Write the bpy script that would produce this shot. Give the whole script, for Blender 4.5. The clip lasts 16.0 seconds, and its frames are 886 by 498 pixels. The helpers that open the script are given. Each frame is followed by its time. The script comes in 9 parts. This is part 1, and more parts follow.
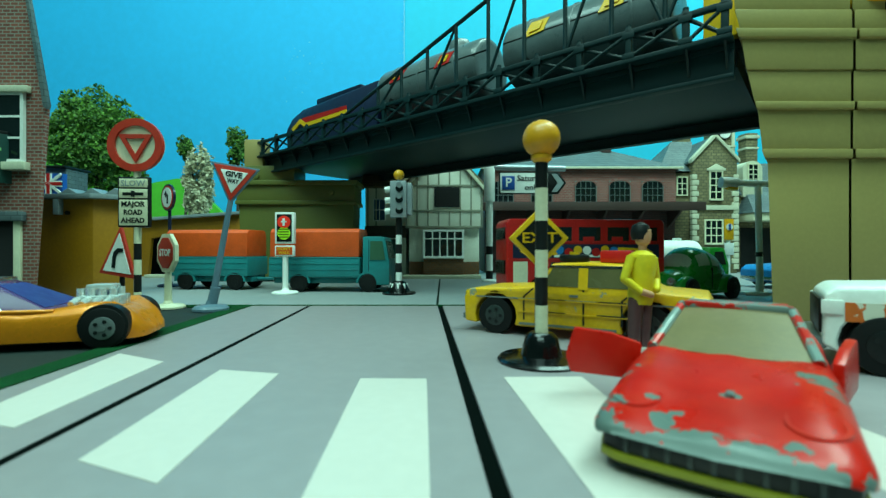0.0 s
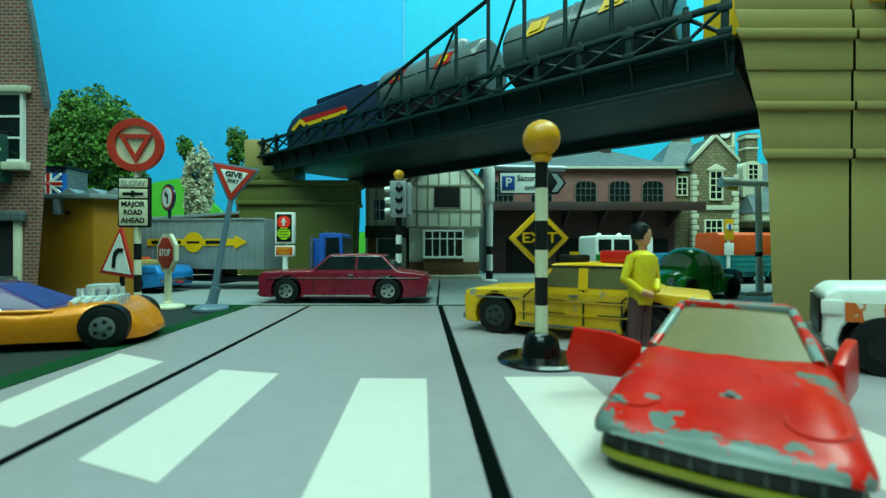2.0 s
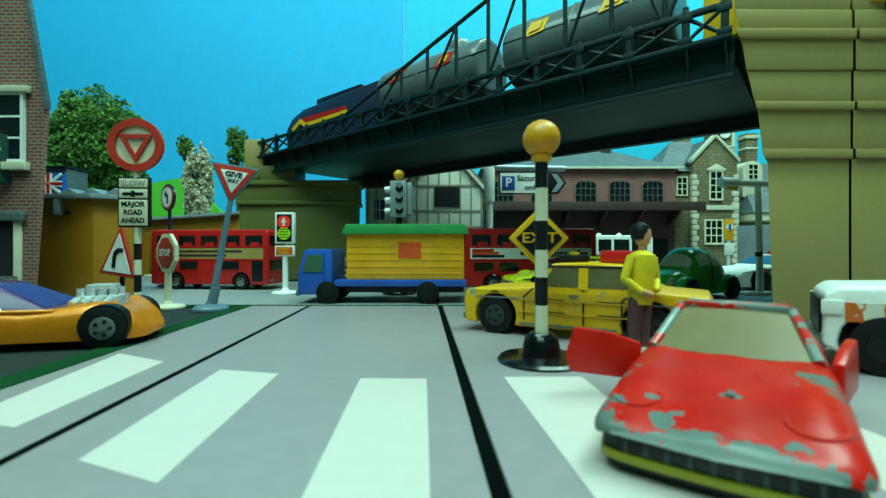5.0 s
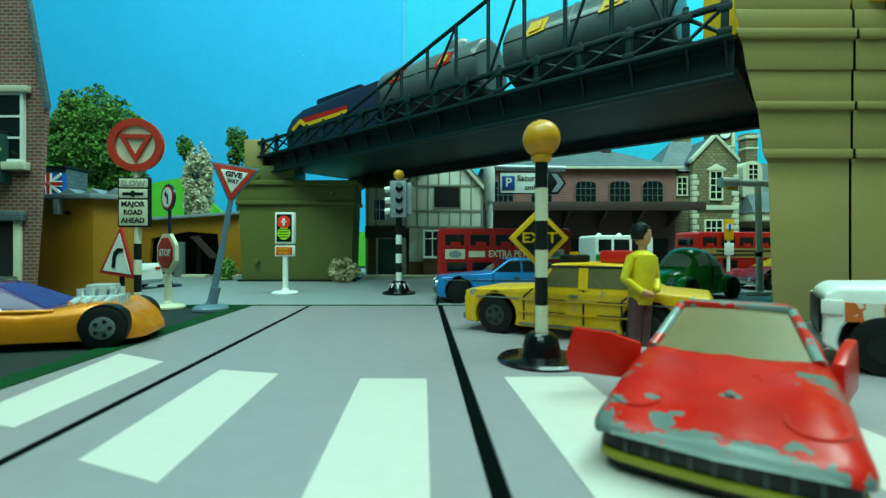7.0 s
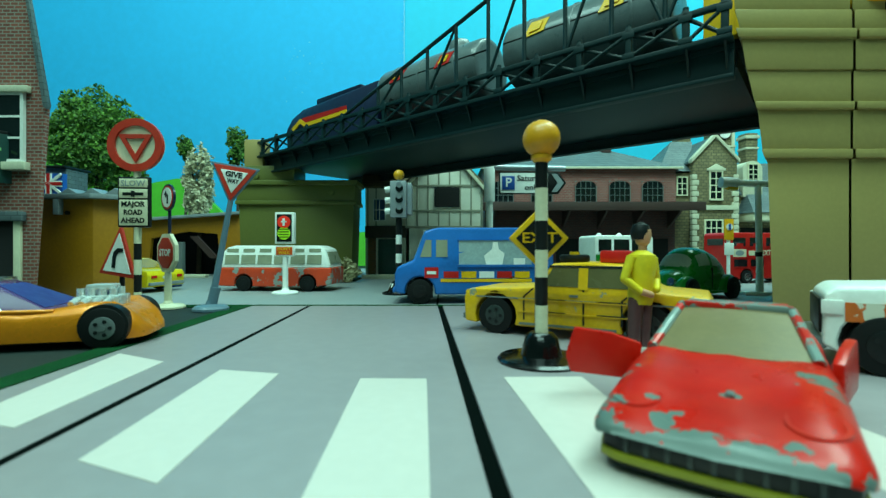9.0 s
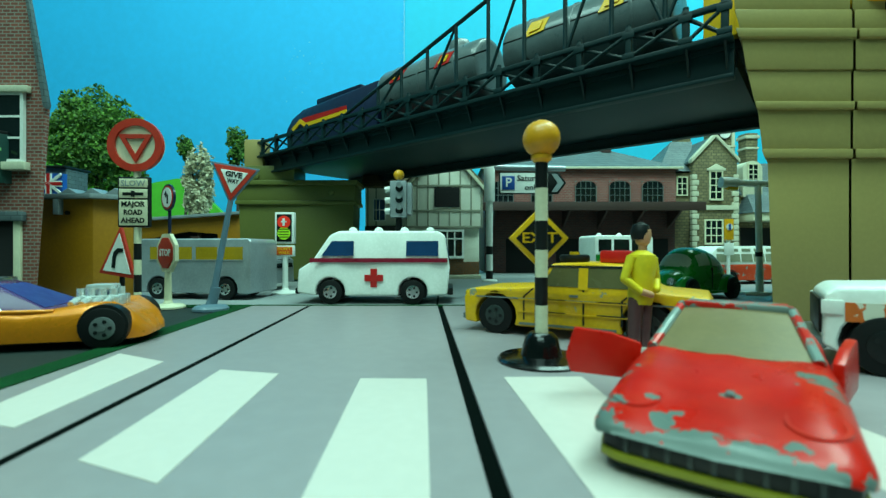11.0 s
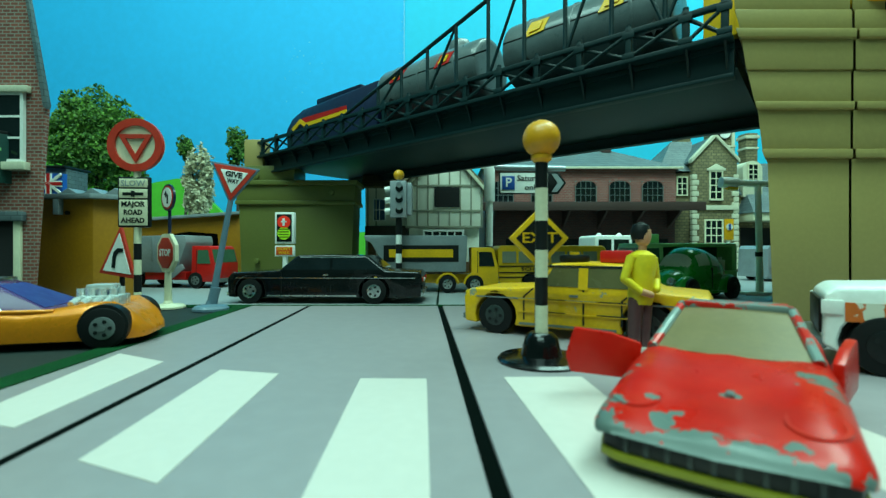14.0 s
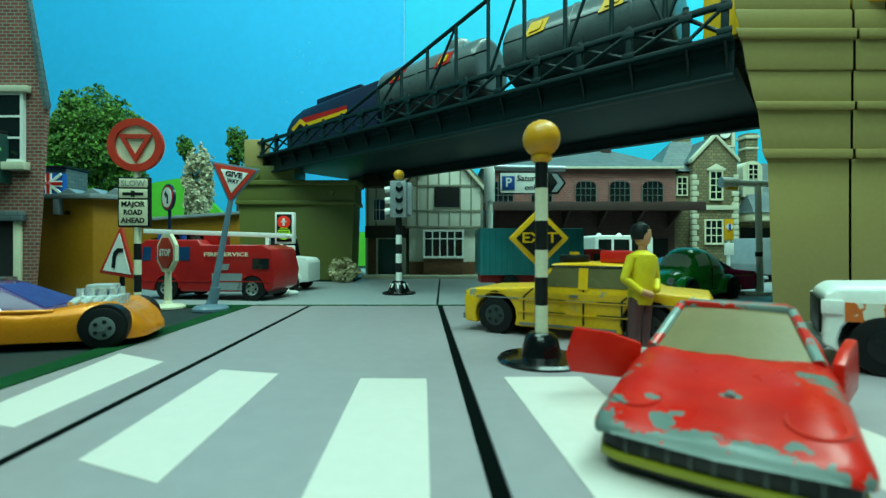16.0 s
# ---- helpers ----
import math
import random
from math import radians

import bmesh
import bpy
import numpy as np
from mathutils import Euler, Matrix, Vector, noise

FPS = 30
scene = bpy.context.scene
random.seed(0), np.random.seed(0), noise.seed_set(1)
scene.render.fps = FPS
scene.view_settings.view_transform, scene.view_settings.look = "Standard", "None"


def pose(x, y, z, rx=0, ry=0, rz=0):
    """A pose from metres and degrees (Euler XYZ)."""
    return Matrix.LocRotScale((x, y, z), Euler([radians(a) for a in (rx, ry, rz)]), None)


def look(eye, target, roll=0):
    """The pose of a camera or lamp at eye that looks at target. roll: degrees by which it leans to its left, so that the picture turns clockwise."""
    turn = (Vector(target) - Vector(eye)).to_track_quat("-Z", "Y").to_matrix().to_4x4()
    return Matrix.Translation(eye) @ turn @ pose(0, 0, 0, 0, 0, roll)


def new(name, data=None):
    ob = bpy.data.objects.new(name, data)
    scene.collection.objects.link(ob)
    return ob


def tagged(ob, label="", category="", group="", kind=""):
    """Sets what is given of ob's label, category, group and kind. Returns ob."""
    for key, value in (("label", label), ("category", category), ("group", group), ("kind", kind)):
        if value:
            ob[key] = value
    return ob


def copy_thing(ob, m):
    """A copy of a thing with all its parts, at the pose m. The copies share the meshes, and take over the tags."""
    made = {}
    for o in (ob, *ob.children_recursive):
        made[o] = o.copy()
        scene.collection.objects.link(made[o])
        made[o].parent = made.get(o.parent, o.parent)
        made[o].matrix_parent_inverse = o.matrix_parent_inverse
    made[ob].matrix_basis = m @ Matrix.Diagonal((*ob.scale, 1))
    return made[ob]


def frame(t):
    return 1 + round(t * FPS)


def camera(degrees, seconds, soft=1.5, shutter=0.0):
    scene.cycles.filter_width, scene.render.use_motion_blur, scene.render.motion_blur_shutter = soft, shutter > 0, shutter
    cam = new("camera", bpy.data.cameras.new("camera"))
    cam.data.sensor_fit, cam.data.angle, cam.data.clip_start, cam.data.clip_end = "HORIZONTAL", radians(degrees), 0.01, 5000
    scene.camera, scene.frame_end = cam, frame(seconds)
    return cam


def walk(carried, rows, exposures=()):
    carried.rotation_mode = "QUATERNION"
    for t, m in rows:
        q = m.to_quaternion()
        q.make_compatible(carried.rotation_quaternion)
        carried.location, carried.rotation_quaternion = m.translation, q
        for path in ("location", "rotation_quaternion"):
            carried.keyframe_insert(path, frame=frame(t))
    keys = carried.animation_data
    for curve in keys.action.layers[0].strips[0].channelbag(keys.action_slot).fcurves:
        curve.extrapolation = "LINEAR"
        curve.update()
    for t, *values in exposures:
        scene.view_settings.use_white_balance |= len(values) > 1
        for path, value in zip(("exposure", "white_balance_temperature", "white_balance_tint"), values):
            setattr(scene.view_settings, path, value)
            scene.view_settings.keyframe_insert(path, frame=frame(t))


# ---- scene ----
# All lengths below are in millimetres (a toy town on a table); part() turns them into metres.
cam = camera(88.8, 16.0, soft=1.35)
cam.data.dof.use_dof = True
cam.data.dof.focus_distance, cam.data.dof.aperture_fstop = 0.24, 34.0
EXPOSURES = [(0, -0.38), (16, -0.38)]

# ---------------------------------------------------------------- light
world = bpy.data.worlds.new("room_light")
scene.world = world
world.use_nodes = True
sky = world.node_tree.nodes["Background"]
sky.inputs[0].default_value = (0.26, 0.95, 0.74, 1)
sky.inputs[1].default_value = 0.15


def unseen_lamp(name, at, to, sx, sy, watts):
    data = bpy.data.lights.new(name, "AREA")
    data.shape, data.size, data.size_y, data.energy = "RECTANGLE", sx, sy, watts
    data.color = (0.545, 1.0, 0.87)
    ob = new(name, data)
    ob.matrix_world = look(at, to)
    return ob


unseen_lamp("unseen_lamp", (-0.3, -0.75, 1.2), (0.0, 0.42, 0.08), 1.0, 0.4, 11.0)
# Added fill lamps that brighten the house fronts and the back street.
unseen_lamp("unseen_lamp", (-0.45, -0.08, 1.1), (0.1, 0.4, 0.04), 0.7, 0.25, 8.5)
unseen_lamp("unseen_lamp", (0.55, 0.33, 0.95), (0.15, 0.42, 0.03), 0.5, 0.3, 9.0)
unseen_lamp("unseen_lamp", (0.2, -0.02, 0.95), (0.1, 0.42, 0.05), 0.7, 0.25, 12.0)


# ---------------------------------------------------------------- materials
def lin(h):
    c = [int(h[i:i + 2], 16) / 255 for i in (0, 2, 4)]
    return tuple(v / 12.92 if v < 0.04 else ((v + 0.055) / 1.055) ** 2.4 for v in c) + (1,)


class Mat:
    """A small builder for node materials: a principled surface with noise in colour, gloss and relief."""

    def __init__(self, name):
        self.m = bpy.data.materials.new(name)
        self.m.use_nodes = True
        self.t = self.m.node_tree
        self.b = self.t.nodes["Principled BSDF"]

    def node(self, kind, **inputs):
        n = self.t.nodes.new(kind)
        for k, v in inputs.items():
            n.inputs[k].default_value = v
        return n

    def link(self, a, b):
        self.t.links.new(a, b)

    def coords(self):
        return self.node("ShaderNodeTexCoord").outputs["Object"]

    def noise(self, scale, detail=4.0, rough=0.55):
        n = self.node("ShaderNodeTexNoise", Scale=scale, Detail=detail, Roughness=rough)
        self.link(self.coords(), n.inputs["Vector"])
        return n.outputs[0]

    def ramp(self, fac, stops):
        r = self.node("ShaderNodeValToRGB")
        r.color_ramp.elements[0].position, r.color_ramp.elements[0].color = stops[0]
        r.color_ramp.elements[1].position, r.color_ramp.elements[1].color = stops[-1]
        for p, c in stops[1:-1]:
            r.color_ramp.elements.new(p).color = c
        self.link(fac, r.inputs[0])
        return r.outputs[0]

    def mix(self, fac, a, b):
        n = self.t.nodes.new("ShaderNodeMix")
        n.data_type = "RGBA"
        for s, v in ((n.inputs[0], fac), (n.inputs[6], a), (n.inputs[7], b)):
            if isinstance(v, (int, float, tuple)):
                s.default_value = v
            else:
                self.link(v, s)
        return n.outputs[2]

    def bump(self, height, strength=0.3, dist=0.0003):
        n = self.node("ShaderNodeBump", Strength=strength, Distance=dist)
        self.link(height, n.inputs["Height"])
        self.link(n.outputs[0], self.b.inputs["Normal"])


def shade(c, k):
    return tuple(min(1, v * k) for v in c[:3]) + (1,)


def paint(name, h, rough=0.22, chips=0.0, metal=0.0, coat=0.25, under="7d8a86", grime=0.25, scale=1.0):
    """Enamel on die-cast metal or glossy plastic; chips: share of the paint that is knocked off."""
    m = Mat(name)
    c = lin(h)
    col = m.mix(m.ramp(m.noise(90 * scale), [(0.35, (0, 0, 0, 1)), (0.75, (1, 1, 1, 1))]), c, shade(c, 1 - grime))
    col = m.mix(m.ramp(m.noise(900 * scale, 2), [(0.45, (0, 0, 0, 1)), (0.8, (0.35, 0.35, 0.35, 1))]), col, shade(c, 1.25))
    if chips:
        k = m.ramp(m.noise(190 * scale, 5, 0.6), [(0.66 - chips, (0, 0, 0, 1)), (0.675 - chips, (1, 1, 1, 1))])
        col = m.mix(k, col, lin(under))
        inv = m.node("ShaderNodeInvert")
        m.link(k, inv.inputs["Color"])
        m.bump(inv.outputs[0], 0.5, 0.00015)
    m.link(col, m.b.inputs["Base Color"])
    m.link(m.ramp(m.noise(240 * scale), [(0.3, (rough,) * 3 + (1,)), (0.8, (rough + 0.2,) * 3 + (1,))]), m.b.inputs["Roughness"])
    m.b.inputs["Metallic"].default_value = metal
    m.b.inputs["Coat Weight"].default_value = coat
    m.b.inputs["Specular IOR Level"].default_value = 0.35
    return m.m


def matte(name, h, rough=0.7, vary=0.3, scale=60, grain=700, relief=0.2, gloss=0.5):
    m = Mat(name)
    m.b.inputs["Specular IOR Level"].default_value = gloss
    c = lin(h)
    col = m.mix(m.ramp(m.noise(scale), [(0.3, (0, 0, 0, 1)), (0.75, (1, 1, 1, 1))]), c, shade(c, 1 - vary))
    col = m.mix(m.ramp(m.noise(grain, 3), [(0.4, (0, 0, 0, 1)), (0.75, (0.5, 0.5, 0.5, 1))]), col, shade(c, 1 + vary))
    m.link(col, m.b.inputs["Base Color"])
    m.b.inputs["Roughness"].default_value = rough
    m.bump(m.noise(grain, 4), relief, 0.0003)
    return m.m


def courses(name, a, b, joint, w, h, gap, rough=0.8, relief=0.5, wear=0.35):
    """Bricks or slates of w x h mm, on walls that run either way."""
    m = Mat(name)
    sep = m.node("ShaderNodeSeparateXYZ")
    m.link(m.coords(), sep.inputs[0])
    add = m.node("ShaderNodeMath")
    m.link(sep.outputs[0], add.inputs[0])
    m.link(sep.outputs[1], add.inputs[1])
    com = m.node("ShaderNodeCombineXYZ")
    m.link(add.outputs[0], com.inputs[0])
    m.link(sep.outputs[2], com.inputs[1])
    br = m.node("ShaderNodeTexBrick", Scale=1.0)
    br.inputs["Color1"].default_value, br.inputs["Color2"].default_value, br.inputs["Mortar"].default_value = lin(a), lin(b), lin(joint)
    br.inputs["Brick Width"].default_value, br.inputs["Row Height"].default_value = w / 1000, h / 1000
    br.inputs["Mortar Size"].default_value = gap / 1000
    m.link(com.outputs[0], br.inputs["Vector"])
    col = m.mix(m.ramp(m.noise(70), [(0.35, (0, 0, 0, 1)), (0.8, (wear,) * 3 + (1,))]), br.outputs[0], shade(lin(b), 0.5))
    m.link(col, m.b.inputs["Base Color"])
    m.b.inputs["Roughness"].default_value = rough
    inv = m.node("ShaderNodeInvert")
    m.link(br.outputs[1], inv.inputs["Color"])
    m.bump(inv.outputs[0], relief, 0.0003)
    return m.m


def clear(name, h, rough=0.05, see=0.75):
    m = Mat(name)
    m.b.inputs["Base Color"].default_value = lin(h)
    m.b.inputs["Roughness"].default_value = rough
    m.b.inputs["Transmission Weight"].default_value = see
    m.b.inputs["IOR"].default_value = 1.3
    return m.m


def leafy(name, a, b, rough=0.7):
    m = Mat(name)
    g = m.node("ShaderNodeNewGeometry")
    col = m.mix(g.outputs["Random Per Island"], lin(a), lin(b))
    m.link(col, m.b.inputs["Base Color"])
    m.b.inputs["Roughness"].default_value = rough
    return m.m


def glowing(name, h, k):
    m = Mat(name)
    m.b.inputs["Base Color"].default_value = lin(h)
    m.b.inputs["Emission Color"].default_value = lin(h)
    m.b.inputs["Emission Strength"].default_value = k
    return m.m


BOARD = matte("grey_printed_board", "8e8588", 0.45, 0.12, 9, 260, 0.03)
BOARD_FAR = matte("pale_grey_road", "868b8c", 0.5, 0.12, 9, 300, 0.03)
TABLE = matte("dark_table_felt", "1b2f27", 0.9, 0.4, 20, 500, 0.4, 0.15)
ASPHALT = matte("dark_asphalt_card", "202b29", 0.75, 0.45, 25, 900, 0.4, 0.25)
LINE_WHITE = matte("white_road_paint", "c6bab3", 0.5, 0.06, 20, 500, 0.05)
LINE_BLACK = matte("black_joint", "020806", 0.9, 0.2, gloss=0.04)
GRASS = matte("green_flock", "0d3f20", 0.95, 0.4, 80, 1500, 0.8, 0.1)
SKY_PAINT = matte("sky_blue_paint", "18a8e2", 0.75, 0.10, 4, 90, 0.05)
SKY_PAINT_2 = matte("sky_blue_paper", "16b2d6", 0.75, 0.08, 3, 90, 0.05)
HILL = matte("bright_green_paint", "4fb12a", 0.8, 0.18, 8, 120, 0.05)
STONE_PLASTIC = matte("khaki_plastic", "a08e54", 0.5, 0.12, 14, 700, 0.06)
STONE_PLASTIC_2 = matte("olive_plastic", "666a30", 0.45, 0.14, 14, 700, 0.06)
RIM_DARK = paint("dark_grey_rim", "2b3533", 0.35)
BRIDGE_BLACK = matte("bridge_plastic", "05282b", 0.5, 0.15, 14, 600, 0.05, 0.3)
BLACK = paint("black_plastic", "070c0c", 0.4, coat=0.1)
BLACK_PAINT = paint("black_enamel", "060708", 0.15)
RUBBER = matte("black_tyre", "060a0a", 0.55, 0.3, 200, 2000, 0.1, 0.3)
CHROME = paint("chrome", "c8cccb", 0.18, metal=1.0, coat=0)
GREY_METAL = paint("grey_metal", "7d8685", 0.35, metal=0.6)
WHITE = paint("white_enamel", "e9ebe4", 0.35, grime=0.12)
CREAM = paint("cream_plastic", "d8d3b4", 0.4, grime=0.15)
RED = paint("red_enamel", "c51a15", 0.3)
RED_SIGN = paint("red_sign_paint", "c8341f", 0.4)
MAROON = paint("maroon_enamel", "7c1229", 0.22)
BLUE = paint("blue_enamel", "1f7fc4", 0.25, metal=0.2)
LIGHT_BLUE = paint("light_blue_enamel", "2b9fd2", 0.25, metal=0.2)
DEEP_BLUE = paint("deep_blue_enamel", "1d55b0", 0.3)
YELLOW = paint("yellow_enamel", "efb512", 0.3)
YELLOW_WORN = paint("worn_yellow_enamel", "e3ab0f", 0.3, chips=0.012, under="8b8a70")
ORANGE = paint("orange_plastic", "e2541a", 0.4)
AMBER = paint("amber_enamel", "eda81a", 0.3)
TEAL = paint("teal_enamel", "1d7f82", 0.35)
GREEN_DARK = paint("dark_green_enamel", "177a26", 0.2, coat=0.3)
DOOR_GREEN = paint("dark_green_door_paint", "12403a", 0.4)
GREEN_PALE = paint("pale_green_enamel", "8fcf86", 0.35)
GREY = paint("grey_enamel", "8d979a", 0.35, metal=0.2)
TANK_GREY = paint("tank_grey_plastic", "5f6a6c", 0.25, coat=0.3)
SKY_SCUFF = matte("scuffed_sky_paint", "6dbfe2", 0.8)
GLASS_OLIVE = paint("olive_window", "645e3c", 0.15)
SCREEN_DUSTY = paint("dusty_screen", "7a6a4a", 0.3)
SILVER = paint("silver_enamel", "a5adb2", 0.3, metal=0.5)
MAGENTA = paint("magenta_enamel", "b2175c", 0.25)
NAVY = paint("navy_enamel", "141d3a", 0.3)
TOMATO_WORN = paint("worn_vermilion", "d9431f", 0.4, chips=0.10, under="8d938e")
ORANGE_GOLD = paint("metallic_orange", "dd7f10", 0.22, metal=0.25, grime=0.12)
GLASS_DARK = paint("dark_window", "10181b", 0.08, coat=0.6, grime=0.5)
GLASS_CLEAR = clear("clear_window", "cfdedb")
GLASS_AMBER = paint("amber_window", "a8861a", 0.1)
GLASS_BLUE = paint("blue_window", "16385e", 0.1)
GLASS_PURPLE = paint("purple_window", "553a66", 0.08)
GLASS_GREEN = paint("green_window", "3b5f49", 0.08)
GLASS_DUSTY = paint("dusty_window", "8d8f78", 0.25)
BRICK = courses("red_brick_paper", "8d4a3a", "6f3a30", "8a8175", 3.6, 1.6, 0.26)
BRICK_PINK = courses("pink_brick", "9a5048", "854540", "8f7c74", 4.0, 1.7, 0.25)
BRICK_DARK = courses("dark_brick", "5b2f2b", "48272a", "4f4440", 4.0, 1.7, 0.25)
BRICK_BROWN = courses("brown_brick", "7a4a22", "65401f", "5e5040", 4.0, 1.7, 0.25)
STONE = courses("rubble_stone", "8d7d58", "6e6345", "5d563f", 5.0, 3.0, 0.5)
STONE_PALE = matte("pale_dressed_stone", "c6c3aa", 0.8, 0.2, 60, 800, 0.2)
SLATE = courses("grey_slate", "5c6a6c", "4d5a5e", "39464a", 6.0, 3.0, 0.2, 0.6)
TILE_BROWN = courses("brown_tiles", "7c6a4d", "6a5a44", "50463a", 4.0, 2.4, 0.2, 0.8)
TIMBER = matte("dark_timber", "3a332a", 0.8, 0.35, 60, 600, 0.3)
TIMBER_GREY = matte("grey_timber", "8f8f7c", 0.75, 0.2, 60, 600, 0.2)
PLASTER = matte("white_plaster", "dddccb", 0.8, 0.10, 50, 700, 0.15)
OCHRE = matte("ochre_plastic", "a06a02", 0.5, 0.2, 30, 700, 0.06)
BROWN_DARK = matte("dark_brown_paint", "3b2722", 0.6, 0.3, 60, 600, 0.2)
# Near-black colour that stands in for shade inside openings.
INNER_SHADE = matte("painted_interior_shade", "090b0b", 0.9, 0.2)
BARK = matte("bark", "3d3323", 0.95, 0.4, 200, 900, 0.8)
LEAF = leafy("foam_leaves", "16430f", "5f8f26")
LEAF_PALE = leafy("pale_blossom", "8d8a68", "cfc9aa")
LEAF_STRAW = leafy("straw_tufts", "a79d70", "d3cba2")
LEAF_BUSH = leafy("bush_leaves", "3f7a25", "7fae3c")
SKIN = matte("painted_flesh", "c98f67", 0.6, 0.1)
LAMP_RED = glowing("red_lens", "e02a14", 0.25)
LAMP_GREEN = glowing("green_lens", "8fd21e", 0.35)
SIGN_BLUE = paint("sign_blue", "1c4fa0", 0.4)


# ---------------------------------------------------------------- mesh helpers (millimetres)
MM = 0.001


def V(x, y, z):
    return Vector((x, y, z))


def add_faces(bm, pts, faces):
    vs = [bm.verts.new(p) for p in pts]
    for f in faces:
        bm.faces.new([vs[i] for i in f])
    return vs


def add_box(bm, x0, x1, y0, y1, z0, z1):
    return add_faces(bm, [(x, y, z) for z in (z0, z1) for y in (y0, y1) for x in (x0, x1)],
                     [(0, 2, 3, 1), (4, 5, 7, 6), (0, 1, 5, 4), (2, 6, 7, 3), (0, 4, 6, 2), (1, 3, 7, 5)])


def add_prism(bm, pts, y0, y1):
    """A polygon of (x, z) drawn out along y; y0 and y1 may be functions of (x, z)."""
    n = len(pts)
    f0 = y0 if callable(y0) else lambda x, z: y0
    f1 = y1 if callable(y1) else lambda x, z: y1
    return add_faces(bm, [(x, f0(x, z), z) for x, z in pts] + [(x, f1(x, z), z) for x, z in pts],
                     [tuple(range(n)), tuple(range(2 * n - 1, n - 1, -1))] + [(i, i + n, (i + 1) % n + n, (i + 1) % n) for i in range(n)])


def add_flat(bm, pts, z0, z1):
    """A polygon of (x, y) drawn up along z."""
    n = len(pts)
    return add_faces(bm, [(x, y, z0) for x, y in pts] + [(x, y, z1) for x, y in pts],
                     [tuple(range(n - 1, -1, -1)), tuple(range(n, 2 * n))] + [(i, (i + 1) % n, (i + 1) % n + n, i + n) for i in range(n)])


def add_rod(bm, p, q, r, n=14, r2=None):
    p, q = Vector(p), Vector(q)
    r2 = r if r2 is None else r2
    a = (q - p).normalized()
    u = a.orthogonal().normalized()
    w = a.cross(u)
    ring = [(math.cos(2 * math.pi * i / n), math.sin(2 * math.pi * i / n)) for i in range(n)]
    pts = [p + (u * c + w * s) * r for c, s in ring] + [q + (u * c + w * s) * r2 for c, s in ring]
    return add_faces(bm, pts, [tuple(range(n - 1, -1, -1)), tuple(range(n, 2 * n))] + [(i, (i + 1) % n, (i + 1) % n + n, i + n) for i in range(n)])


def add_turned(bm, prof, n=24, at=(0, 0, 0)):
    """A turned form about the z axis from (radius, z) pairs."""
    rings = []
    for r, z in prof:
        r = max(r, 0.01)
        rings.append([bm.verts.new((at[0] + r * math.cos(2 * math.pi * i / n), at[1] + r * math.sin(2 * math.pi * i / n), at[2] + z)) for i in range(n)])
    for a, b in zip(rings, rings[1:]):
        for i in range(n):
            bm.faces.new((a[i], a[(i + 1) % n], b[(i + 1) % n], b[i]))
    bm.faces.new(rings[0][::-1])
    bm.faces.new(rings[-1])


def add_ball(bm, c, r, n=20):
    add_turned(bm, [(r * math.sin(math.pi * i / 12), -r * math.cos(math.pi * i / 12)) for i in range(13)], n, c)


def rounded(bm, size, segments=2, above=25):
    edges = [e for e in bm.edges if len(e.link_faces) == 2 and e.calc_face_angle(0) > radians(above)]
    bmesh.ops.bevel(bm, geom=edges, offset=size, segments=segments, profile=0.6, affect="EDGES", clamp_overlap=True)


def mesh_of(name, bm, material, bevel=0, scale=MM, segments=2):
    bmesh.ops.recalc_face_normals(bm, faces=bm.faces)
    if bevel:
        rounded(bm, bevel, segments)
    bmesh.ops.scale(bm, vec=(scale,) * 3, verts=bm.verts)
    me = bpy.data.meshes.new(name)
    bm.to_mesh(me)
    bm.free()
    me.materials.append(material)
    me.polygons.foreach_set("use_smooth", [True] * len(me.polygons))
    me.set_sharp_from_angle(angle=radians(32))
    return me


def part(name, bm, material, parent=None, label="", bevel=0, segments=2):
    ob = new(name, bm if isinstance(bm, bpy.types.Mesh) else mesh_of(name, bm, material, bevel, segments=segments))
    if parent:
        ob.parent = parent
    return tagged(ob, label)


def boxpart(name, b, material, parent=None, label="", bevel=0.3):
    bm = bmesh.new()
    add_box(bm, *b)
    return part(name, bm, material, parent, label, bevel)


def rodpart(name, p, q, r, material, parent=None, label="", n=14, r2=None):
    bm = bmesh.new()
    add_rod(bm, p, q, r, n, r2)
    return part(name, bm, material, parent, label)


def thing(name, label, category, x=0, y=0, z=0, rz=0, group="", kind=""):
    ob = new(name)
    ob.empty_display_size = 0.01
    ob.matrix_basis = pose(x * MM, y * MM, z * MM, 0, 0, rz)
    return tagged(ob, label, category, group, kind)


def set_part(ob, x, y, z, rx=0, ry=0, rz=0):
    ob.matrix_basis = pose(x * MM, y * MM, z * MM, rx, ry, rz)
    return ob


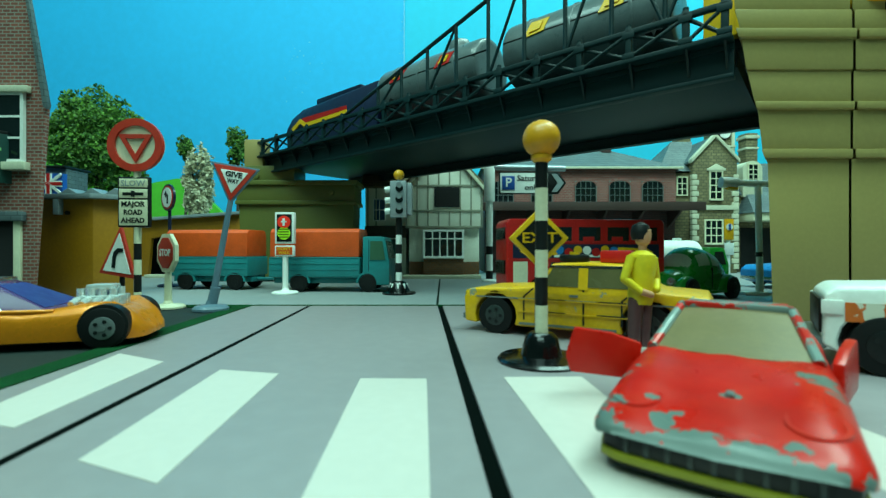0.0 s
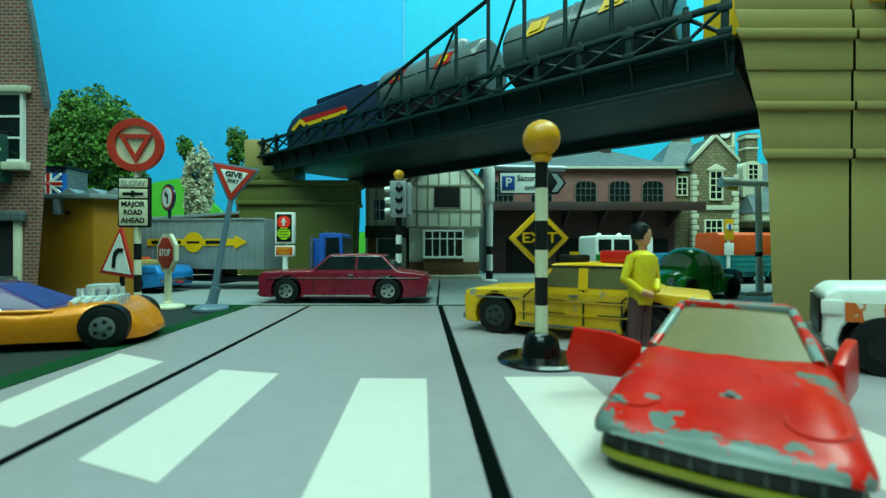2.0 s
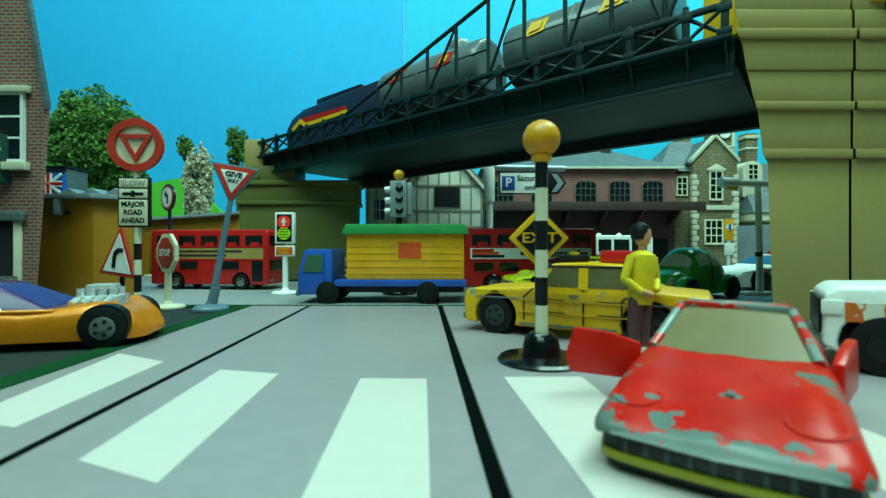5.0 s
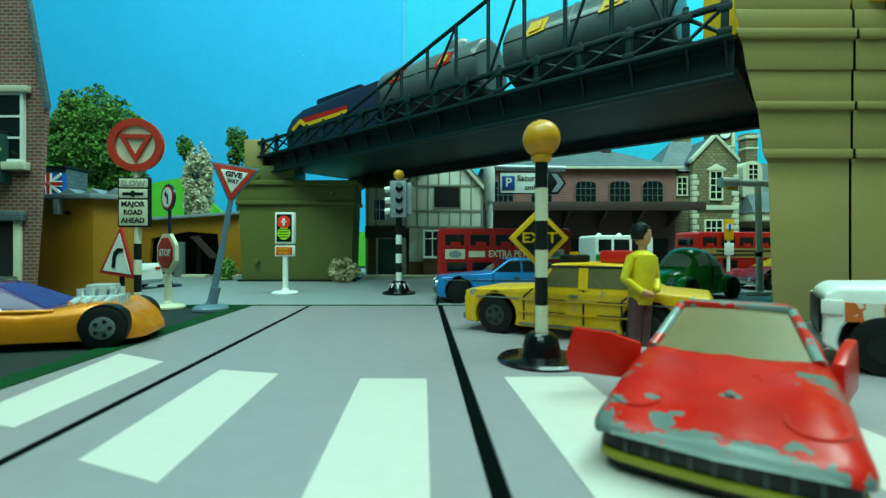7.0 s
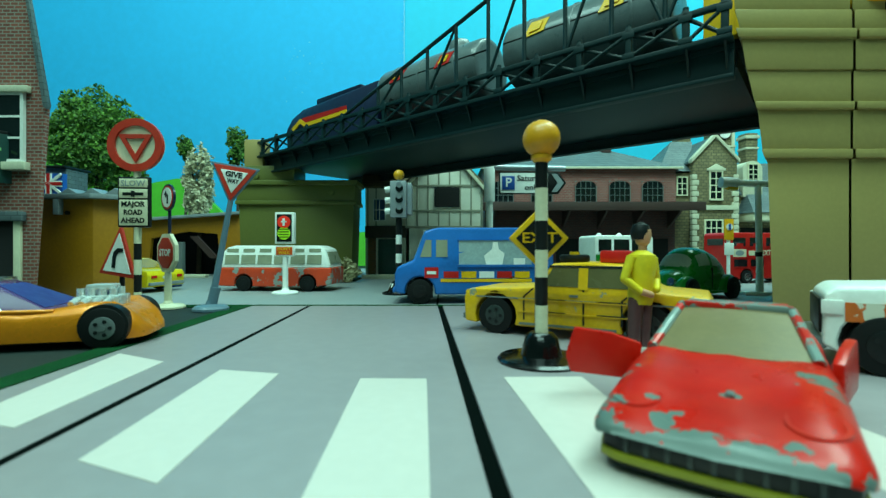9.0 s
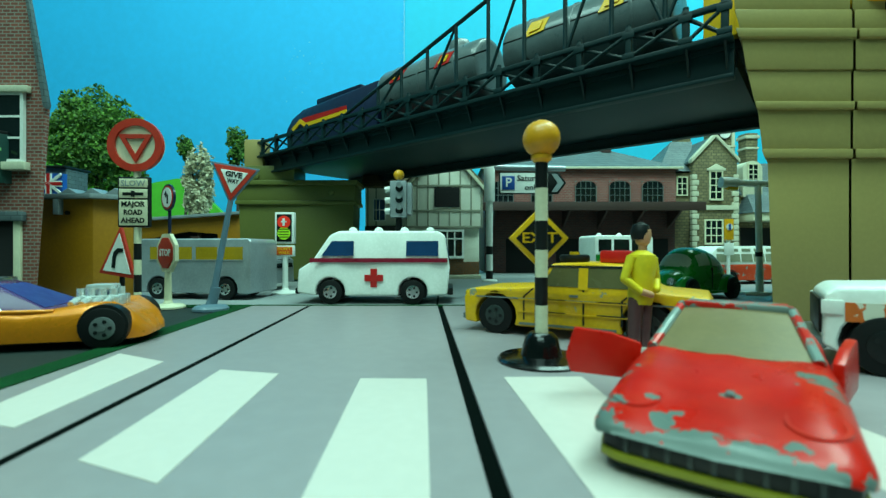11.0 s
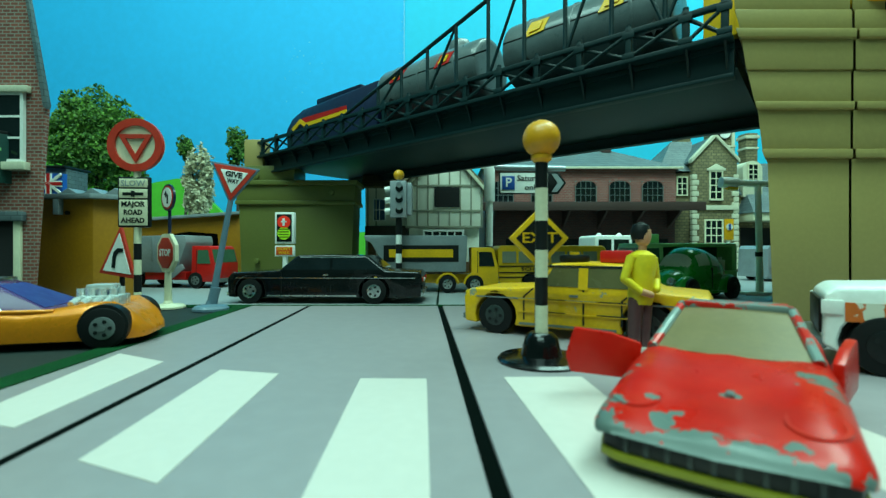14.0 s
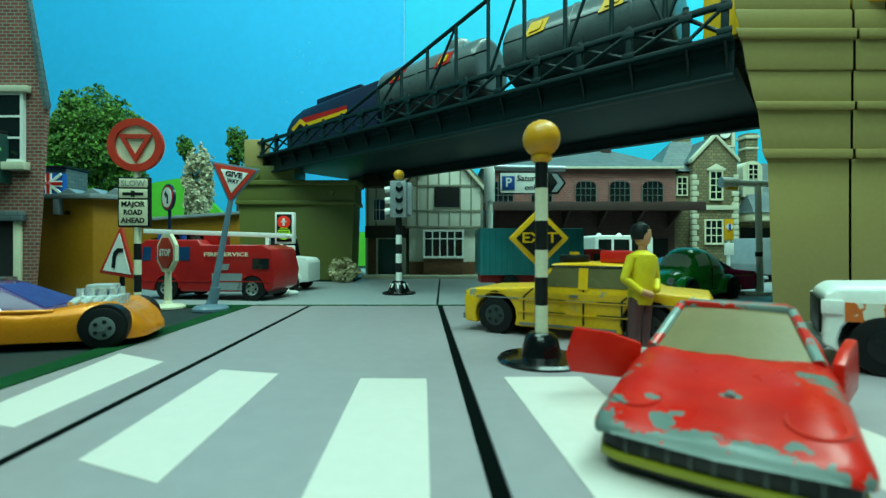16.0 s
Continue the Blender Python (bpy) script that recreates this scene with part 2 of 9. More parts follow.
def lettering(name, words, size, material, parent, m, width=None, bold=0.0, label=""):
    """Raised letters, in the plane of m's x and y (m in millimetres), centred."""
    cu = bpy.data.curves.new(name, "FONT")
    cu.body, cu.size, cu.align_x, cu.align_y, cu.extrude, cu.offset = words, size, "CENTER", "CENTER", 0.06, bold
    cu.resolution_u = 2
    ob = new(name, cu)
    me = bpy.data.meshes.new_from_object(ob.evaluated_get(bpy.context.evaluated_depsgraph_get()))
    bpy.data.objects.remove(ob)
    bm = bmesh.new()
    bm.from_mesh(me)
    bpy.data.meshes.remove(me)
    if width and bm.verts:
        xs = [v.co.x for v in bm.verts]
        bmesh.ops.scale(bm, vec=(width / (max(xs) - min(xs)), 1, 1), verts=bm.verts)
    bmesh.ops.transform(bm, matrix=m, verts=bm.verts)
    me = bpy.data.meshes.new(name)
    bmesh.ops.scale(bm, vec=(MM,) * 3, verts=bm.verts)
    bm.to_mesh(me)
    bm.free()
    me.materials.append(material)
    ob = new(name, me)
    ob.parent = parent
    return tagged(ob, label)


def facing(x, y, z, turn=0, roll=0):
    """Millimetre pose of a panel that faces -y (turned about z), its x to the right and its y up."""
    return Matrix.Translation((x, y, z)) @ Matrix.Rotation(radians(turn), 4, "Z") @ Matrix.Rotation(radians(90), 4, "X") @ Matrix.Rotation(radians(roll), 4, "Z")


# ---------------------------------------------------------------- ground and backdrop
def structure(name, bm, material, label, bevel=0):
    ob = part(name, bm, material, None, label, bevel)
    return tagged(ob, kind="structure", category=name.split("_")[0])


def sheet(name, pts, z0, z1, material, label, bevel=0):
    bm = bmesh.new()
    add_flat(bm, pts, z0, z1)
    return structure(name, bm, material, label, bevel)


ground = sheet("ground", [(-980, -880), (980, -880), (980, 760), (-980, 760)], -12, -1.2, TABLE, "dark green felt on the layout table")
sheet("pavement_1", [(-69.3, -60), (9.6, -60), (-2.2, 191.5), (-80.9, 191.5)], -1.2, 0, BOARD, "smooth grey board with printed road markings", 0.3)
sheet("pavement_2", [(11.6, -60), (420, -60), (420, 191.5), (-0.2, 191.5)], -1.2, 0, BOARD, "smooth grey board with printed road markings", 0.3)
sheet("road_1", [(-840, 193.5), (-3, 193.5), (-3, 560), (-840, 560)], -1.2, -0.1, BOARD_FAR, "pale grey main road card", 0.3)
sheet("road_2", [(-2, 193.5), (840, 193.5), (840, 560), (-2, 560)], -1.2, -0.1, BOARD_FAR, "pale grey main road card", 0.3)
for n, (x0, x1, y0, y1) in enumerate(((-840, -640, -760, 193), (640, 840, -760, 193), (-640, 640, -760, -580))):
    sheet("road_%d" % (4 + n), [(x0, y0), (x1, y0), (x1, y1), (x0, y1)], -1.2, -0.1, BOARD_FAR, "pale grey road card of the outer loop", 0.3)
sheet("joint_1", [(9.6, -60), (11.6, -60), (-0.2, 191.5), (-2.2, 191.5)], -1.2, -0.5, LINE_BLACK, "black gap between two boards")
sheet("joint_2", [(-80.9, 191.5), (420, 191.5), (420, 194.9), (-80.9, 194.9)], -1.2, 0.05, GRASS, "dark green gap between boards")
sheet("road_3", [(-420, -60), (-75.3, -60), (-86.6, 187), (-420, 187)], -1.2, -0.3, ASPHALT, "dark asphalt card beside the board")
sheet("verge", [(-75.3, -60), (-69.3, -60), (-80.9, 193.5), (-420, 193.5), (-420, 187), (-86.6, 187)], -1.2, 0.2, GRASS, "dark green flocked edge")
road_line = sheet("road_line", [(-46.1, -40), (-44.7, -40), (-55.5, 190), (-57.0, 190)], 0, 0.06, LINE_BLACK, "thin dark line across the grey board")
sheet("road_line_2", [(-190, 98), (-90, 124), (-90, 127), (-190, 101)], -0.3, 0.02, LINE_WHITE, "white line on the dark asphalt")


def crossing():
    for pts in (((-68, 64), (-57.5, 60.6), (-59.3, 96), (-74.2, 103.8)), ((-41.4, 51.3), (-29.2, 46.2), (-31.6, 86.9), (-44.2, 89.7)),
                ((-12.6, 20), (-0.2, 20), (-3, 83.5), (-15.3, 83.8)), ((16.5, 20), (29, 20), (26, 84.8), (11.4, 84.6)), ((46, 20), (59, 20), (54, 86), (40, 86))):
        bm = bmesh.new()
        add_flat(bm, pts, 0, 0.08)
        ob = structure("crossing_stripe", bm, LINE_WHITE, "broad white zebra stripe printed on grey board")
        tagged(ob, category="road marking", group="zebra crossing stripes")


crossing()


def backdrop():
    bm = bmesh.new()
    add_box(bm, -980, -59.5, 698, 704, -1.2, 620)
    structure("backdrop_1", bm, SKY_PAINT, "sky-blue painted board behind the layout")
    bm = bmesh.new()
    add_box(bm, -59.5, 980, 701, 707, -1.2, 620)
    structure("backdrop_2", bm, SKY_PAINT_2, "sky-blue painted board with a visible seam")
    bm = bmesh.new()
    add_box(bm, -60.6, -59.0, 697.3, 698.4, -1.2, 620)
    part("paper_edge", bm, SKY_SCUFF, bpy.data.objects["backdrop_1"])
    for i in range(44):
        a = random.random()
        cx, cz = (-212.59, 308.03) if a < 0.6 else (-62.73, 338.52)
        bm = bmesh.new()
        x, z = cx + random.gauss(0, 16 if a < 0.6 else 1.5), cz + random.gauss(0, 20)
        s = random.uniform(0.3, 1.0)
        add_box(bm, x - s, x + s, 697.6, 698.2, z - s * 0.8, z + s * 0.7)
        chip = part("paint_chip", bm, SKY_SCUFF, bpy.data.objects["backdrop_1"])
    bm = bmesh.new()
    tops = [(-340, 330), (0, 300), (55, 276), (90, 268), (128, 286), (170, 320), (230, 332), (280, 322), (315, 316), (350, 334), (400, 384), (500, 425), (620, 412), (660, 410), (900, 416), (1500, 420)]
    pts = [((px - 784) / 800 * 680, 24 - (py - 441) / 800 * 680) for px, py in tops]
    add_prism(bm, pts + [(pts[-1][0], -1.2), (pts[0][0], -1.2)], 680, 690)
    structure("backdrop_3", bm, HILL, "bright green hills painted on a cut board")


backdrop()


# ---------------------------------------------------------------- bridge and piers
def pier_left():
    t = thing("bridge_pier", "olive plastic railway bridge pier with stepped cornice", "pier", group="bridge piers")
    x0, x1, y0, y1 = -150.41, -68.45, 338, 364
    bm = bmesh.new()
    add_faces(bm, [(x0, y0, 0), (x1, y0, 0), (x1, y1, 0), (x0, y1, 0), (x0 - 2, y0 - 1, 62), (x1 + 2, y0 - 1, 62), (x1 + 2, y1, 62), (x0 - 2, y1, 62)],
              [(3, 2, 1, 0), (4, 5, 6, 7), (0, 1, 5, 4), (1, 2, 6, 5), (2, 3, 7, 6), (3, 0, 4, 7)])
    part("shaft", bm, STONE_PLASTIC_2, t, bevel=0.5)
    boxpart("cornice", (x0 - 4, x1 + 4, y0 - 3, y1, 57, 60), STONE_PLASTIC_2, t, bevel=0.6)
    boxpart("frieze", (x0 - 3, x1 + 3, y0 - 2, y1, 60, 71.5), STONE_PLASTIC_2, t, bevel=0.5)
    boxpart("cap", (x0 - 5.5, x1 + 5, y0 - 4, y1, 71.5, 75), STONE_PLASTIC_2, t, bevel=0.6)
    boxpart("cap", (x0 - 4, x0 + 40, y0 - 2, y1, 75, 86), STONE_PLASTIC_2, t, bevel=0.6)
    boxpart("parapet_post", (x0 + 1, x0 + 15, y0 + 2, y0 + 17, 86, 106.5), STONE_PLASTIC, t, bevel=0.7)
    boxpart("base_board", (x0 - 2, x1 + 3, y0 - 3, y1, -0.1, 1.2), TABLE, t, bevel=0.2)
    for px, z in ((x0 + 12, 15), (x1 - 14, 66), (x0 + 12, 78)):
        bm = bmesh.new()
        add_rod(bm, (px, y0 - 3.6, z), (px, y0 + 1, z), 2.0, 16)
        st = part("stud", bm, STONE_PLASTIC_2, t, bevel=0.3)


def pier_right():
    t = thing("bridge_pier", "khaki plastic railway bridge pier with grooved courses", "pier", group="bridge piers")
    y0, y1 = 150, 240

    def block(name, z0, z1, l0, l1, out):
        bm = bmesh.new()
        for a, b in ((None, 134.6), (135.4, 300)):
            p0, p1 = (l0 - out, l1 - out) if a is None else (a, a)
            k = 76
            add_faces(bm, [(p0, y0 - out, z0), (b, y0 - out, z0), (b + k, y1, z0), (p0 + k, y1, z0), (p1, y0 - out, z1), (b, y0 - out, z1), (b + k, y1, z1), (p1 + k, y1, z1)],
                      [(3, 2, 1, 0), (4, 5, 6, 7), (0, 1, 5, 4), (1, 2, 6, 5), (2, 3, 7, 6), (3, 0, 4, 7)])
        part(name, bm, STONE_PLASTIC, t, bevel=0.5)

    block("shaft", 0, 54, 109.5, 107.5, 0)
    block("cornice", 54, 57, 107, 106, 1.6)
    block("course", 57, 70, 106, 104.5, 0.6)
    block("cornice", 70, 72.5, 104.5, 104, 2.2)
    block("course", 72.5, 83, 103.5, 101, 0.8)
    block("course", 83, 93, 101, 99.5, 1.6)
    block("cornice", 93, 96, 99, 98, 3.0)
    block("course", 96, 103, 99, 97, 1.2)
    block("parapet", 103, 111, 97, 96.2, 0.4)


pier_left()
pier_right()


def bridge():
    t = thing("railway_bridge", "dark blue-black plastic girder railway bridge with lattice sides", "bridge", -140.3, 342.2, 0, -39.9)
    L, W, z0, z1, z2 = 305, 92, 82, 93.4, 104.4
    boxpart("deck", (0, L, 4, W - 4, 90.5, 92.5), BRIDGE_BLACK, t, bevel=0.2)
    boxpart("girder", (0, L, 12, W - 4.5, 86.6, 90.6), BRIDGE_BLACK, t, bevel=0.4)
    for y, s in ((0, -1), (W, 1)):
        yi = y - s * 5.5
        side = boxpart("side_girder", (0, L, yi - 0.8, yi + 0.8, z0, z1), BRIDGE_BLACK, t, bevel=0.2)
        boxpart("flange", (0, L, yi - 2.2, yi + 2.2, z0 - 1.0, z0 + 0.4), BRIDGE_BLACK, side, bevel=0.2)
        boxpart("flange", (0, L, min(y - 1.4, yi), max(y + 1.4, yi), z1 - 0.9, z1 + 0.7), BRIDGE_BLACK, side, bevel=0.2)
        rail = boxpart("top_rail", (0, L, y - 1.2, y + 1.2, z2 - 1.5, z2 + 0.3), BRIDGE_BLACK, t, bevel=0.3)
        stops = [8 + i * 18.9 for i in range(16)] + [303]
        for u, v in zip(stops, stops[1:] + [None]):
            bm = bmesh.new()
            add_faces(bm, [(q, yy, zz) for q in (u - 0.4, u + 0.4) for yy, zz in ((yi, z0 + 0.6), (yi, z1 - 0.6), (y, z1 - 0.6))],
                      [(0, 1, 2), (5, 4, 3), (0, 3, 4, 1), (1, 4, 5, 2), (2, 5, 3, 0)])
            part("gusset", bm, BRIDGE_BLACK, side)
            boxpart("post", (u - 1.1, u + 1.1, y - 1.2, y + 1.2, z1, z2 + 1.2), BRIDGE_BLACK, t, bevel=0.3)
            rodpart("post_knob", (u, y, z2 + 1.0), (u, y, z2 + 2.2), 1.0, BRIDGE_BLACK, t, n=10)
            boxpart("joint_plate", (u - 2.2, u + 2.2, y + s * 1.2 - 0.4, y + s * 1.2 + 0.4, z2 - 3.0, z2 - 0.6), BRIDGE_BLACK, t, bevel=0.2)
            boxpart("joint_plate", (u - 2.2, u + 2.2, y + s * 1.2 - 0.4, y + s * 1.2 + 0.4, z1 + 0.6, z1 + 2.6), BRIDGE_BLACK, t, bevel=0.2)
            if v:
                rodpart("brace", (u, y + s * 0.5, z1 + 1.0), (v, y + s * 0.5, z2 - 1.2), 0.7, BRIDGE_BLACK, t, n=8)
                rodpart("brace", (u, y - s * 0.5, z2 - 1.2), (v, y - s * 0.5, z1 + 1.0), 0.7, BRIDGE_BLACK, t, n=8)
    # the tall side frame that rises along the near parapet
    def rise(u):
        return min(102.5 + (u - 94) * 0.318, 150)
    rodpart("sloping_bar", (94, 1, 102.5), (243, 1, 149.9), 1.0, BRIDGE_BLACK, t)
    rodpart("upper_bar", (243, 1, 149.9), (303, 1, 150), 1.0, BRIDGE_BLACK, t)
    for i in range(9):
        u = 133.9 + i * 18.85
        rodpart("upright", (u, 1, 102.5), (u, 1, rise(u)), 0.9, BRIDGE_BLACK, t)
        if i % 2 == 0:
            rodpart("diagonal", (u, 1, 103), (u + 18.85, 1, rise(u + 18.85)), 0.7, BRIDGE_BLACK, t)
        else:
            rodpart("diagonal", (u, 1, rise(u)), (u + 18.85, 1, 103), 0.7, BRIDGE_BLACK, t) if i > 5 else None
    for y in (38, 54):
        boxpart("rail", (-60, L + 60, y - 0.5, y + 0.5, 92.5, 94.5), GREY_METAL, t, bevel=0.1)


bridge()


def rail_wheels(t, xs, z=94.5, r=6.0):
    for x in xs:
        for y in (-8, 8):
            bm = bmesh.new()
            add_rod(bm, (x, y - 1.2, z + r), (x, y + 1.2, z + r), r, 20)
            part("wheel", bm, BLACK, t, bevel=0.3)


def on_bridge(name, label, category, u):
    a = radians(-39.9)
    return thing(name, label, category, -140.3 + math.cos(a) * u - math.sin(a) * 46, 342.2 + math.sin(a) * u + math.cos(a) * 46, 0, -39.9)


def locomotive():
    t = on_bridge("diesel_locomotive", "dark navy locomotive with red and yellow stripes", "locomotive", 43)
    prof = [(-54, 100), (-55, 122), (-50, 131), (-38, 137), (50, 140.5), (55, 138), (55, 100)]
    bm = bmesh.new()
    add_prism(bm, prof, lambda x, z: -15 + max(0, z - 126) * 0.45, lambda x, z: 15 - max(0, z - 126) * 0.45)
    part("body", bm, NAVY, t, bevel=1.8)
    boxpart("roof_box", (-24, 30, -7, 7, 138.5, 143), NAVY, t, bevel=0.8)
    bm = bmesh.new()
    add_prism(bm, [(-53, 114), (-34, 124), (-28, 120), (24, 121), (24, 123.6), (-26, 123), (-34, 127.5), (-54, 118)], -15.4, -14.6)
    part("stripe", bm, YELLOW, t, "yellow stripe")
    bm = bmesh.new()
    add_prism(bm, [(-31, 126), (-26, 123.2), (24, 123.8), (24, 126.5), (-31, 127.5)], -15.35, -14.6)
    part("stripe", bm, RED, t, "red stripe")
    bm = bmesh.new()
    add_prism(bm, [(-56, 108), (-50, 118), (-54, 126), (-56, 121)], -12, 12)
    part("nose_panel", bm, YELLOW, t, "yellow nose panel", bevel=0.8)
    boxpart("underframe", (-54, 54, -11, 11, 98, 102), BLACK, t)
    rail_wheels(t, (-44, -26, 26, 44))


def tank_wagon(u, badge):
    t = on_bridge("tank_wagon", "grey plastic tank wagon with red and yellow badges", "railway wagon", u)
    tagged(t, group="tank wagons on the bridge")
    bm = bmesh.new()
    add_rod(bm, (-46, 0, 128), (36, 0, 128), 17.5, 40)
    tank = part("tank", bm, TANK_GREY, t, bevel=4.0, segments=4)
    for x in (-32, -8, 20):
        bm = bmesh.new()
        add_rod(bm, (x - 0.8, 0, 128), (x + 0.8, 0, 128), 17.9, 40)
        part("band", bm, TANK_GREY, tank, bevel=0.3)
    bm = bmesh.new()
    add_turned(bm, [(7.5, 0), (7.5, 5), (6, 8), (3, 9)], 28, (12, 0, 142))
    part("dome", bm, TANK_GREY, t)
    for x in (-32, 6):
        bm = bmesh.new()
        add_prism(bm, [(x, 130), (x + 11, 131), (x + 13, 138), (x + 3, 138)], lambda px, z: -math.sqrt(max(1, 18.1 ** 2 - (z - 128) ** 2)), lambda px, z: -math.sqrt(max(1, 17.2 ** 2 - (z - 128) ** 2)))
        b = part("badge", bm, RED if badge else YELLOW, tank, "red and yellow badge")
        bm = bmesh.new()
        add_prism(bm, [(x + 3, 132), (x + 9, 132.5), (x + 10, 136.5), (x + 5, 136.5)], lambda px, z: -math.sqrt(max(1, 18.4 ** 2 - (z - 128) ** 2)), lambda px, z: -math.sqrt(max(1, 17.2 ** 2 - (z - 128) ** 2)))
        part("badge_mark", bm, YELLOW, tank)
    boxpart("chassis", (-46, 38, -10, 10, 103, 108), BLACK, t)
    boxpart("sole_bar", (-46, 38, -12.5, -10.5, 101, 105), RED if badge else BLACK, t)
    for x, x2 in ((-45, -50), (37, 42)):
        for y in (-8, 8):
            rodpart("buffer", (x, y, 106), (x2, y, 106), 2.2, BLACK, t)
    for x in (-30, -20, 20, 30):
        bm = bmesh.new()
        pts = [(x + (4.2 if i % 2 else 1.9) * math.cos(math.pi * i / 6), 116 + (4.2 if i % 2 else 1.9) * math.sin(math.pi * i / 6)) for i in range(12)]
        if abs(x) == 30:
            add_prism(bm, pts, -19, -13)
            part("valve_wheel", bm, BLACK, t)
        else:
            bm.free()
    rodpart("hand_rail", (-44, -17, 131), (44, -17, 131), 0.5, BLACK, t)
    rail_wheels(t, (-34, 34))


def yellow_wagon():
    t = on_bridge("open_wagon", "bright yellow open railway wagon", "railway wagon", 333)
    boxpart("body", (-42, 42, -14, 14, 106, 128), YELLOW, t, bevel=0.8)
    boxpart("chassis", (-44, 44, -10, 10, 102, 106), BLACK, t)
    for x in (-30, 0, 30):
        boxpart("rib", (x - 1, x + 1, -15, 15, 106, 127.5), YELLOW, t, bevel=0.3)
    rail_wheels(t, (-28, 28))


locomotive()
tank_wagon(146, True)
tank_wagon(244, False)
yellow_wagon()


# ---------------------------------------------------------------- buildings
def window(parent, x, z, w, h, y, bars=(2, 3), frame_mat=WHITE, pane=GLASS_DARK, sill=None, bar=0.45):
    """A window in a wall that faces -y: frame, bars, pane and sill."""
    wd = boxpart("window", (x - w / 2, x + w / 2, y - 0.35, y + 0.6, z, z + h), pane, parent, bevel=0)
    bm = bmesh.new()
    e = bar * 1.5
    for b in ((x - w / 2 - e, x - w / 2, z - e, z + h + e), (x + w / 2, x + w / 2 + e, z - e, z + h + e), (x - w / 2, x + w / 2, z - e, z), (x - w / 2, x + w / 2, z + h, z + h + e)):
        add_box(bm, b[0], b[1], y - 1.0, y + 0.5, b[2], b[3])
    for i in range(1, bars[0]):
        c = x - w / 2 + w * i / bars[0]
        add_box(bm, c - bar / 2, c + bar / 2, y - 0.75, y + 0.3, z, z + h)
    for i in range(1, bars[1]):
        c = z + h * i / bars[1]
        add_box(bm, x - w / 2, x + w / 2, y - 0.7, y + 0.3, c - bar / 2, c + bar / 2)
    part("window_frame", bm, frame_mat, wd)
    if sill:
        boxpart("window_sill", (x - w / 2 - 1.2, x + w / 2 + 1.2, y - 2, y + 0.4, z - 2.0, z - 0.7), sill, wd, bevel=0.2)
    return wd


def tudor_house():
    d = 372
    t = thing("tudor_house", "white timber-framed model house with tiled roof", "house")
    xl, xm, xr = -64.63, -28.83, 30.69
    ze, zj, zt = 75.62, 41.2, 102.58
    mid = (xm + xr) / 2
    boxpart("ground_floor_wall", (xm + 1, xr - 1, d, d + 60, 0, zj), PLASTER, t, bevel=0.3)
    bm = bmesh.new()
    add_prism(bm, [(xm - 2, zj), (xr, zj), (xr, ze), (mid, zt + 8), (xm - 2, ze)], d - 3, d + 60)
    part("upper_wall", bm, PLASTER, t, bevel=0.3)
    for s in (-1, 1):
        bm = bmesh.new()
        w = mid - xm + 5
        add_prism(bm, [(mid, zt + 11), (mid, zt + 8.2), (mid + s * w, ze - 4.5), (mid + s * (w + 1), ze - 2)], d - 6, d + 62)
        part("roof_slope", bm, TILE_BROWN, t, bevel=0.2)
        bm = bmesh.new()
        add_prism(bm, [(mid, zt + 8.6), (mid, zt + 5.2), (mid + s * (w - 1), ze - 6), (mid + s * w, ze - 3.5)], d - 7, d - 5)
        part("barge_board", bm, STONE_PALE, t, bevel=0.2)
    # timber frame
    wall_w = xr - xm + 2
    for i in range(8):
        x = xm - 1 + wall_w * i / 7
        top = ze if i in (0, 7) else ze + (zt + 6 - ze) * (1 - abs(x - mid) / (wall_w / 2))
        if i in (3, 4):
            boxpart("timber", (x - 0.6, x + 0.6, d - 3.5, d - 2.8, zj, zj + 13.5), TIMBER_GREY, t, bevel=0.1)
            boxpart("timber", (x - 0.6, x + 0.6, d - 3.5, d - 2.8, ze - 1, top - 2), TIMBER_GREY, t, bevel=0.1)
        else:
            boxpart("timber", (x - 0.6, x + 0.6, d - 3.5, d - 2.8, zj, top - 2), TIMBER_GREY, t, bevel=0.1)
    for z in (zj + 0.8, zj + 14, ze):
        boxpart("timber", (xm - 2, xr, d - 3.7, d - 2.9, z - 0.8, z + 0.8), TIMBER_GREY, t, bevel=0.1)
    # Flat black pane, painted as the shade of an empty opening.
    boxpart("window", (-6.97, 13.48, d - 4, d - 2.6, 57.95, 74.22), INNER_SHADE, t, "empty window opening with its shade painted black", bevel=0)
    # bay window
    bx0, bx1, bz0, bz1 = -15.81, 16.74, 17.49, 39.81
    bay = boxpart("bay_wall", (bx0, bx1, d - 6, d, 3, bz0), BRICK_BROWN, t, bevel=0.3)
    window(t, (bx0 + bx1) / 2, bz0 + 0.8, bx1 - bx0 - 2.5, bz1 - bz0 - 2.5, d - 5, (5, 1), WHITE, GLASS_DARK, WHITE, 1.1)
    boxpart("transom", (bx0 + 1, bx1 - 1, d - 6.2, d - 5, bz1 - 8, bz1 - 7), WHITE, t, bevel=0.1)
    boxpart("plinth", (xm + 1, xr - 1, d - 1.5, d, 3, 13.5), BRICK_BROWN, t, bevel=0.2)
    boxpart("plinth", (xl - 1, xr, d - 8, d + 1, 0, 3), STONE_PALE, t, bevel=0.3)
    # left wing with porch
    boxpart("wing_wall", (xl, xm - 2, d + 5, d + 58, 0, ze + 1), PLASTER, t, bevel=0.3)
    boxpart("porch_fascia", (xl, xm - 1, d + 2, d + 5.2, zj - 8, zj + 2), TIMBER, t, bevel=0.3)
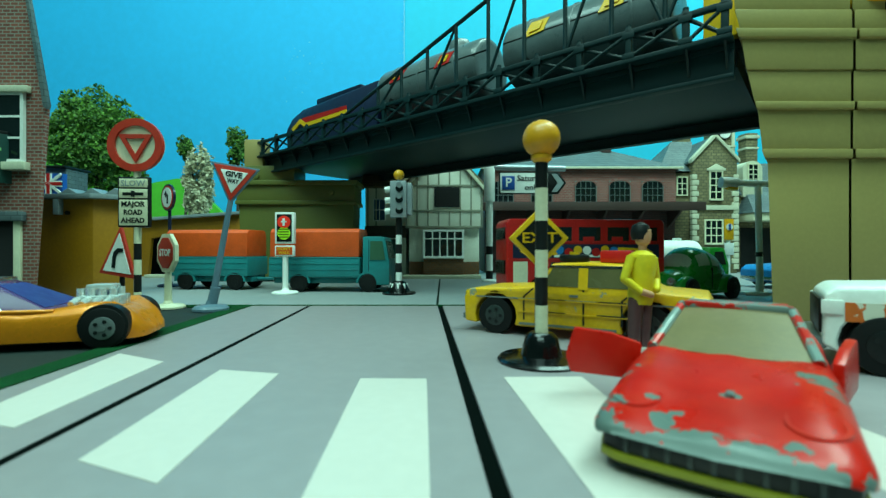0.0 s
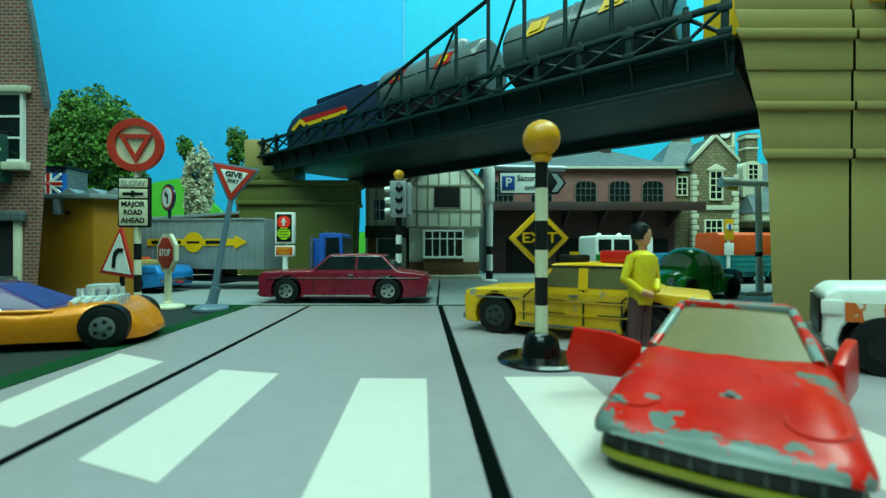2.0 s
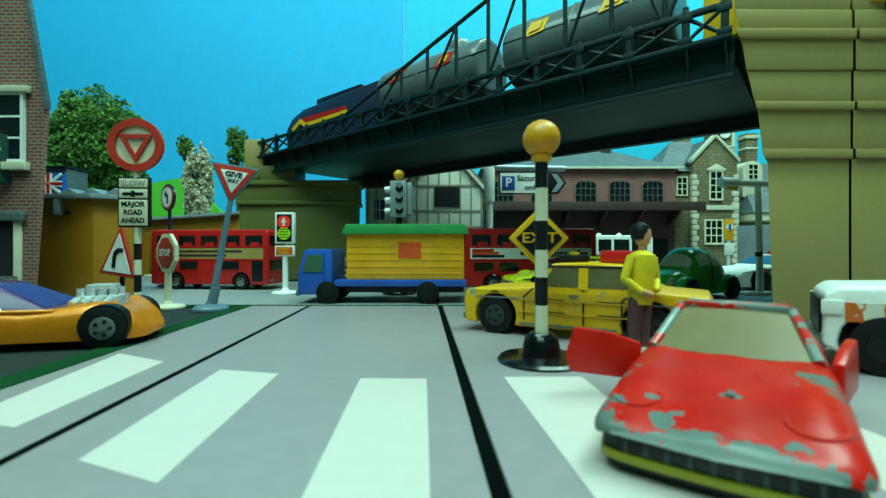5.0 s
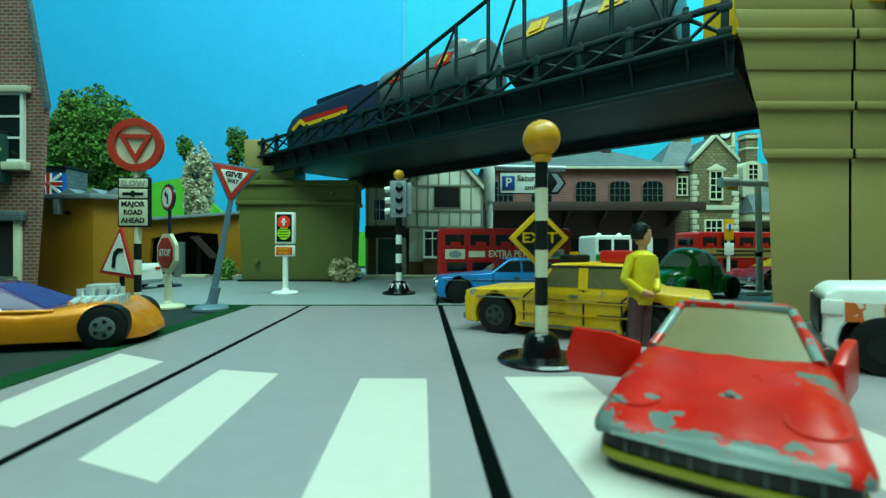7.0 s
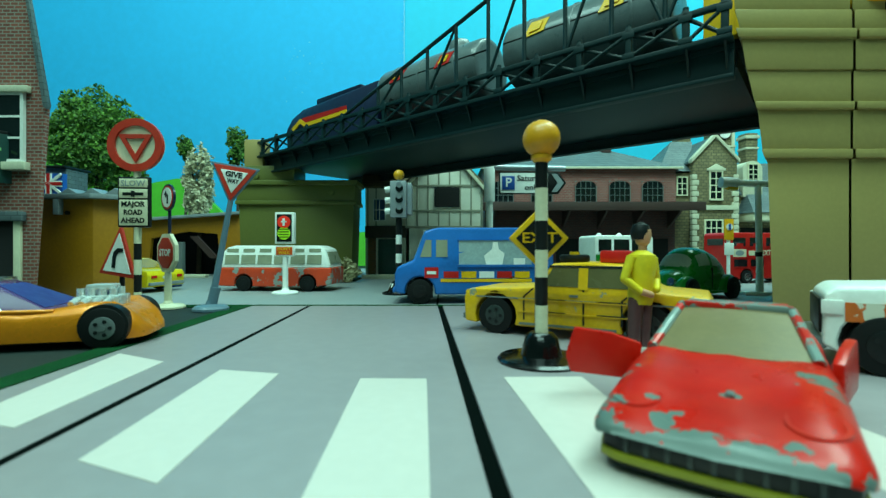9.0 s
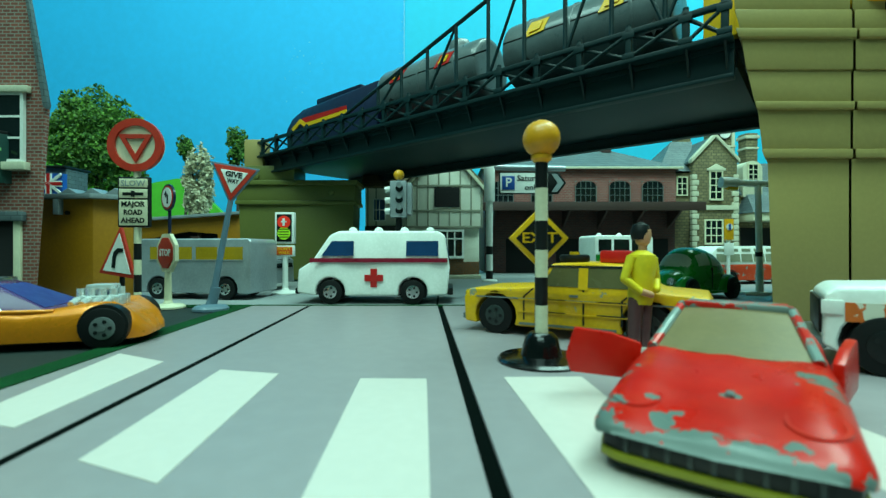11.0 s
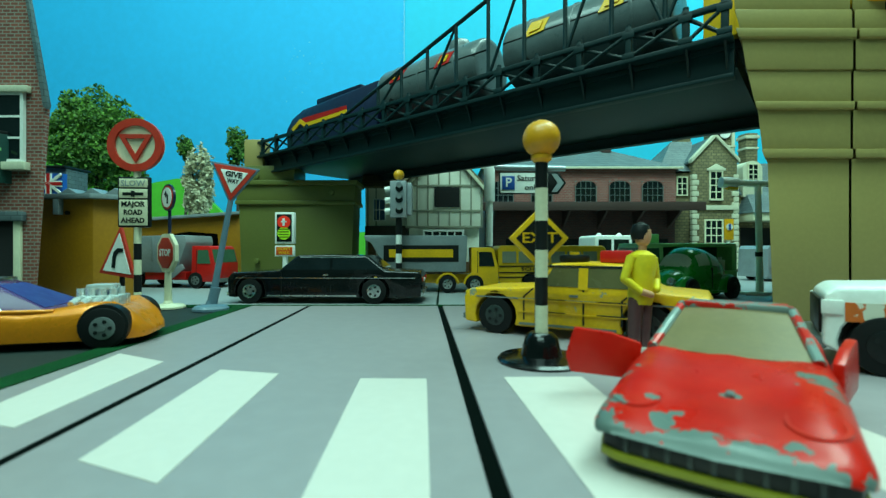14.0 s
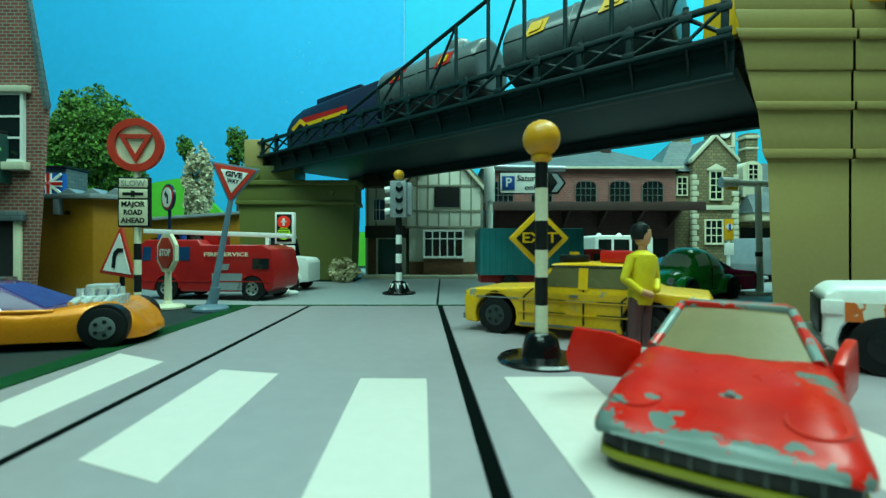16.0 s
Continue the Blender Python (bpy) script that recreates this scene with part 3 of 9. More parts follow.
    boxpart("door", (-53.94, -39.06, d + 3.8, d + 5.3, 3, zj - 9), DOOR_GREEN, t, "dark green front door", bevel=0.3)
    boxpart("door_post", (-62.31, -55.8, d + 3, d + 5.3, 0, zj - 8), BRICK_BROWN, t, bevel=0.3)
    window(t, -52.78, 48.03, 9, 17, d + 4.6, (2, 2), WHITE, GLASS_BLUE, None, 0.5)
    for x in (xl + 2, xl + 9, xm - 7):
        boxpart("timber", (x - 0.6, x + 0.6, d + 4.2, d + 5.2, zj + 2, ze), TIMBER_GREY, t, bevel=0.1)
    bm = bmesh.new()
    add_faces(bm, [(xl - 3, d + 2, ze), (xm + 4, d + 2, ze), (xm + 20, d + 32, zt + 9), (xl - 3, d + 32, zt + 9), (xl - 3, d + 2, ze - 1.5), (xm + 4, d + 2, ze - 1.5), (xm + 20, d + 32, zt + 7), (xl - 3, d + 32, zt + 7)],
              [(0, 1, 2, 3), (7, 6, 5, 4), (0, 4, 5, 1), (1, 5, 6, 2), (2, 6, 7, 3), (3, 7, 4, 0)])
    part("wing_roof", bm, TILE_BROWN, t)


def goods_shed():
    d = 455
    t = thing("goods_shed", "pink brick railway goods shed with slate roof and canopy", "building")
    x0, x1 = 42.09, 234.33
    zc, ze = 64.38, 105.33
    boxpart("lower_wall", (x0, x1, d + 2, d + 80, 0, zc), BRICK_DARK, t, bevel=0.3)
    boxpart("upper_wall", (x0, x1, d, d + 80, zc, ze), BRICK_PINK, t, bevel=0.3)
    bm = bmesh.new()
    zr = 131.4
    add_faces(bm, [(x0 - 4, d - 4, ze), (x1 + 4, d - 4, ze), (x1 + 4, d + 84, ze), (x0 - 4, d + 84, ze), (x0 + 26, d + 40, zr), (x1 - 52, d + 40, zr)],
              [(0, 1, 5, 4), (1, 2, 5), (2, 3, 4, 5), (3, 0, 4), (3, 2, 1, 0)])
    part("roof", bm, SLATE, t)
    boxpart("gutter", (x0 - 5, x1 + 5, d - 5.5, d - 3.5, ze - 1.5, ze + 0.8), STONE_PALE, t, bevel=0.4)
    for px in (1012, 1070):
        x = (px - 784) / 800 * 495
        boxpart("roof_vent", (x - 5, x + 5, d + 34, d + 44, zr - 3, zr + 7), BRICK_DARK, t, bevel=0.4)
    z0, z1 = 71.21, 91.68
    for i, px in enumerate((890, 958, 1036, 1096, 1154)):
        x = (px - 784) / 800 * 455
        window(t, x, z0, 20, z1 - z0, d - 0.5, (4, 3), GREY_METAL, GLASS_DARK, None, 0.5)
        bm = bmesh.new()
        pts = [(x + (11.5) * math.cos(a), z1 - 4 + 7.5 * math.sin(a)) for a in [math.pi * k / 8 for k in range(9)]]
        pts += [(x - 10 * math.cos(a), z1 - 4 + 5 * math.sin(a)) for a in [math.pi * k / 8 for k in range(9)]]
        add_prism(bm, pts, d - 1.6, d - 0.1)
        part("window_arch", bm, BRICK_PINK, t)
    # canopy
    can = boxpart("canopy", (x0 - 8, 240.8, d - 40, d, zc - 2, zc + 2.6), BROWN_DARK, t, bevel=0.5)
    boxpart("canopy_fascia", (x0 - 8, 240.8, d - 41.5, d - 40, zc - 5, zc + 3), BROWN_DARK, can, bevel=0.3)
    for i in range(6):
        x = x0 + 8 + i * (x1 - x0 - 16) / 5
        bm = bmesh.new()
        add_faces(bm, [(x - 1, d, zc - 3), (x + 1, d, zc - 3), (x - 1, d, zc - 20), (x + 1, d, zc - 20), (x - 1, d - 28, zc - 3), (x + 1, d - 28, zc - 3)],
                  [(0, 2, 3, 1), (0, 1, 5, 4), (2, 4, 5, 3), (0, 4, 2), (1, 3, 5)])
        part("canopy_bracket", bm, BROWN_DARK, t)
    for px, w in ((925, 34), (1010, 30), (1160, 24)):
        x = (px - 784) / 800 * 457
        # No opening is cut; the black plate paints in its shade.
        boxpart("doorway", (x - w / 2, x + w / 2, d + 0.8, d + 2.5, 0, 34), INNER_SHADE, t, "loading doorway, inner shade painted near-black", bevel=0)


def station_house():
    d = 452
    t = thing("station_house", "rubble stone station house with pale quoins and gable", "house")
    x0, x1 = 249.73, 293.8
    ze, zg = 112.14, 135.87
    mid = (x0 + x1) / 2
    bm = bmesh.new()
    add_prism(bm, [(x0, 0), (x1, 0), (x1, ze), (mid, zg), (x0, ze)], d, d + 90)
    part("gable_wall", bm, STONE, t, bevel=0.3)
    for s in (-1, 1):
        w = (x1 - x0) / 2 + 2
        bm = bmesh.new()
        add_prism(bm, [(mid, zg + 3.5), (mid, zg - 0.5), (mid + s * w, ze - 2), (mid + s * w, ze + 2)], d - 2, d + 5)
        part("coping", bm, STONE_PALE, t, bevel=0.3)
        bm = bmesh.new()
        add_prism(bm, [(mid, zg + 1.5), (mid, zg - 0.5), (mid + s * w, ze - 2), (mid + s * w, ze)], d + 5, d + 92)
        part("roof_slope", bm, SLATE, t)
        x = x0 if s < 0 else x1
        for k in range(17):
            z = 4 + k * 5.6
            if z < ze - 2:
                q = 5.5 if k % 2 else 3.6
                boxpart("quoin", (x - (1.2 if s < 0 else q), x + (q if s < 0 else 1.2), d - 1.3, d + 4, z, z + 4.9), STONE_PALE, t, bevel=0.4)
    window(t, 272.33, 74.28, 11, 100.84 - 74.28, d - 0.5, (2, 4), CREAM, GLASS_DARK, STONE_PALE, 0.9)
    bm = bmesh.new()
    x = 272.33
    zz = 101.97
    add_prism(bm, [(x - 9, zz), (x + 9, zz), (x + 9, zz + 2), (x, zz + 7), (x - 9, zz + 2)], d - 2, d)
    part("window_pediment", bm, STONE_PALE, t, bevel=0.2)
    boxpart("string_course", (x0 - 1, x1 + 1, d - 1.8, d, 62.98, 67.5), STONE_PALE, t, bevel=0.3)
    window(t, 270.07, 30.21, 16, 22, d - 0.5, (3, 3), CREAM, GLASS_DARK, STONE_PALE, 0.9)
    # side wing towards the shed and its slate roof
    xa = 232.78
    boxpart("wing_wall", (xa, x0, d + 6, d + 70, 0, 100.84), STONE, t, bevel=0.3)
    window(t, 241.59, 78.96, 9, 17, d + 5.5, (2, 3), CREAM, GLASS_DARK, None, 0.8)
    bm = bmesh.new()
    zr = 140.99
    zl = 102.49
    add_faces(bm, [(xa - 16, d + 4, zl), (x0 + 2, d + 4, zl), (mid, d + 42, zr), (xa + 16, d + 42, zr), (xa - 16, d + 80, zl), (x0 + 2, d + 80, zl)],
              [(0, 1, 2, 3), (3, 2, 5, 4), (0, 3, 4), (1, 5, 2), (0, 4, 5, 1)])
    part("wing_roof", bm, SLATE, t)

    def chimney(px, py, w, dd):
        cx = (px - 784) / 800 * dd
        zt = 24 - (py - 441) / 800 * dd
        c = boxpart("chimney", (cx - w / 2, cx + w / 2, dd, dd + w, ze - 10, zt), STONE, t, bevel=0.3)
        boxpart("chimney_cap", (cx - w / 2 - 1.5, cx + w / 2 + 1.5, dd - 1.5, dd + w + 1.5, zt - 6, zt - 2.5), STONE_PALE, c, bevel=0.4)
        boxpart("chimney_band", (cx - w / 2 - 0.8, cx + w / 2 + 0.8, dd - 0.8, dd + w + 0.8, zt - 18, zt - 15.5), STONE_PALE, c, bevel=0.4)

    chimney(1211, 228, 14, 500)
    chimney(1330, 236, 13, 500)
    # clock tower
    cx, dd = 323.05, 520
    tw = boxpart("clock_tower", (cx - 11, cx + 11, dd, dd + 22, ze - 10, 166.35), STONE, t, bevel=0.4)
    boxpart("tower_coping", (cx - 12.5, cx + 12.5, dd - 1.5, dd + 23, 140.35, 142.95), STONE_PALE, tw, bevel=0.4)
    boxpart("tower_corner", (cx - 12, cx - 8.5, dd - 1, dd + 3, ze - 10, 166.35), STONE_PALE, tw, bevel=0.4)
    boxpart("tower_corner", (cx + 8.5, cx + 12, dd - 1, dd + 3, ze - 10, 166.35), STONE_PALE, tw, bevel=0.4)
    zc = 157.25
    rodpart("clock_face", (cx, dd - 2.2, zc), (cx, dd, zc), 6.5, WHITE, tw, n=28)
    rodpart("clock_rim", (cx, dd - 1.6, zc), (cx, dd, zc), 7.4, BLACK, tw, n=28)
    boxpart("clock_finger", (cx - 0.4, cx + 0.4, dd - 2.7, dd - 2.1, zc, zc + 5), BLACK, tw, bevel=0)
    boxpart("clock_finger", (cx, cx + 3.6, dd - 2.7, dd - 2.1, zc - 0.4, zc + 0.4), BLACK, tw, bevel=0)


def side_range():
    d = 470
    t = thing("station_wing", "stone station wing with mansard roof and round dormer", "building")
    x0, x1 = 306.68, 408.9
    boxpart("wall", (x0, x1, d, d + 60, 0, 80.4), STONE, t, bevel=0.3)
    bm = bmesh.new()
    z0, z1 = 79.81, 116.49
    add_faces(bm, [(x0, d - 3, z0), (x1, d - 3, z0), (x1, d + 20, z1), (x0, d + 20, z1), (x0, d + 60, z1), (x1, d + 60, z1), (x0, d + 60, z0), (x1, d + 60, z0)],
              [(0, 1, 2, 3), (3, 2, 5, 4), (4, 5, 7, 6), (0, 6, 7, 1), (0, 3, 4, 6), (1, 7, 5, 2)])
    part("roof", bm, SLATE, t)
    x = 319.01
    zc = 106.84
    bm = bmesh.new()
    add_prism(bm, [(x - 10, z0 - 2), (x + 10, z0 - 2)] + [(x + 10 * math.cos(math.pi * k / 10), zc + 8 * math.sin(math.pi * k / 10)) for k in range(11)], d - 4, d + 20)
    part("dormer", bm, STONE_PALE, t)
    window(t, x, zc - 16, 9, 20, d - 4.4, (2, 4), CREAM, GLASS_DARK, None, 0.7)
    boxpart("porch_beam", (x0 - 2, x1, d - 26, d, 51.87, 59.83), CREAM, t, bevel=0.5)
    bm = bmesh.new()
    add_faces(bm, [(x0 - 3, d - 28, 59.83), (x1, d - 28, 59.83), (x1, d, z0 + 4), (x0 + 8, d, z0 + 4), (x0 - 3, d, 59.83), (x1, d, 59.83)],
              [(0, 1, 2, 3), (0, 3, 4), (1, 5, 2), (0, 4, 5, 1)])
    part("porch_roof", bm, SLATE, t)
    # Wide black sheet that paints the shade below the porch roof.
    boxpart("doorway", (x0 + 2, x1 - 2, d - 0.6, d + 0.5, 0, 46), INNER_SHADE, t, "doorway front with porch shade painted near-black", bevel=0)


def brick_house():
    d = 205
    t = thing("brick_house", "tall red brick model house with stone window surrounds", "house")
    x1 = -186.55
    bm = bmesh.new()
    ze, zk = 88.32, 142.13
    add_prism(bm, [(x1, 0), (-180.14, ze), (-189.11, zk), (x1 - 40, zk + 90), (x1 - 150, zk + 90), (x1 - 150, 0)], d, d + 2.5)
    part("wall", bm, BRICK, t)
    bm = bmesh.new()
    add_prism(bm, [(-178.9, ze - 1), (-178.4, ze + 1), (-187.9, zk), (x1 - 38.6, zk + 92), (x1 - 40, zk + 90), (-189.11, zk), (-180.3, ze)], d - 1.2, d + 1)
    part("roof_edge", bm, SLATE, t)
    x, z = -197.31, 64.49
    window(t, x - 4, z, 22, 93.44 - z, d - 0.6, (2, 3), WHITE, GLASS_DARK, None, 1.0)
    boxpart("window_lintel", (x - 19, x + 11, d - 2.6, d, 93.44 + 1, 96.52 + 1), STONE_PALE, t, bevel=0.4)
    boxpart("window_sill", (x - 19, x + 10.5, d - 3.4, d, z - 5, z - 1.4), STONE_PALE, t, bevel=0.4)
    boxpart("door_lintel", (x1 - 60, x1 - 2, d - 3, d, 36.56, 40.91), SLATE, t, bevel=0.5)
    # The wall stays solid here; black colour gives the door's inner shade.
    boxpart("doorway", (x1 - 60, x1 - 7, d - 0.5, d + 0.5, 0, 36.56), INNER_SHADE, t, "open doorway with its inner shade painted black", bevel=0)
    boxpart("door_jamb", (x1 - 7, x1 - 4, d - 1.4, d + 0.5, 0, 36.56), CREAM, t, bevel=0.2)
    # green hanging sign on the wall
    sg = thing("hanging_sign", "green hanging sign board with white bars on the brick wall", "sign", -199.5, 199, 64.5, 62)
    boxpart("board", (-8, 8, -0.8, 0.8, -11, 11), DOOR_GREEN, sg, bevel=0.3)
    for z, w in ((4, 7), (-4, 6)):
        boxpart("bar", (-w / 2, w / 2, -1.1, -0.7, z - 0.6, z + 0.6), GREEN_PALE, sg, bevel=0)
    boxpart("bracket", (-9, 9, -0.5, 0.5, 11, 12.5), BLACK, sg, bevel=0.2)


def ochre_shop():
    d = 226
    t = thing("garage_building", "ochre plastic garage block with grey flat roof", "building")
    x0, xm, x1 = -205.94, -174.87, -161.4
    zt = 49.14
    bm = bmesh.new()
    add_flat(bm, [(x0 - 30, d + 6), (xm, d), (x1, d + 10), (x1 - 10.6, d + 24), (x0 - 30, d + 30)], 0, zt)
    part("wall", bm, OCHRE, t, bevel=0.4)
    bm = bmesh.new()
    add_flat(bm, [(x0 - 32, d + 3), (xm + 1, d - 3.5), (x1 + 2, d + 7), (x1 - 9, d + 27), (x0 - 32, d + 33)], zt, zt + 2.4)
    part("roof", bm, GREY, t, "grey flat roof", bevel=0.5)
    boxpart("roof_bracket", (-193.8, -190.97, d - 1.5, d + 4, zt - 8, zt), GREY, t, bevel=0.4)
    rodpart("wall_knob", (-188.15, d, zt - 7), (-188.15, d + 5, zt - 7), 1.0, BLACK, t)
    # skylights on the roof
    bm = bmesh.new()
    for i in range(3):
        a = xm - 22 + i * 12
        add_prism(bm, [(a, zt + 2.4), (a + 6, zt + 6), (a + 12, zt + 2.4)], d + 4, d + 14)
    part("skylight", bm, GREY, t, bevel=0.3)


def low_garage():
    d = 395
    t = thing("workshop_building", "long low ochre workshop with open front", "building")
    x0, x1 = -303.16, -179.72
    za, zb = 45.23, 54.12
    bm = bmesh.new()
    add_prism(bm, [(x0, 0), (-257.74, 0), (-254.78, za - 12), (-224.16, za - 6), (-197.01, za - 8), (-193.55, 0), (x1 + 3, 0), (x1 + 3, zb), (x0, za)], d, d + 4)
    part("front_wall", bm, OCHRE, t, bevel=0.3)
    # Back wall coloured near-black to put shade into the workshop.
    boxpart("back_wall", (x0, x1, d + 40, d + 44, 0, za), INNER_SHADE, t)
    bm = bmesh.new()
    add_prism(bm, [(x0 - 4, za), (x1 + 4, zb), (x1 + 4, zb + 2.5), (x0 - 4, za + 2.5)], d - 5, d + 46)
    part("roof", bm, GREY, t, bevel=0.4)
    boxpart("pump", (-228.11, -221.2, d - 12, d - 6, 0, 30), GREY_METAL, t, bevel=0.8)
    for k, px in enumerate((285, 350, 408)):
        x = (px - 784) / 800 * 385
        boxpart("kerb_block", (x - 10, x + 10, 378, 385, -0.1, 2.5), STONE_PALE, t, bevel=0.5)
    bm = bmesh.new()
    add_faces(bm, [(-220.21, d - 2, za - 10), (-213.3, d - 2, za - 10), (-195.53, d - 2, 16), (-202.44, d - 2, 16)], [(0, 1, 2, 3)])
    r = bmesh.ops.extrude_face_region(bm, geom=list(bm.faces))
    bmesh.ops.translate(bm, vec=(0, 2.5, 0), verts=[v for v in r["geom"] if isinstance(v, bmesh.types.BMVert)])
    part("propped_flap", bm, BROWN_DARK, t)
    # dark house behind with a flag
    h = thing("dark_shed", "dark grey shed behind the garage roof", "building")
    boxpart("wall", (-315.15, -274.73, 330, 350, 0, 82.99), SLATE, h)
    boxpart("roof", (-315.98, -273.9, 328, 352, 82.99, 84.64), BLACK, h)
    f = thing("union_flag", "small printed union flag panel on the dark shed", "flag", -283.62, 326, 70.86, 0)
    boxpart("cloth", (-9.5, 9.5, -0.2, 3.9, -7.5, 7.5), DEEP_BLUE, f, bevel=0)
    for w, m, o in ((2.6, WHITE, 0.35), (1.1, RED, 0.5)):
        bm = bmesh.new()
        for sx in (-1, 1):
            add_rod(bm, (-9 * sx, -o, -7), (9 * sx, -o, 7), w / 2, 4)
        part("saltire", bm, m, f)
    for w, m, o in ((4.2, WHITE, 0.9), (2.4, RED, 1.1)):
        boxpart("cross", (-w / 2, w / 2, -o - 0.2, 0, -7.5, 7.5), m, f, bevel=0)
        boxpart("cross", (-9.5, 9.5, -o - 0.25, 0, -w / 2, w / 2), m, f, bevel=0)


tudor_house()
goods_shed()
station_house()
side_range()
brick_house()
ochre_shop()
low_garage()


# ---------------------------------------------------------------- planting
def leaves(bm, c, rx, ry, rz, n, size, lump=0.35):
    verts, k = [], 0
    while k < n:
        p = Vector((random.uniform(-1, 1), random.uniform(-1, 1), random.uniform(-1, 1)))
        if p.length > 1 or p.length < 0.35:
            continue
        reach = 0.75 + lump * noise.noise(p.normalized() * 2.2 + Vector((c[0], c[1], c[2])) * 0.1)
        gap = noise.noise(Vector((p.x * rx, p.y * ry, p.z * rz)) * 0.09)
        if p.length > reach or gap < -0.3:
            continue
        k += 1
        o = Vector((c[0] + p.x * rx, c[1] + p.y * ry, c[2] + p.z * rz))
        a = Vector((random.gauss(0, 1), random.gauss(0, 1), random.gauss(0, 1))).normalized()
        b = a.orthogonal().normalized()
        s = size * random.uniform(0.6, 1.4)
        vs = [bm.verts.new(o + a * s), bm.verts.new(o + b * s * 0.6), bm.verts.new(o - a * s), bm.verts.new(o - b * s * 0.6 + a.cross(b) * s * 0.4)]
        bm.faces.new(vs)


def tree(x, y, z0, crown_z, rx, rz, label, leaf, n, size, trunk=3.0):
    t = thing("tree", label, "tree", x, y, 0, group="trees behind the street")
    bm = bmesh.new()
    add_rod(bm, (0, 0, z0), (1, 0, crown_z - rz * 0.3), trunk, 10, trunk * 0.6)
    for i in range(6):
        a = i * 1.05
        add_rod(bm, (0.5, 0, crown_z - rz * (0.75 - 0.08 * i)), (math.cos(a) * rx * 0.55, math.sin(a) * rx * 0.55, crown_z + rz * random.uniform(-0.1, 0.45)), trunk * 0.45, 7, trunk * 0.15)
    part("trunk", bm, BARK, t)
    bm = bmesh.new()
    leaves(bm, (0, 0, crown_z), rx, rx, rz, n, size)
    for i in range(5):
        a = i * 1.3
        leaves(bm, (math.cos(a) * rx * 0.5, math.sin(a) * rx * 0.5, crown_z + rz * random.uniform(-0.5, 0.45)), rx * 0.55, rx * 0.55, rz * 0.5, n // 6, size)
    part("crown", bm, leaf, t)
    return t


tree(-367.2, 480, 0, 137.4, 50, 70, "broad dark green model tree with foam leaves", LEAF, 13000, 1.7, 4)
tree(-349.38, 500, 0, 93.38, 24, 40, "dark green model tree behind the signs", LEAF, 1500, 2.0, 3)
tree(-232.2, 430, 0, 86.35, 16, 46, "pale cream blossom model tree", LEAF_PALE, 2600, 1.6, 2.4)
tree(-267.9, 470, 0, 129.16, 9, 16, "small green model tree", LEAF, 500, 1.6, 1.6)
tree(-236.6, 520, 0, 140.35, 14, 30, "slim green model tree behind the pier", LEAF, 900, 1.8, 2)
tree(-460.85, 520, 0, 140.35, 7, 12, "small dark green model tree", LEAF, 300, 1.6, 1.5)


def bush(x, y, rx, rz, label, leaf, n, size):
    t = thing("bush", label, "bush", x, y, 0, group="bushes by the pier")
    bm = bmesh.new()
    leaves(bm, (0, 0, rz * 0.85), rx, rx, rz * 1.25, n, size, 0.5)
    part("foliage", bm, leaf, t)
    rodpart("stem", (0, 0, -0.2), (0, 0, rz), 0.8, BARK, t)


bush(-71.59, 330, 14, 9, "dry straw-coloured tuft beside the pier", LEAF_STRAW, 900, 1.3)
bush(-168, 350, 9, 9, "low green bush beside the workshop", LEAF_BUSH, 500, 1.3)


# ---------------------------------------------------------------- street furniture
def striped_pole(t, x, y, bands, r, mats=(BLACK, CREAM)):
    """bands: heights at which the colour changes, from the bottom."""
    for i, (a, b) in enumerate(zip(bands, bands[1:])):
        rodpart("pole_band", (x, y, a), (x, y, b), r, mats[i % 2], t, n=18)


def zebra_beacon():
    x, y = 21.1, 97
    t = thing("belisha_beacon", "black and white zebra crossing beacon with orange globe", "beacon", x, y)
    bm = bmesh.new()
    add_turned(bm, [(9.2, 0), (9.4, 0.5), (8.8, 1.0), (4.4, 1.4), (3.9, 3.2), (3.4, 5.2), (2.4, 6.2)], 36)
    part("base", bm, BLACK_PAINT, t)
    striped_pole(t, 0, 0, [6, 12, 18, 23.8, 30, 37, 43.5], 1.35, (CREAM, BLACK))
    bm = bmesh.new()
    add_turned(bm, [(1.5, 42.5), (2.2, 43.2), (2.2, 44), (1.6, 44.4)], 24)
    part("collar", bm, AMBER, t)
    bm = bmesh.new()
    add_ball(bm, (0, 0, 47.6), 4.0, 32)
    part("globe", bm, paint("orange_globe", "dd960f", 0.35, chips=-0.05, under="3a2a10"), t, "orange globe with a worn spot")


def exit_sign():
    d = 112
    t = thing("exit_sign", "yellow-edged black diamond sign reading EXIT", "sign", 23.66, d, 0)
    zc = 26.66
    k = 7.4
    bm = bmesh.new()
    add_prism(bm, [(k, zc), (0, zc + k), (-k, zc), (0, zc - k)], -0.8, 0.8)
    plate = part("plate", bm, YELLOW, t, bevel=0.4)
    bm = bmesh.new()
    k2 = k - 1.7
    add_prism(bm, [(k2, zc), (0, zc + k2), (-k2, zc), (0, zc - k2)], -1.0, -0.7)
    part("panel", bm, BLACK, t)
    lettering("lettering", "EXIT", 3.6, YELLOW, t, facing(0, -1.1, zc), 8.6, 0.05)
    rodpart("post", (0, 0.3, 0), (0, 0.3, zc - 6.4), 0.9, BLACK, t)
    bm = bmesh.new()
    add_turned(bm, [(4, 0), (3.6, 1.0), (1.2, 1.6)], 24)
    part("base", bm, BLACK, t)


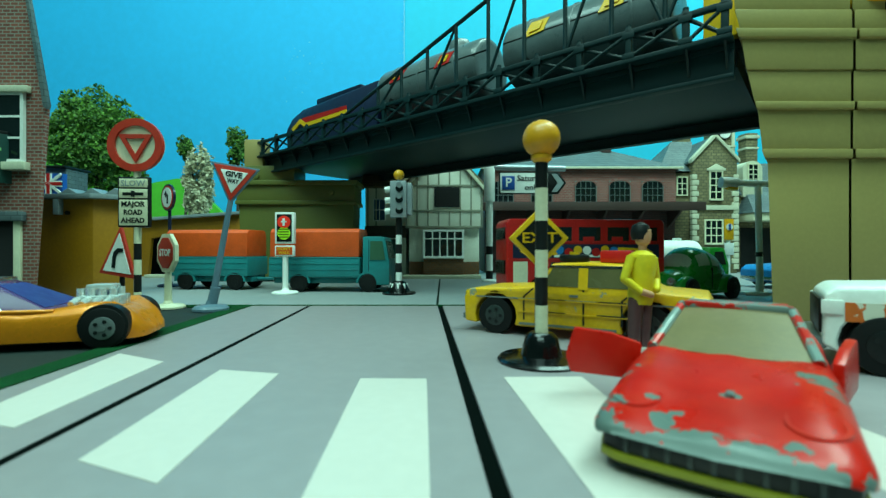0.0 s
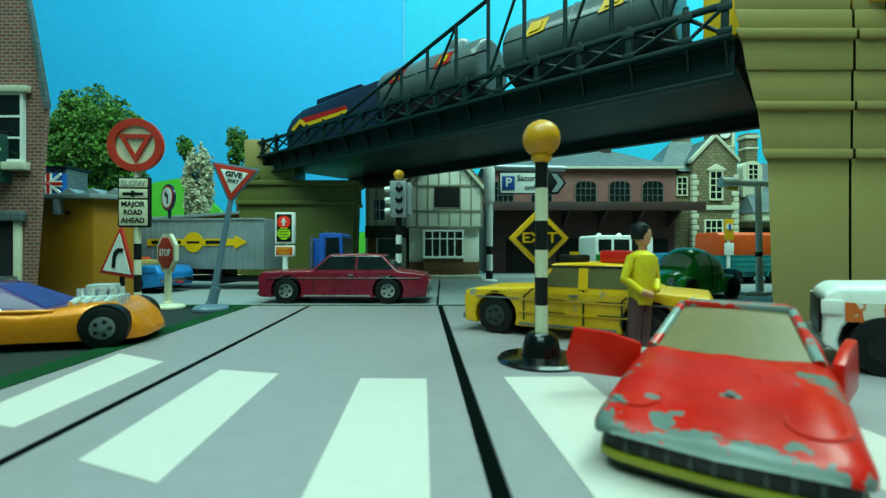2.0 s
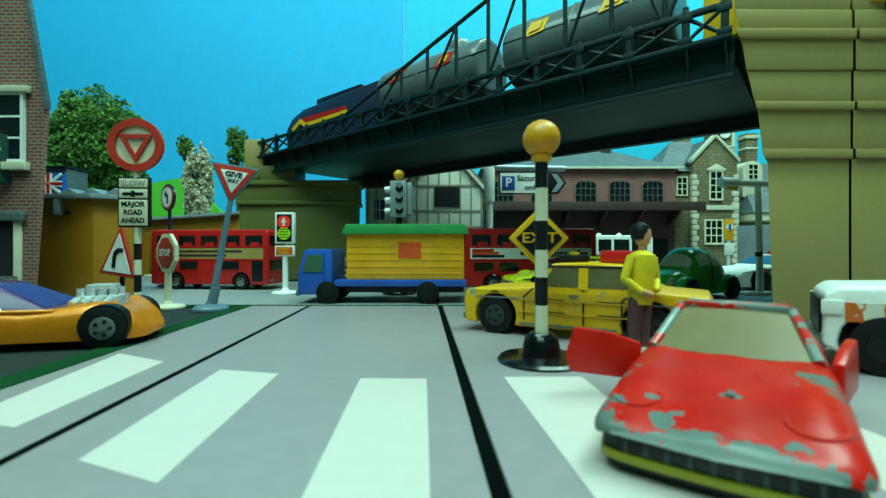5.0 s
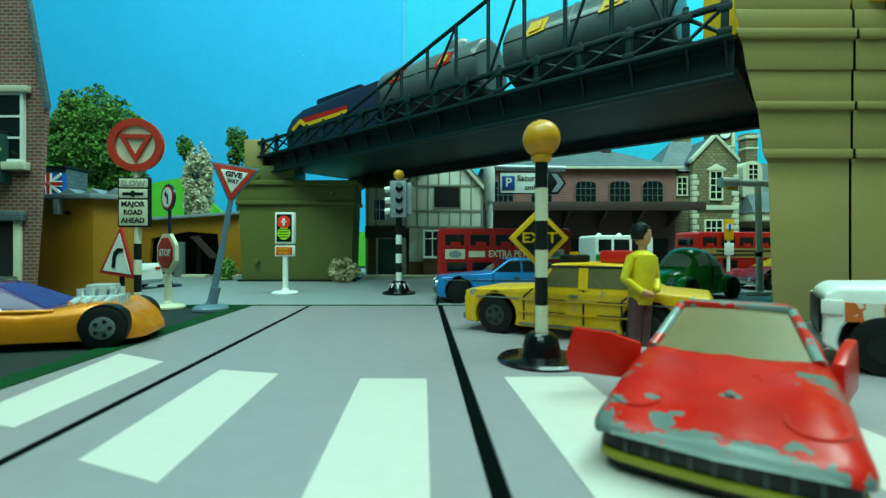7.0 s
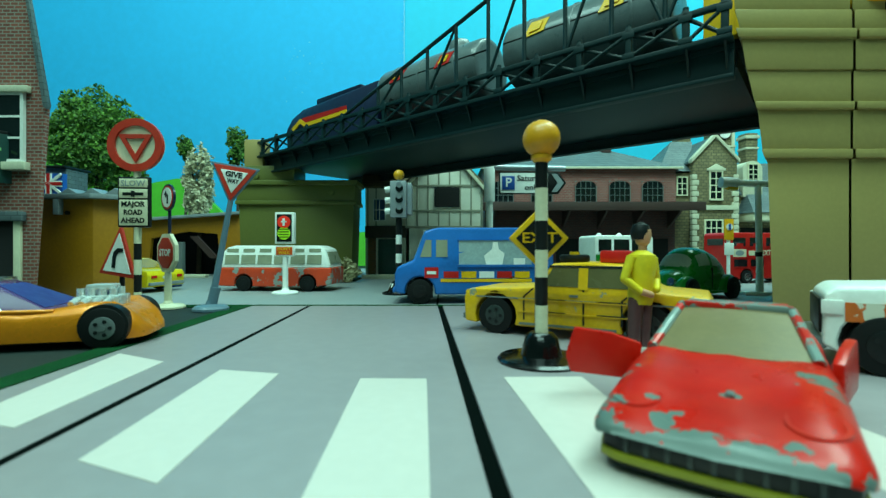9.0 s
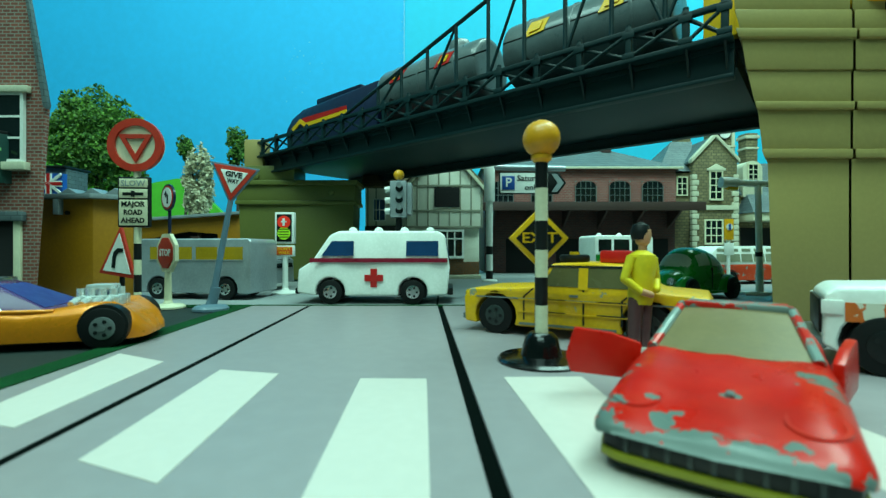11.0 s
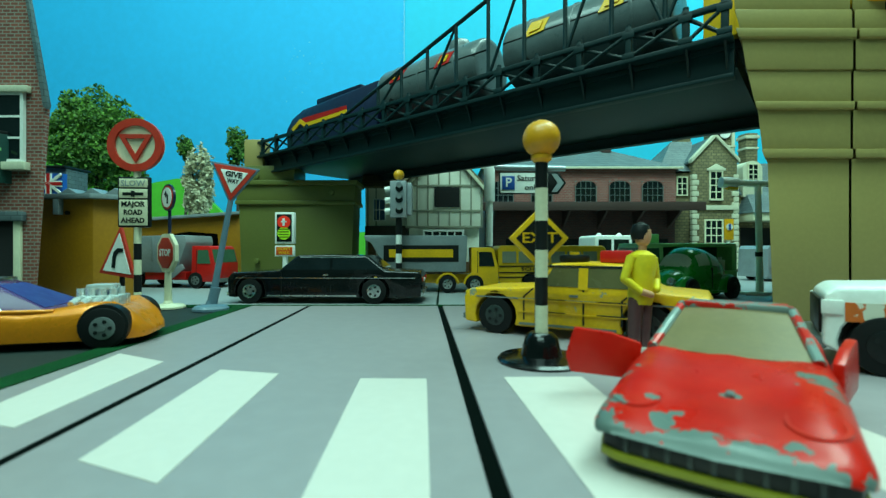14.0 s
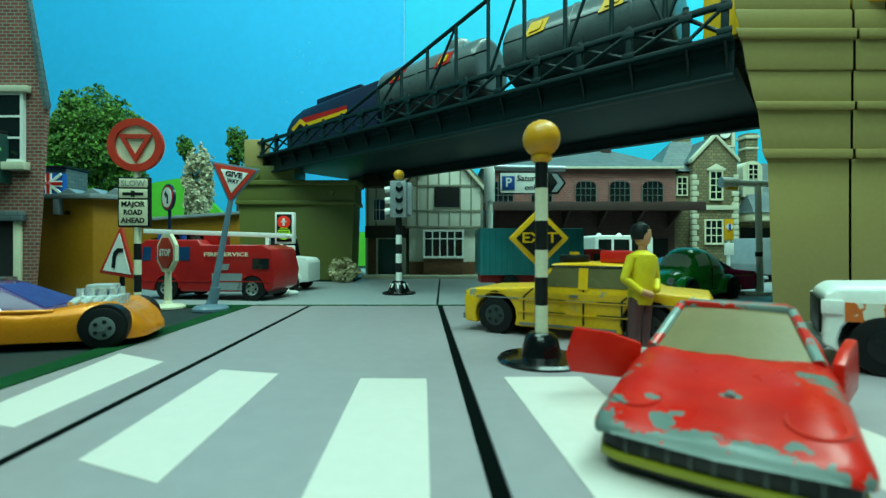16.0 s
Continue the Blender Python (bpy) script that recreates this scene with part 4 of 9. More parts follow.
def round_base(t, x, y, r, mat, h=1.4):
    bm = bmesh.new()
    add_turned(bm, [(r, 0), (r, h * 0.5), (r * 0.86, h), (r * 0.3, h * 1.35), (r * 0.22, h * 2.2)], 30, (x, y, 0))
    return part("base", bm, mat, t)


def ring(bm, c, r0, r1, y0, y1, n=40, start=0.0):
    pts = [(c[0] + r * math.cos(start + 2 * math.pi * i / n), c[1] + r * math.sin(start + 2 * math.pi * i / n)) for r in (r0, r1) for i in range(n)]
    vs = [bm.verts.new((x, y, z)) for y in (y0, y1) for x, z in pts]
    for i in range(n):
        j = (i + 1) % n
        a, b, c2, d2 = i, j, n + j, n + i
        for f in ((a, b, c2, d2), (2 * n + a, 2 * n + d2, 2 * n + c2, 2 * n + b), (a, 2 * n + a, 2 * n + b, b), (d2, c2, 2 * n + c2, 2 * n + d2)):
            bm.faces.new([vs[k] for k in f])


def halt_sign():
    d = 168
    t = thing("road_sign", "old round red triangle warning sign over slow plate", "sign", -113.61, d, 0, 4)
    zc = 62.43
    rodpart("disc", (0, -0.6, zc), (0, 0.8, zc), 9.6, CREAM, t, n=44)
    bm = bmesh.new()
    ring(bm, (0, zc), 7.2, 9.8, -1.5, 0.2)
    part("ring", bm, RED_SIGN, t)
    bm = bmesh.new()
    ring(bm, (0, zc + 0.4), 4.0, 7.0, -1.4, -0.4, 3, -math.pi / 2)
    part("triangle", bm, RED_SIGN, t)
    x0, x1, z0, z1 = -6.4, 5.0, 31.98, 50.67
    plate = boxpart("plate", (x0, x1, -1.0, 0.8, z0, z1), BLACK, t, bevel=0.6)
    boxpart("panel", (x0 + 0.7, x1 - 0.7, -1.3, -0.6, z0 + 0.7, z0 + 10.2), CREAM, plate, bevel=0.2)
    boxpart("panel", (x0 + 0.7, x1 - 0.7, -1.3, -0.6, z0 + 10.8, z0 + 14.2), CREAM, plate, bevel=0.2)
    boxpart("panel", (x0 + 0.7, x1 - 0.7, -1.3, -0.6, z0 + 14.8, z1 - 0.7), CREAM, plate, bevel=0.2)
    m = -0.7
    lettering("lettering", "SLOW", 3.0, GREY, t, facing(m, -1.35, z0 + 16.2), 8.6)
    boxpart("bar", (m - 3.7, m + 3.7, -1.5, -1.2, z0 + 11.8, z0 + 12.9), BLACK, t, bevel=0.2)
    boxpart("bar", (m - 0.7, m + 0.7, -1.55, -1.2, z0 + 11.3, z0 + 13.5), BLACK, t, bevel=0.2)
    for k, w in enumerate(("MAJOR", "ROAD", "AHEAD")):
        lettering("lettering", w, 2.6, BLACK, t, facing(m, -1.35, z0 + 8.5 - k * 3.0), 8.4 if k != 1 else 6.6, 0.08)
    striped_pole(t, 0, 0.4, [0, 8, 14.5, 20, 26, z0 + 1], 1.25, (CREAM, BLACK))
    rodpart("neck", (0, 0.2, z1 - 1), (0, 0.2, zc - 8.6), 1.2, CREAM, t)
    bm = bmesh.new()
    add_flat(bm, [(-4, -4), (7, -6), (8, -2), (3, 5), (-4, 4)], 0, 1.4)
    part("base", bm, CREAM, t, bevel=0.5)


def bend_sign():
    d = 178
    t = thing("warning_sign", "red-bordered triangular road bend sign", "sign", -127.27, d, 0, -12)
    zc = 20.66
    bm = bmesh.new()
    pts = [(-9.6, zc - 6.2), (7.8, zc - 8.5), (1.0, zc + 13)]
    add_prism(bm, pts, -0.6, 0.8)
    part("plate", bm, RED_SIGN, t, bevel=0.7)
    bm = bmesh.new()
    add_prism(bm, [(-7.0, zc - 5.0), (6.0, zc - 6.6), (0.8, zc + 9.6)], -0.9, -0.4)
    part("panel", bm, WHITE, t)
    bm = bmesh.new()
    add_prism(bm, [(-2.6, zc - 4), (-1.2, zc - 4.2), (-0.6, zc + 0.6), (0.4, zc + 2.0), (2.6, zc + 2.2), (2.6, zc + 3.6), (0.2, zc + 3.6), (-1.6, zc + 2.2), (-2.2, zc)], -1.2, -0.8)
    part("arrow", bm, BLACK, t)
    rodpart("post", (0, 1.2, 0), (0, 1.2, zc), 0.9, BLACK, t)
    round_base(t, 0, 1.2, 4, BLACK)


def stop_sign():
    d = 184
    t = thing("stop_sign", "red octagonal STOP sign in cream frame", "sign", -112.24, d, 0, -35)
    zc = 22.39
    for nm, r, y0, y1, m in (("frame", 8.4, -0.5, 1.0, CREAM), ("panel", 6.7, -0.8, -0.4, RED_SIGN)):
        bm = bmesh.new()
        add_prism(bm, [(r * math.cos(math.pi / 8 + math.pi * i / 4), zc + r * math.sin(math.pi / 8 + math.pi * i / 4)) for i in range(8)], y0, y1)
        part(nm, bm, m, t, bevel=0.15)
    lettering("lettering", "STOP", 4.0, WHITE, t, facing(0, -0.9, zc), 9.5, 0.1)
    rodpart("post", (0, 0.4, 0), (0, 0.4, zc - 7), 1.5, CREAM, t, r2=1.2)
    round_base(t, 0, 0.4, 6.4, CREAM)


def turn_sign():
    d = 290
    t = thing("turn_sign", "small round blue-edged turn sign", "sign", -176.18, d, 0, -35)
    zc = 56.99
    for nm, r, y0, m in (("rim", 8.6, -0.5, NAVY), ("ring", 7.6, -0.7, RED_SIGN), ("panel", 6.4, -0.9, WHITE)):
        rodpart(nm, (0, y0, zc), (0, 0.8, zc), r, m, t, n=32)
    bm = bmesh.new()
    add_prism(bm, [(0.4, zc - 4), (1.8, zc - 4), (1.8, zc + 1.5), (-0.6, zc + 3), (-0.6, zc + 4.4), (-3.2, zc + 2.2), (-0.6, zc), (-0.6, zc + 1.4), (0.4, zc + 0.8)], -1.2, -0.8)
    part("arrow", bm, BLACK, t)
    rodpart("post", (0, 0.9, 0), (0, 0.9, zc - 7), 1.0, NAVY, t)
    round_base(t, 0, 0.9, 7, NAVY)


def give_way_sign():
    d = 177
    t = thing("give_way_sign", "red and white GIVE WAY triangle on leaning grey post", "sign", -90.93, d, 0, 14)
    zb = 41.48
    top = Vector((7.2, 0, zb + 2))
    tilt = Matrix.Translation(top) @ Matrix.Rotation(radians(8), 4, "Y")

    def shield(name, s, y0, y1, m):
        bm = bmesh.new()
        pts = [(s * -9.2, 8.3 + s * 5.6), (s * 9.2, 8.3 + s * 5.6), (0, 8.3 - s * 10.4)]
        add_prism(bm, pts, y0, y1)
        bmesh.ops.transform(bm, matrix=tilt, verts=bm.verts)
        return part(name, bm, m, t, bevel=0.6 * s)

    shield("back_plate", 1.0, -0.3, 1.0, SLATE_PAINT)
    shield("border", 0.86, -0.7, 0.0, RED_SIGN)
    shield("panel", 0.56, -1.0, -0.4, WHITE)
    lettering("lettering", "GIVE", 2.9, BLACK, t, tilt @ facing(0, -1.1, 9.8), 6.2, 0.1)
    lettering("lettering", "WAY", 2.2, BLACK, t, tilt @ facing(0, -1.1, 7.2), 4.4, 0.1)
    rodpart("post", (0, 0.5, 1), tuple(top + Vector((0, 0.5, 0))), 1.35, SLATE_PAINT, t, r2=1.0)
    rodpart("socket", (0, 0.5, 1), (1.8, 0.5, 9), 1.9, SLATE_PAINT, t)
    round_base(t, 0, 0.5, 6.6, SLATE_PAINT, 1.8)


SLATE_PAINT = paint("slate_blue_plastic", "5d7685", 0.4)


def crossing_signal():
    d = 243
    t = thing("pedestrian_signal", "white pedestrian signal post with red and green lights", "traffic light", -84.75, d, 0)
    z0, z1 = 26.73, 43.74
    boxpart("housing", (-5.2, 5.2, -1.5, 2.5, z0, z1), WHITE, t, bevel=0.8)
    boxpart("face", (-4.0, 4.0, -1.9, -1.2, z0 + 1.2, z1 - 1.2), BLACK, t, bevel=0.4)
    rodpart("red_lens", (0, -2.4, z1 - 5.4), (0, -1.5, z1 - 5.4), 3.4, LAMP_RED, t, "red lens with a white standing mark", n=26)
    boxpart("mark", (-0.6, 0.6, -2.6, -2.2, z1 - 7.4, z1 - 3.4), WHITE, t, bevel=0.1)
    boxpart("mark", (-1.5, 1.5, -2.6, -2.2, z1 - 5.6, z1 - 4.8), WHITE, t, bevel=0.1)
    rodpart("green_lens", (0, -2.4, z0 + 5.6), (0, -1.5, z0 + 5.6), 3.4, LAMP_GREEN, t, "green lens with dark ribs", n=26)
    for k in range(4):
        boxpart("lens_rib", (-2.8, 2.8, -2.6, -2.2, z0 + 3.4 + k * 1.4, z0 + 3.8 + k * 1.4), BLACK, t, bevel=0)
    zp = 20.05
    boxpart("plate", (-5.2, 5.2, -1.4, 1.2, zp, z0 - 0.8), WHITE, t, bevel=0.5)
    boxpart("plate_panel", (-4.3, 4.3, -1.7, -1.0, zp + 0.8, z0 - 1.6), ORANGE, t, bevel=0.1)
    lettering("lettering", "DON'T", 2.1, YELLOW, t, facing(0, -1.8, zp + 4.0), 7, 0.05)
    lettering("lettering", "WALK", 2.1, YELLOW, t, facing(0, -1.8, zp + 1.9), 6, 0.05)
    rodpart("post", (0, 0.3, 0), (0, 0.3, zp + 1), 1.5, WHITE, t)
    round_base(t, 0, 0.3, 7.0, WHITE)


def traffic_light():
    d = 243
    t = thing("traffic_light", "striped traffic light post with grey heads and orange globe", "traffic light", -23.69, d, 0)
    z0, z1 = 40.71, 60.15
    boxpart("head", (-4.4, 4.4, -4, 4, z0, z1), SILVER, t, bevel=0.7)
    boxpart("side_head", (4.4, 7.2, -2.5, 4, z0 + 1.5, z1 - 1), SILVER, t, bevel=0.7)
    for k in range(3):
        z = z1 - 4 - k * 5.8
        rodpart("lens", (0.6, -4.5, z), (0.6, -3.5, z), 2.0, GLASS_DARK, t, n=22)
        bm = bmesh.new()
        add_rod(bm, (0.6, -6.0, z + 1.5), (0.6, -4, z + 1.7), 1.5, 14)
        part("hood", bm, GREY, t)
        rodpart("side_hood", (-7.4, 0, z - 0.5), (-4.0, 0, z), 1.7, WHITE, t)
    striped_pole(t, 0, 0, [3, 6.5, 11.5, 16.5, 21.5, 26.5, 31.5, z0 + 0.5], 1.7, (BLACK, WHITE))
    bm = bmesh.new()
    add_turned(bm, [(9, 0), (9, 0.8), (6, 1.4), (5, 3.8), (3.8, 6.2), (2.6, 7)], 32)
    part("base", bm, BLACK_PAINT, t)
    for a in range(8):
        c, s = math.cos(a * 0.785), math.sin(a * 0.785)
        rodpart("base_stripe", (c * 4.9, s * 4.9, 2.2), (c * 4.1, s * 4.1, 5.6), 0.6, WHITE, t, n=8)
    rodpart("neck", (0, 0, z1 - 0.5), (0, 0, z1 + 1.6), 1.2, SILVER, t)
    bm = bmesh.new()
    add_ball(bm, (0, 0, z1 + 3.6), 2.9)
    part("globe", bm, AMBER, t)


def parking_gantry():
    d = 335
    t = thing("parking_sign", "white and black striped post with Saturday parking sign", "sign", 34.34, d, 0)
    zt = 88.49
    striped_pole(t, 0, 0, [2, 8, 20, 26, 60.01], 2.6, (BLACK, WHITE))
    bm = bmesh.new()
    add_turned(bm, [(3.9, 59.17), (4.1, 62.11), (4.1, zt - 6), (3.4, zt - 2), (1.6, zt)], 26)
    part("head", bm, WHITE, t)
    round_base(t, 0, 0, 6, WHITE, 1.5)
    rodpart("arm", (3, 0, zt - 4), (90.45 - 34.34, 0, zt - 5), 2.2, SILVER, t)
    a, b = 41.04 - 34.34, 90.45 - 34.34
    z0, z1 = 64.2, 80.53
    bm = bmesh.new()
    add_prism(bm, [(a, z0), (b - 6, z0), (b, (z0 + z1) / 2), (b - 6, z1), (a, z1)], -3.5, -2)
    part("board", bm, BLACK, t, bevel=0.4)
    bm = bmesh.new()
    add_prism(bm, [(a + 0.9, z0 + 0.9), (b - 14, z0 + 0.9), (b - 14, z1 - 0.9), (a + 0.9, z1 - 0.9)], -3.9, -3.2)
    part("panel", bm, WHITE, t)
    bm = bmesh.new()
    zm = (z0 + z1) / 2
    add_prism(bm, [(b - 11, z0 + 1.5), (b - 7, z0 + 1.5), (b - 2, zm), (b - 7, z1 - 1.5), (b - 11, z1 - 1.5), (b - 6.5, zm)], -3.9, -3.2)
    part("chevron", bm, GREY, t)
    boxpart("parking_panel", (a + 2.2, a + 11.5, -4.3, -3.5, zm - 5, zm + 5), SIGN_BLUE, t, bevel=0.3)
    lettering("lettering", "P", 9.5, WHITE, t, facing(a + 6.9, -4.4, zm), None, 0.15)
    lettering("lettering", "Saturday", 6.0, BLACK, t, facing(a + 24, -4.0, zm + 3.2), 22, 0.12)
    lettering("lettering", "only", 5.4, BLACK, t, facing(a + 24, -4.0, zm - 3.4), 11, 0.12)


def street_lamp():
    d = 238
    t = thing("street_lamp", "white plastic street lamp post with cross arm", "street lamp", 165.6, d, 0)
    zt = 58.51
    bm = bmesh.new()
    add_rod(bm, (1, 0, 0), (1, 0, 14), 1.9, 16, 1.7)
    add_rod(bm, (1, 0, 14), (0, 0, zt), 1.6, 16, 1.5)
    part("post", bm, WHITE, t)
    rodpart("pole_band", (0.6, 0, 20), (0.6, 0, 22.5), 1.75, BLACK, t)
    arm = rodpart("arm", (-19, 0, zt + 0.6), (8, 0, zt - 0.4), 1.8, WHITE, t, r2=1.6)
    rodpart("lamp_head", (-19.5, 0, zt + 0.6), (-11, 0, zt + 0.2), 2.8, WHITE, t)
    rodpart("lens", (-16.5, 0, zt - 2), (-11, 0, zt - 2.2), 1.5, YELLOW, t)
    boxpart("base", (-9, 6, -4, 4, 0, 1.6), WHITE, t, bevel=0.6)


def bus_stop():
    d = 300
    t = thing("bus_stop_sign", "small yellow sign plate with blue mark on white post", "sign", 189.75, d, 0)
    z0, z1 = 30, 43.88
    boxpart("plate", (-3.2, 2.8, -0.6, 0.6, z0, z1), AMBER, t, bevel=0.3)
    rodpart("disc", (-0.2, -1.0, z0 + 8.6), (-0.2, -0.5, z0 + 8.6), 2.2, WHITE, t, n=20)
    boxpart("mark", (-0.9, 0.5, -1.3, -0.9, z0 + 6.8, z0 + 10.6), SIGN_BLUE, t, bevel=0.1)
    boxpart("lower_plate", (-3, 3, -0.5, 0.5, z0 - 10, z0 - 2), WHITE, t, bevel=0.3)
    rodpart("post", (0, 0.8, 0), (0, 0.8, z1), 1.1, WHITE, t)
    round_base(t, 0, 0.8, 5, WHITE)


zebra_beacon()
exit_sign()
halt_sign()
bend_sign()
stop_sign()
turn_sign()
give_way_sign()
crossing_signal()
traffic_light()
parking_gantry()
street_lamp()
bus_stop()


def toy_figure():
    """A painted plastic figure, one mesh."""
    bm = bmesh.new()

    def limb(p, q, r, r2):
        add_rod(bm, p, q, r, 12, r2)
        add_ball(bm, q, r2 * 0.98, 12)

    marks = []

    def stage(i):
        marks.append((len(bm.faces), i))

    stage(0)
    limb((-1.4, 0, 1.2), (-1.3, 0, 12), 1.35, 1.75)
    limb((1.4, 0, 1.2), (1.3, 0, 12), 1.35, 1.75)
    stage(4)
    add_box(bm, -2.6, -0.3, -2.2, 1.4, 0, 1.4)
    add_box(bm, 0.3, 2.6, -2.2, 1.4, 0, 1.4)
    stage(1)
    add_turned(bm, [(2.5, 11), (2.9, 12.5), (2.7, 16), (3.3, 20), (2.9, 22.2), (1.3, 23.2)], 18)
    limb((-3.0, 0, 21.6), (-4.7, 0.2, 16.6), 1.2, 1.0)
    limb((-4.7, 0.2, 16.6), (-2.2, -2.4, 14), 1.0, 0.8)
    limb((3.0, 0, 21.6), (4.4, 0, 16.6), 1.2, 1.0)
    limb((4.4, 0, 16.6), (2.2, -2.6, 14.6), 1.0, 0.8)
    stage(2)
    limb((0, 0, 23), (0, 0, 24.6), 0.95, 0.9)
    add_turned(bm, [(0.6, -2.3), (1.5, -1.5), (1.85, 0), (1.7, 1.5), (0.6, 2.4)], 16, (0, 0, 26.4))
    limb((-2.2, -2.4, 14), (0, -3.2, 13.4), 0.8, 0.7)
    stage(3)
    add_turned(bm, [(1.9, -1.0), (2.2, 0.2), (2.2, 1.2), (1.8, 2.4), (0.5, 3.1)], 16, (-0.35, 0.5, 26.6))
    bm.faces.index_update()
    for f in bm.faces:
        for n, i in marks:
            if f.index >= n:
                f.material_index = i
    bmesh.ops.recalc_face_normals(bm, faces=bm.faces)
    me = mesh_of("toy_figure", bm, paint("brown_trousers", "5a3a3c", 0.5))
    for m in (paint("yellow_jacket", "dfc414", 0.5), SKIN, BLACK, WHITE):
        me.materials.append(m)
    ob = new("toy_figure", me)
    ob.matrix_basis = pose(45.3 * MM, 105.0 * MM, 0, 0, 3, 20) @ Matrix.Diagonal((1.0, 1.0, 1.02, 1))
    tagged(ob, "painted plastic model figure in yellow jacket standing beside the cars", "figurine")


toy_figure()


# ---------------------------------------------------------------- vehicles
def drive(ob, rows):
    """Key a vehicle from rows of seconds, x and y in millimetres, and the turn in degrees."""
    walk(ob, [(t, pose(x * MM, y * MM, 0, 0, 0, turn)) for t, x, y, turn in rows])


MESHES = {}


def wheel_set(t, xs, r, W, rim=CHROME, w=3.2):
    """Wheels at xs on both sides, each a tyre with a rim and a hub."""
    key = (r, w, rim.name)
    if key not in MESHES:
        bm = bmesh.new()
        add_rod(bm, (0, -w / 2, 0), (0, w / 2, 0), r, 28)
        tyre = mesh_of("tyre", bm, RUBBER, 0.5)
        bm = bmesh.new()
        add_rod(bm, (0, -w / 2 - 0.25, 0), (0, -w / 2 + 0.5, 0), r * 0.56, 24)
        rimm = mesh_of("rim", bm, rim, 0.2)
        bm = bmesh.new()
        for k in range(5):
            a = k * 2 * math.pi / 5
            add_rod(bm, (math.cos(a) * r * 0.34, -w / 2 - 0.4, math.sin(a) * r * 0.34), (math.cos(a) * r * 0.34, -w / 2, math.sin(a) * r * 0.34), r * 0.1, 8)
        hole = mesh_of("rim_holes", bm, BLACK)
        bm = bmesh.new()
        add_rod(bm, (0, -w / 2 - 0.55, 0), (0, -w / 2, 0), r * 0.16, 12)
        hub = mesh_of("hub", bm, rim)
        MESHES[key] = tyre, rimm, hole, hub
    tyre, rimm, hole, hub = MESHES[key]
    for x in xs:
        for s in (-1, 1):
            wl = new("wheel", tyre)
            wl.parent = t
            set_part(wl, x, s * (W / 2 - w / 2 + 0.15), r, 0, 0, 0 if s < 0 else 180)
            for nm, me in (("rim", rimm), ("rim_holes", hole), ("hub", hub)):
                o = new(nm, me)
                o.parent = wl
    for x in xs:
        rodpart("axle", (x, -W / 2 + w, r), (x, W / 2 - w, r), 0.8, BLACK, t, n=8)


def waist(W, belt=999, tum=0.0):
    return lambda z: W / 2 - tum * max(0, z - belt)


def shell(name, top, xs, r, hw, mat, t, gz=2.6, bevel=0.7, arch=1.2, label=""):
    """A body: its side outline (rear to front over the top) with wheel arches cut out below."""
    pts = list(top)
    R = r * arch
    for wx in sorted(xs, reverse=True):
        a0 = math.asin(max(-1, min(1, (gz - r) / R)))
        pts += [(wx + R * math.cos(a0 + (math.pi - 2 * a0) * k / 10), r + R * math.sin(a0 + (math.pi - 2 * a0) * k / 10)) for k in range(11)]
    bm = bmesh.new()
    add_prism(bm, pts, lambda x, z: -hw(z), lambda x, z: hw(z))
    return part(name, bm, mat, t, label, bevel=bevel, segments=3)


def inner_well(t, xs, r, W):
    """The dark underside between the wheels."""
    for x in xs:
        boxpart("wheel_well", (x - r * 1.05, x + r * 1.05, -W / 2 + 3.6, W / 2 - 3.6, 2.4, r * 1.7), BLACK, t, bevel=0)


def panel(name, poly, hw, mat, t, out=0.2, deep=0.5, sides=(-1, 1), label="", bevel=0):
    """A pane, stripe or plate that lies on the flanks."""
    for s in sides:
        bm = bmesh.new()
        add_prism(bm, poly, lambda x, z: s * (hw(z) + out), lambda x, z: s * (hw(z) - deep))
        part(name, bm, mat, t, label, bevel=bevel)


def rect(x0, x1, z0, z1):
    return [(x0, z0), (x1, z0), (x1, z1), (x0, z1)]


def slope(name, p, q, w0, w1, mat, t, out=0.2, inset=0.12):
    """A pane on a front or rear slope, from (x, z) p to q, with half widths w0 and w1."""
    p, q = Vector((p[0], p[1])), Vector((q[0], q[1]))
    d = q - p
    n = Vector((d.y, -d.x)).normalized()
    if n.y < 0 or (abs(n.y) < 0.05 and n.x * p.x < 0):
        n = -n
    a, b = p + d * inset, q - d * inset
    bm = bmesh.new()
    vs = []
    for k in (out, -0.6):
        for e, w in ((a, w0), (b, w1)):
            for s in (-1, 1):
                vs.append((e.x + n.x * k, s * w, e.y + n.y * k))
    add_faces(bm, vs, [(0, 1, 3, 2), (4, 6, 7, 5), (0, 4, 5, 1), (2, 3, 7, 6), (0, 2, 6, 4), (1, 5, 7, 3)])
    return part(name, bm, mat, t)


def side_text(words, size, mat, t, x, z, hw, side, width=None, bold=0.05, label=""):
    """Letters on a flank; side -1 is the right flank of the vehicle, 1 the left."""
    if side < 0:
        m = facing(x, -hw - 0.45, z)
    else:
        m = facing(x, hw + 0.45, z, 180)
    lettering("lettering", words, size, mat, t, m, width, bold, label)


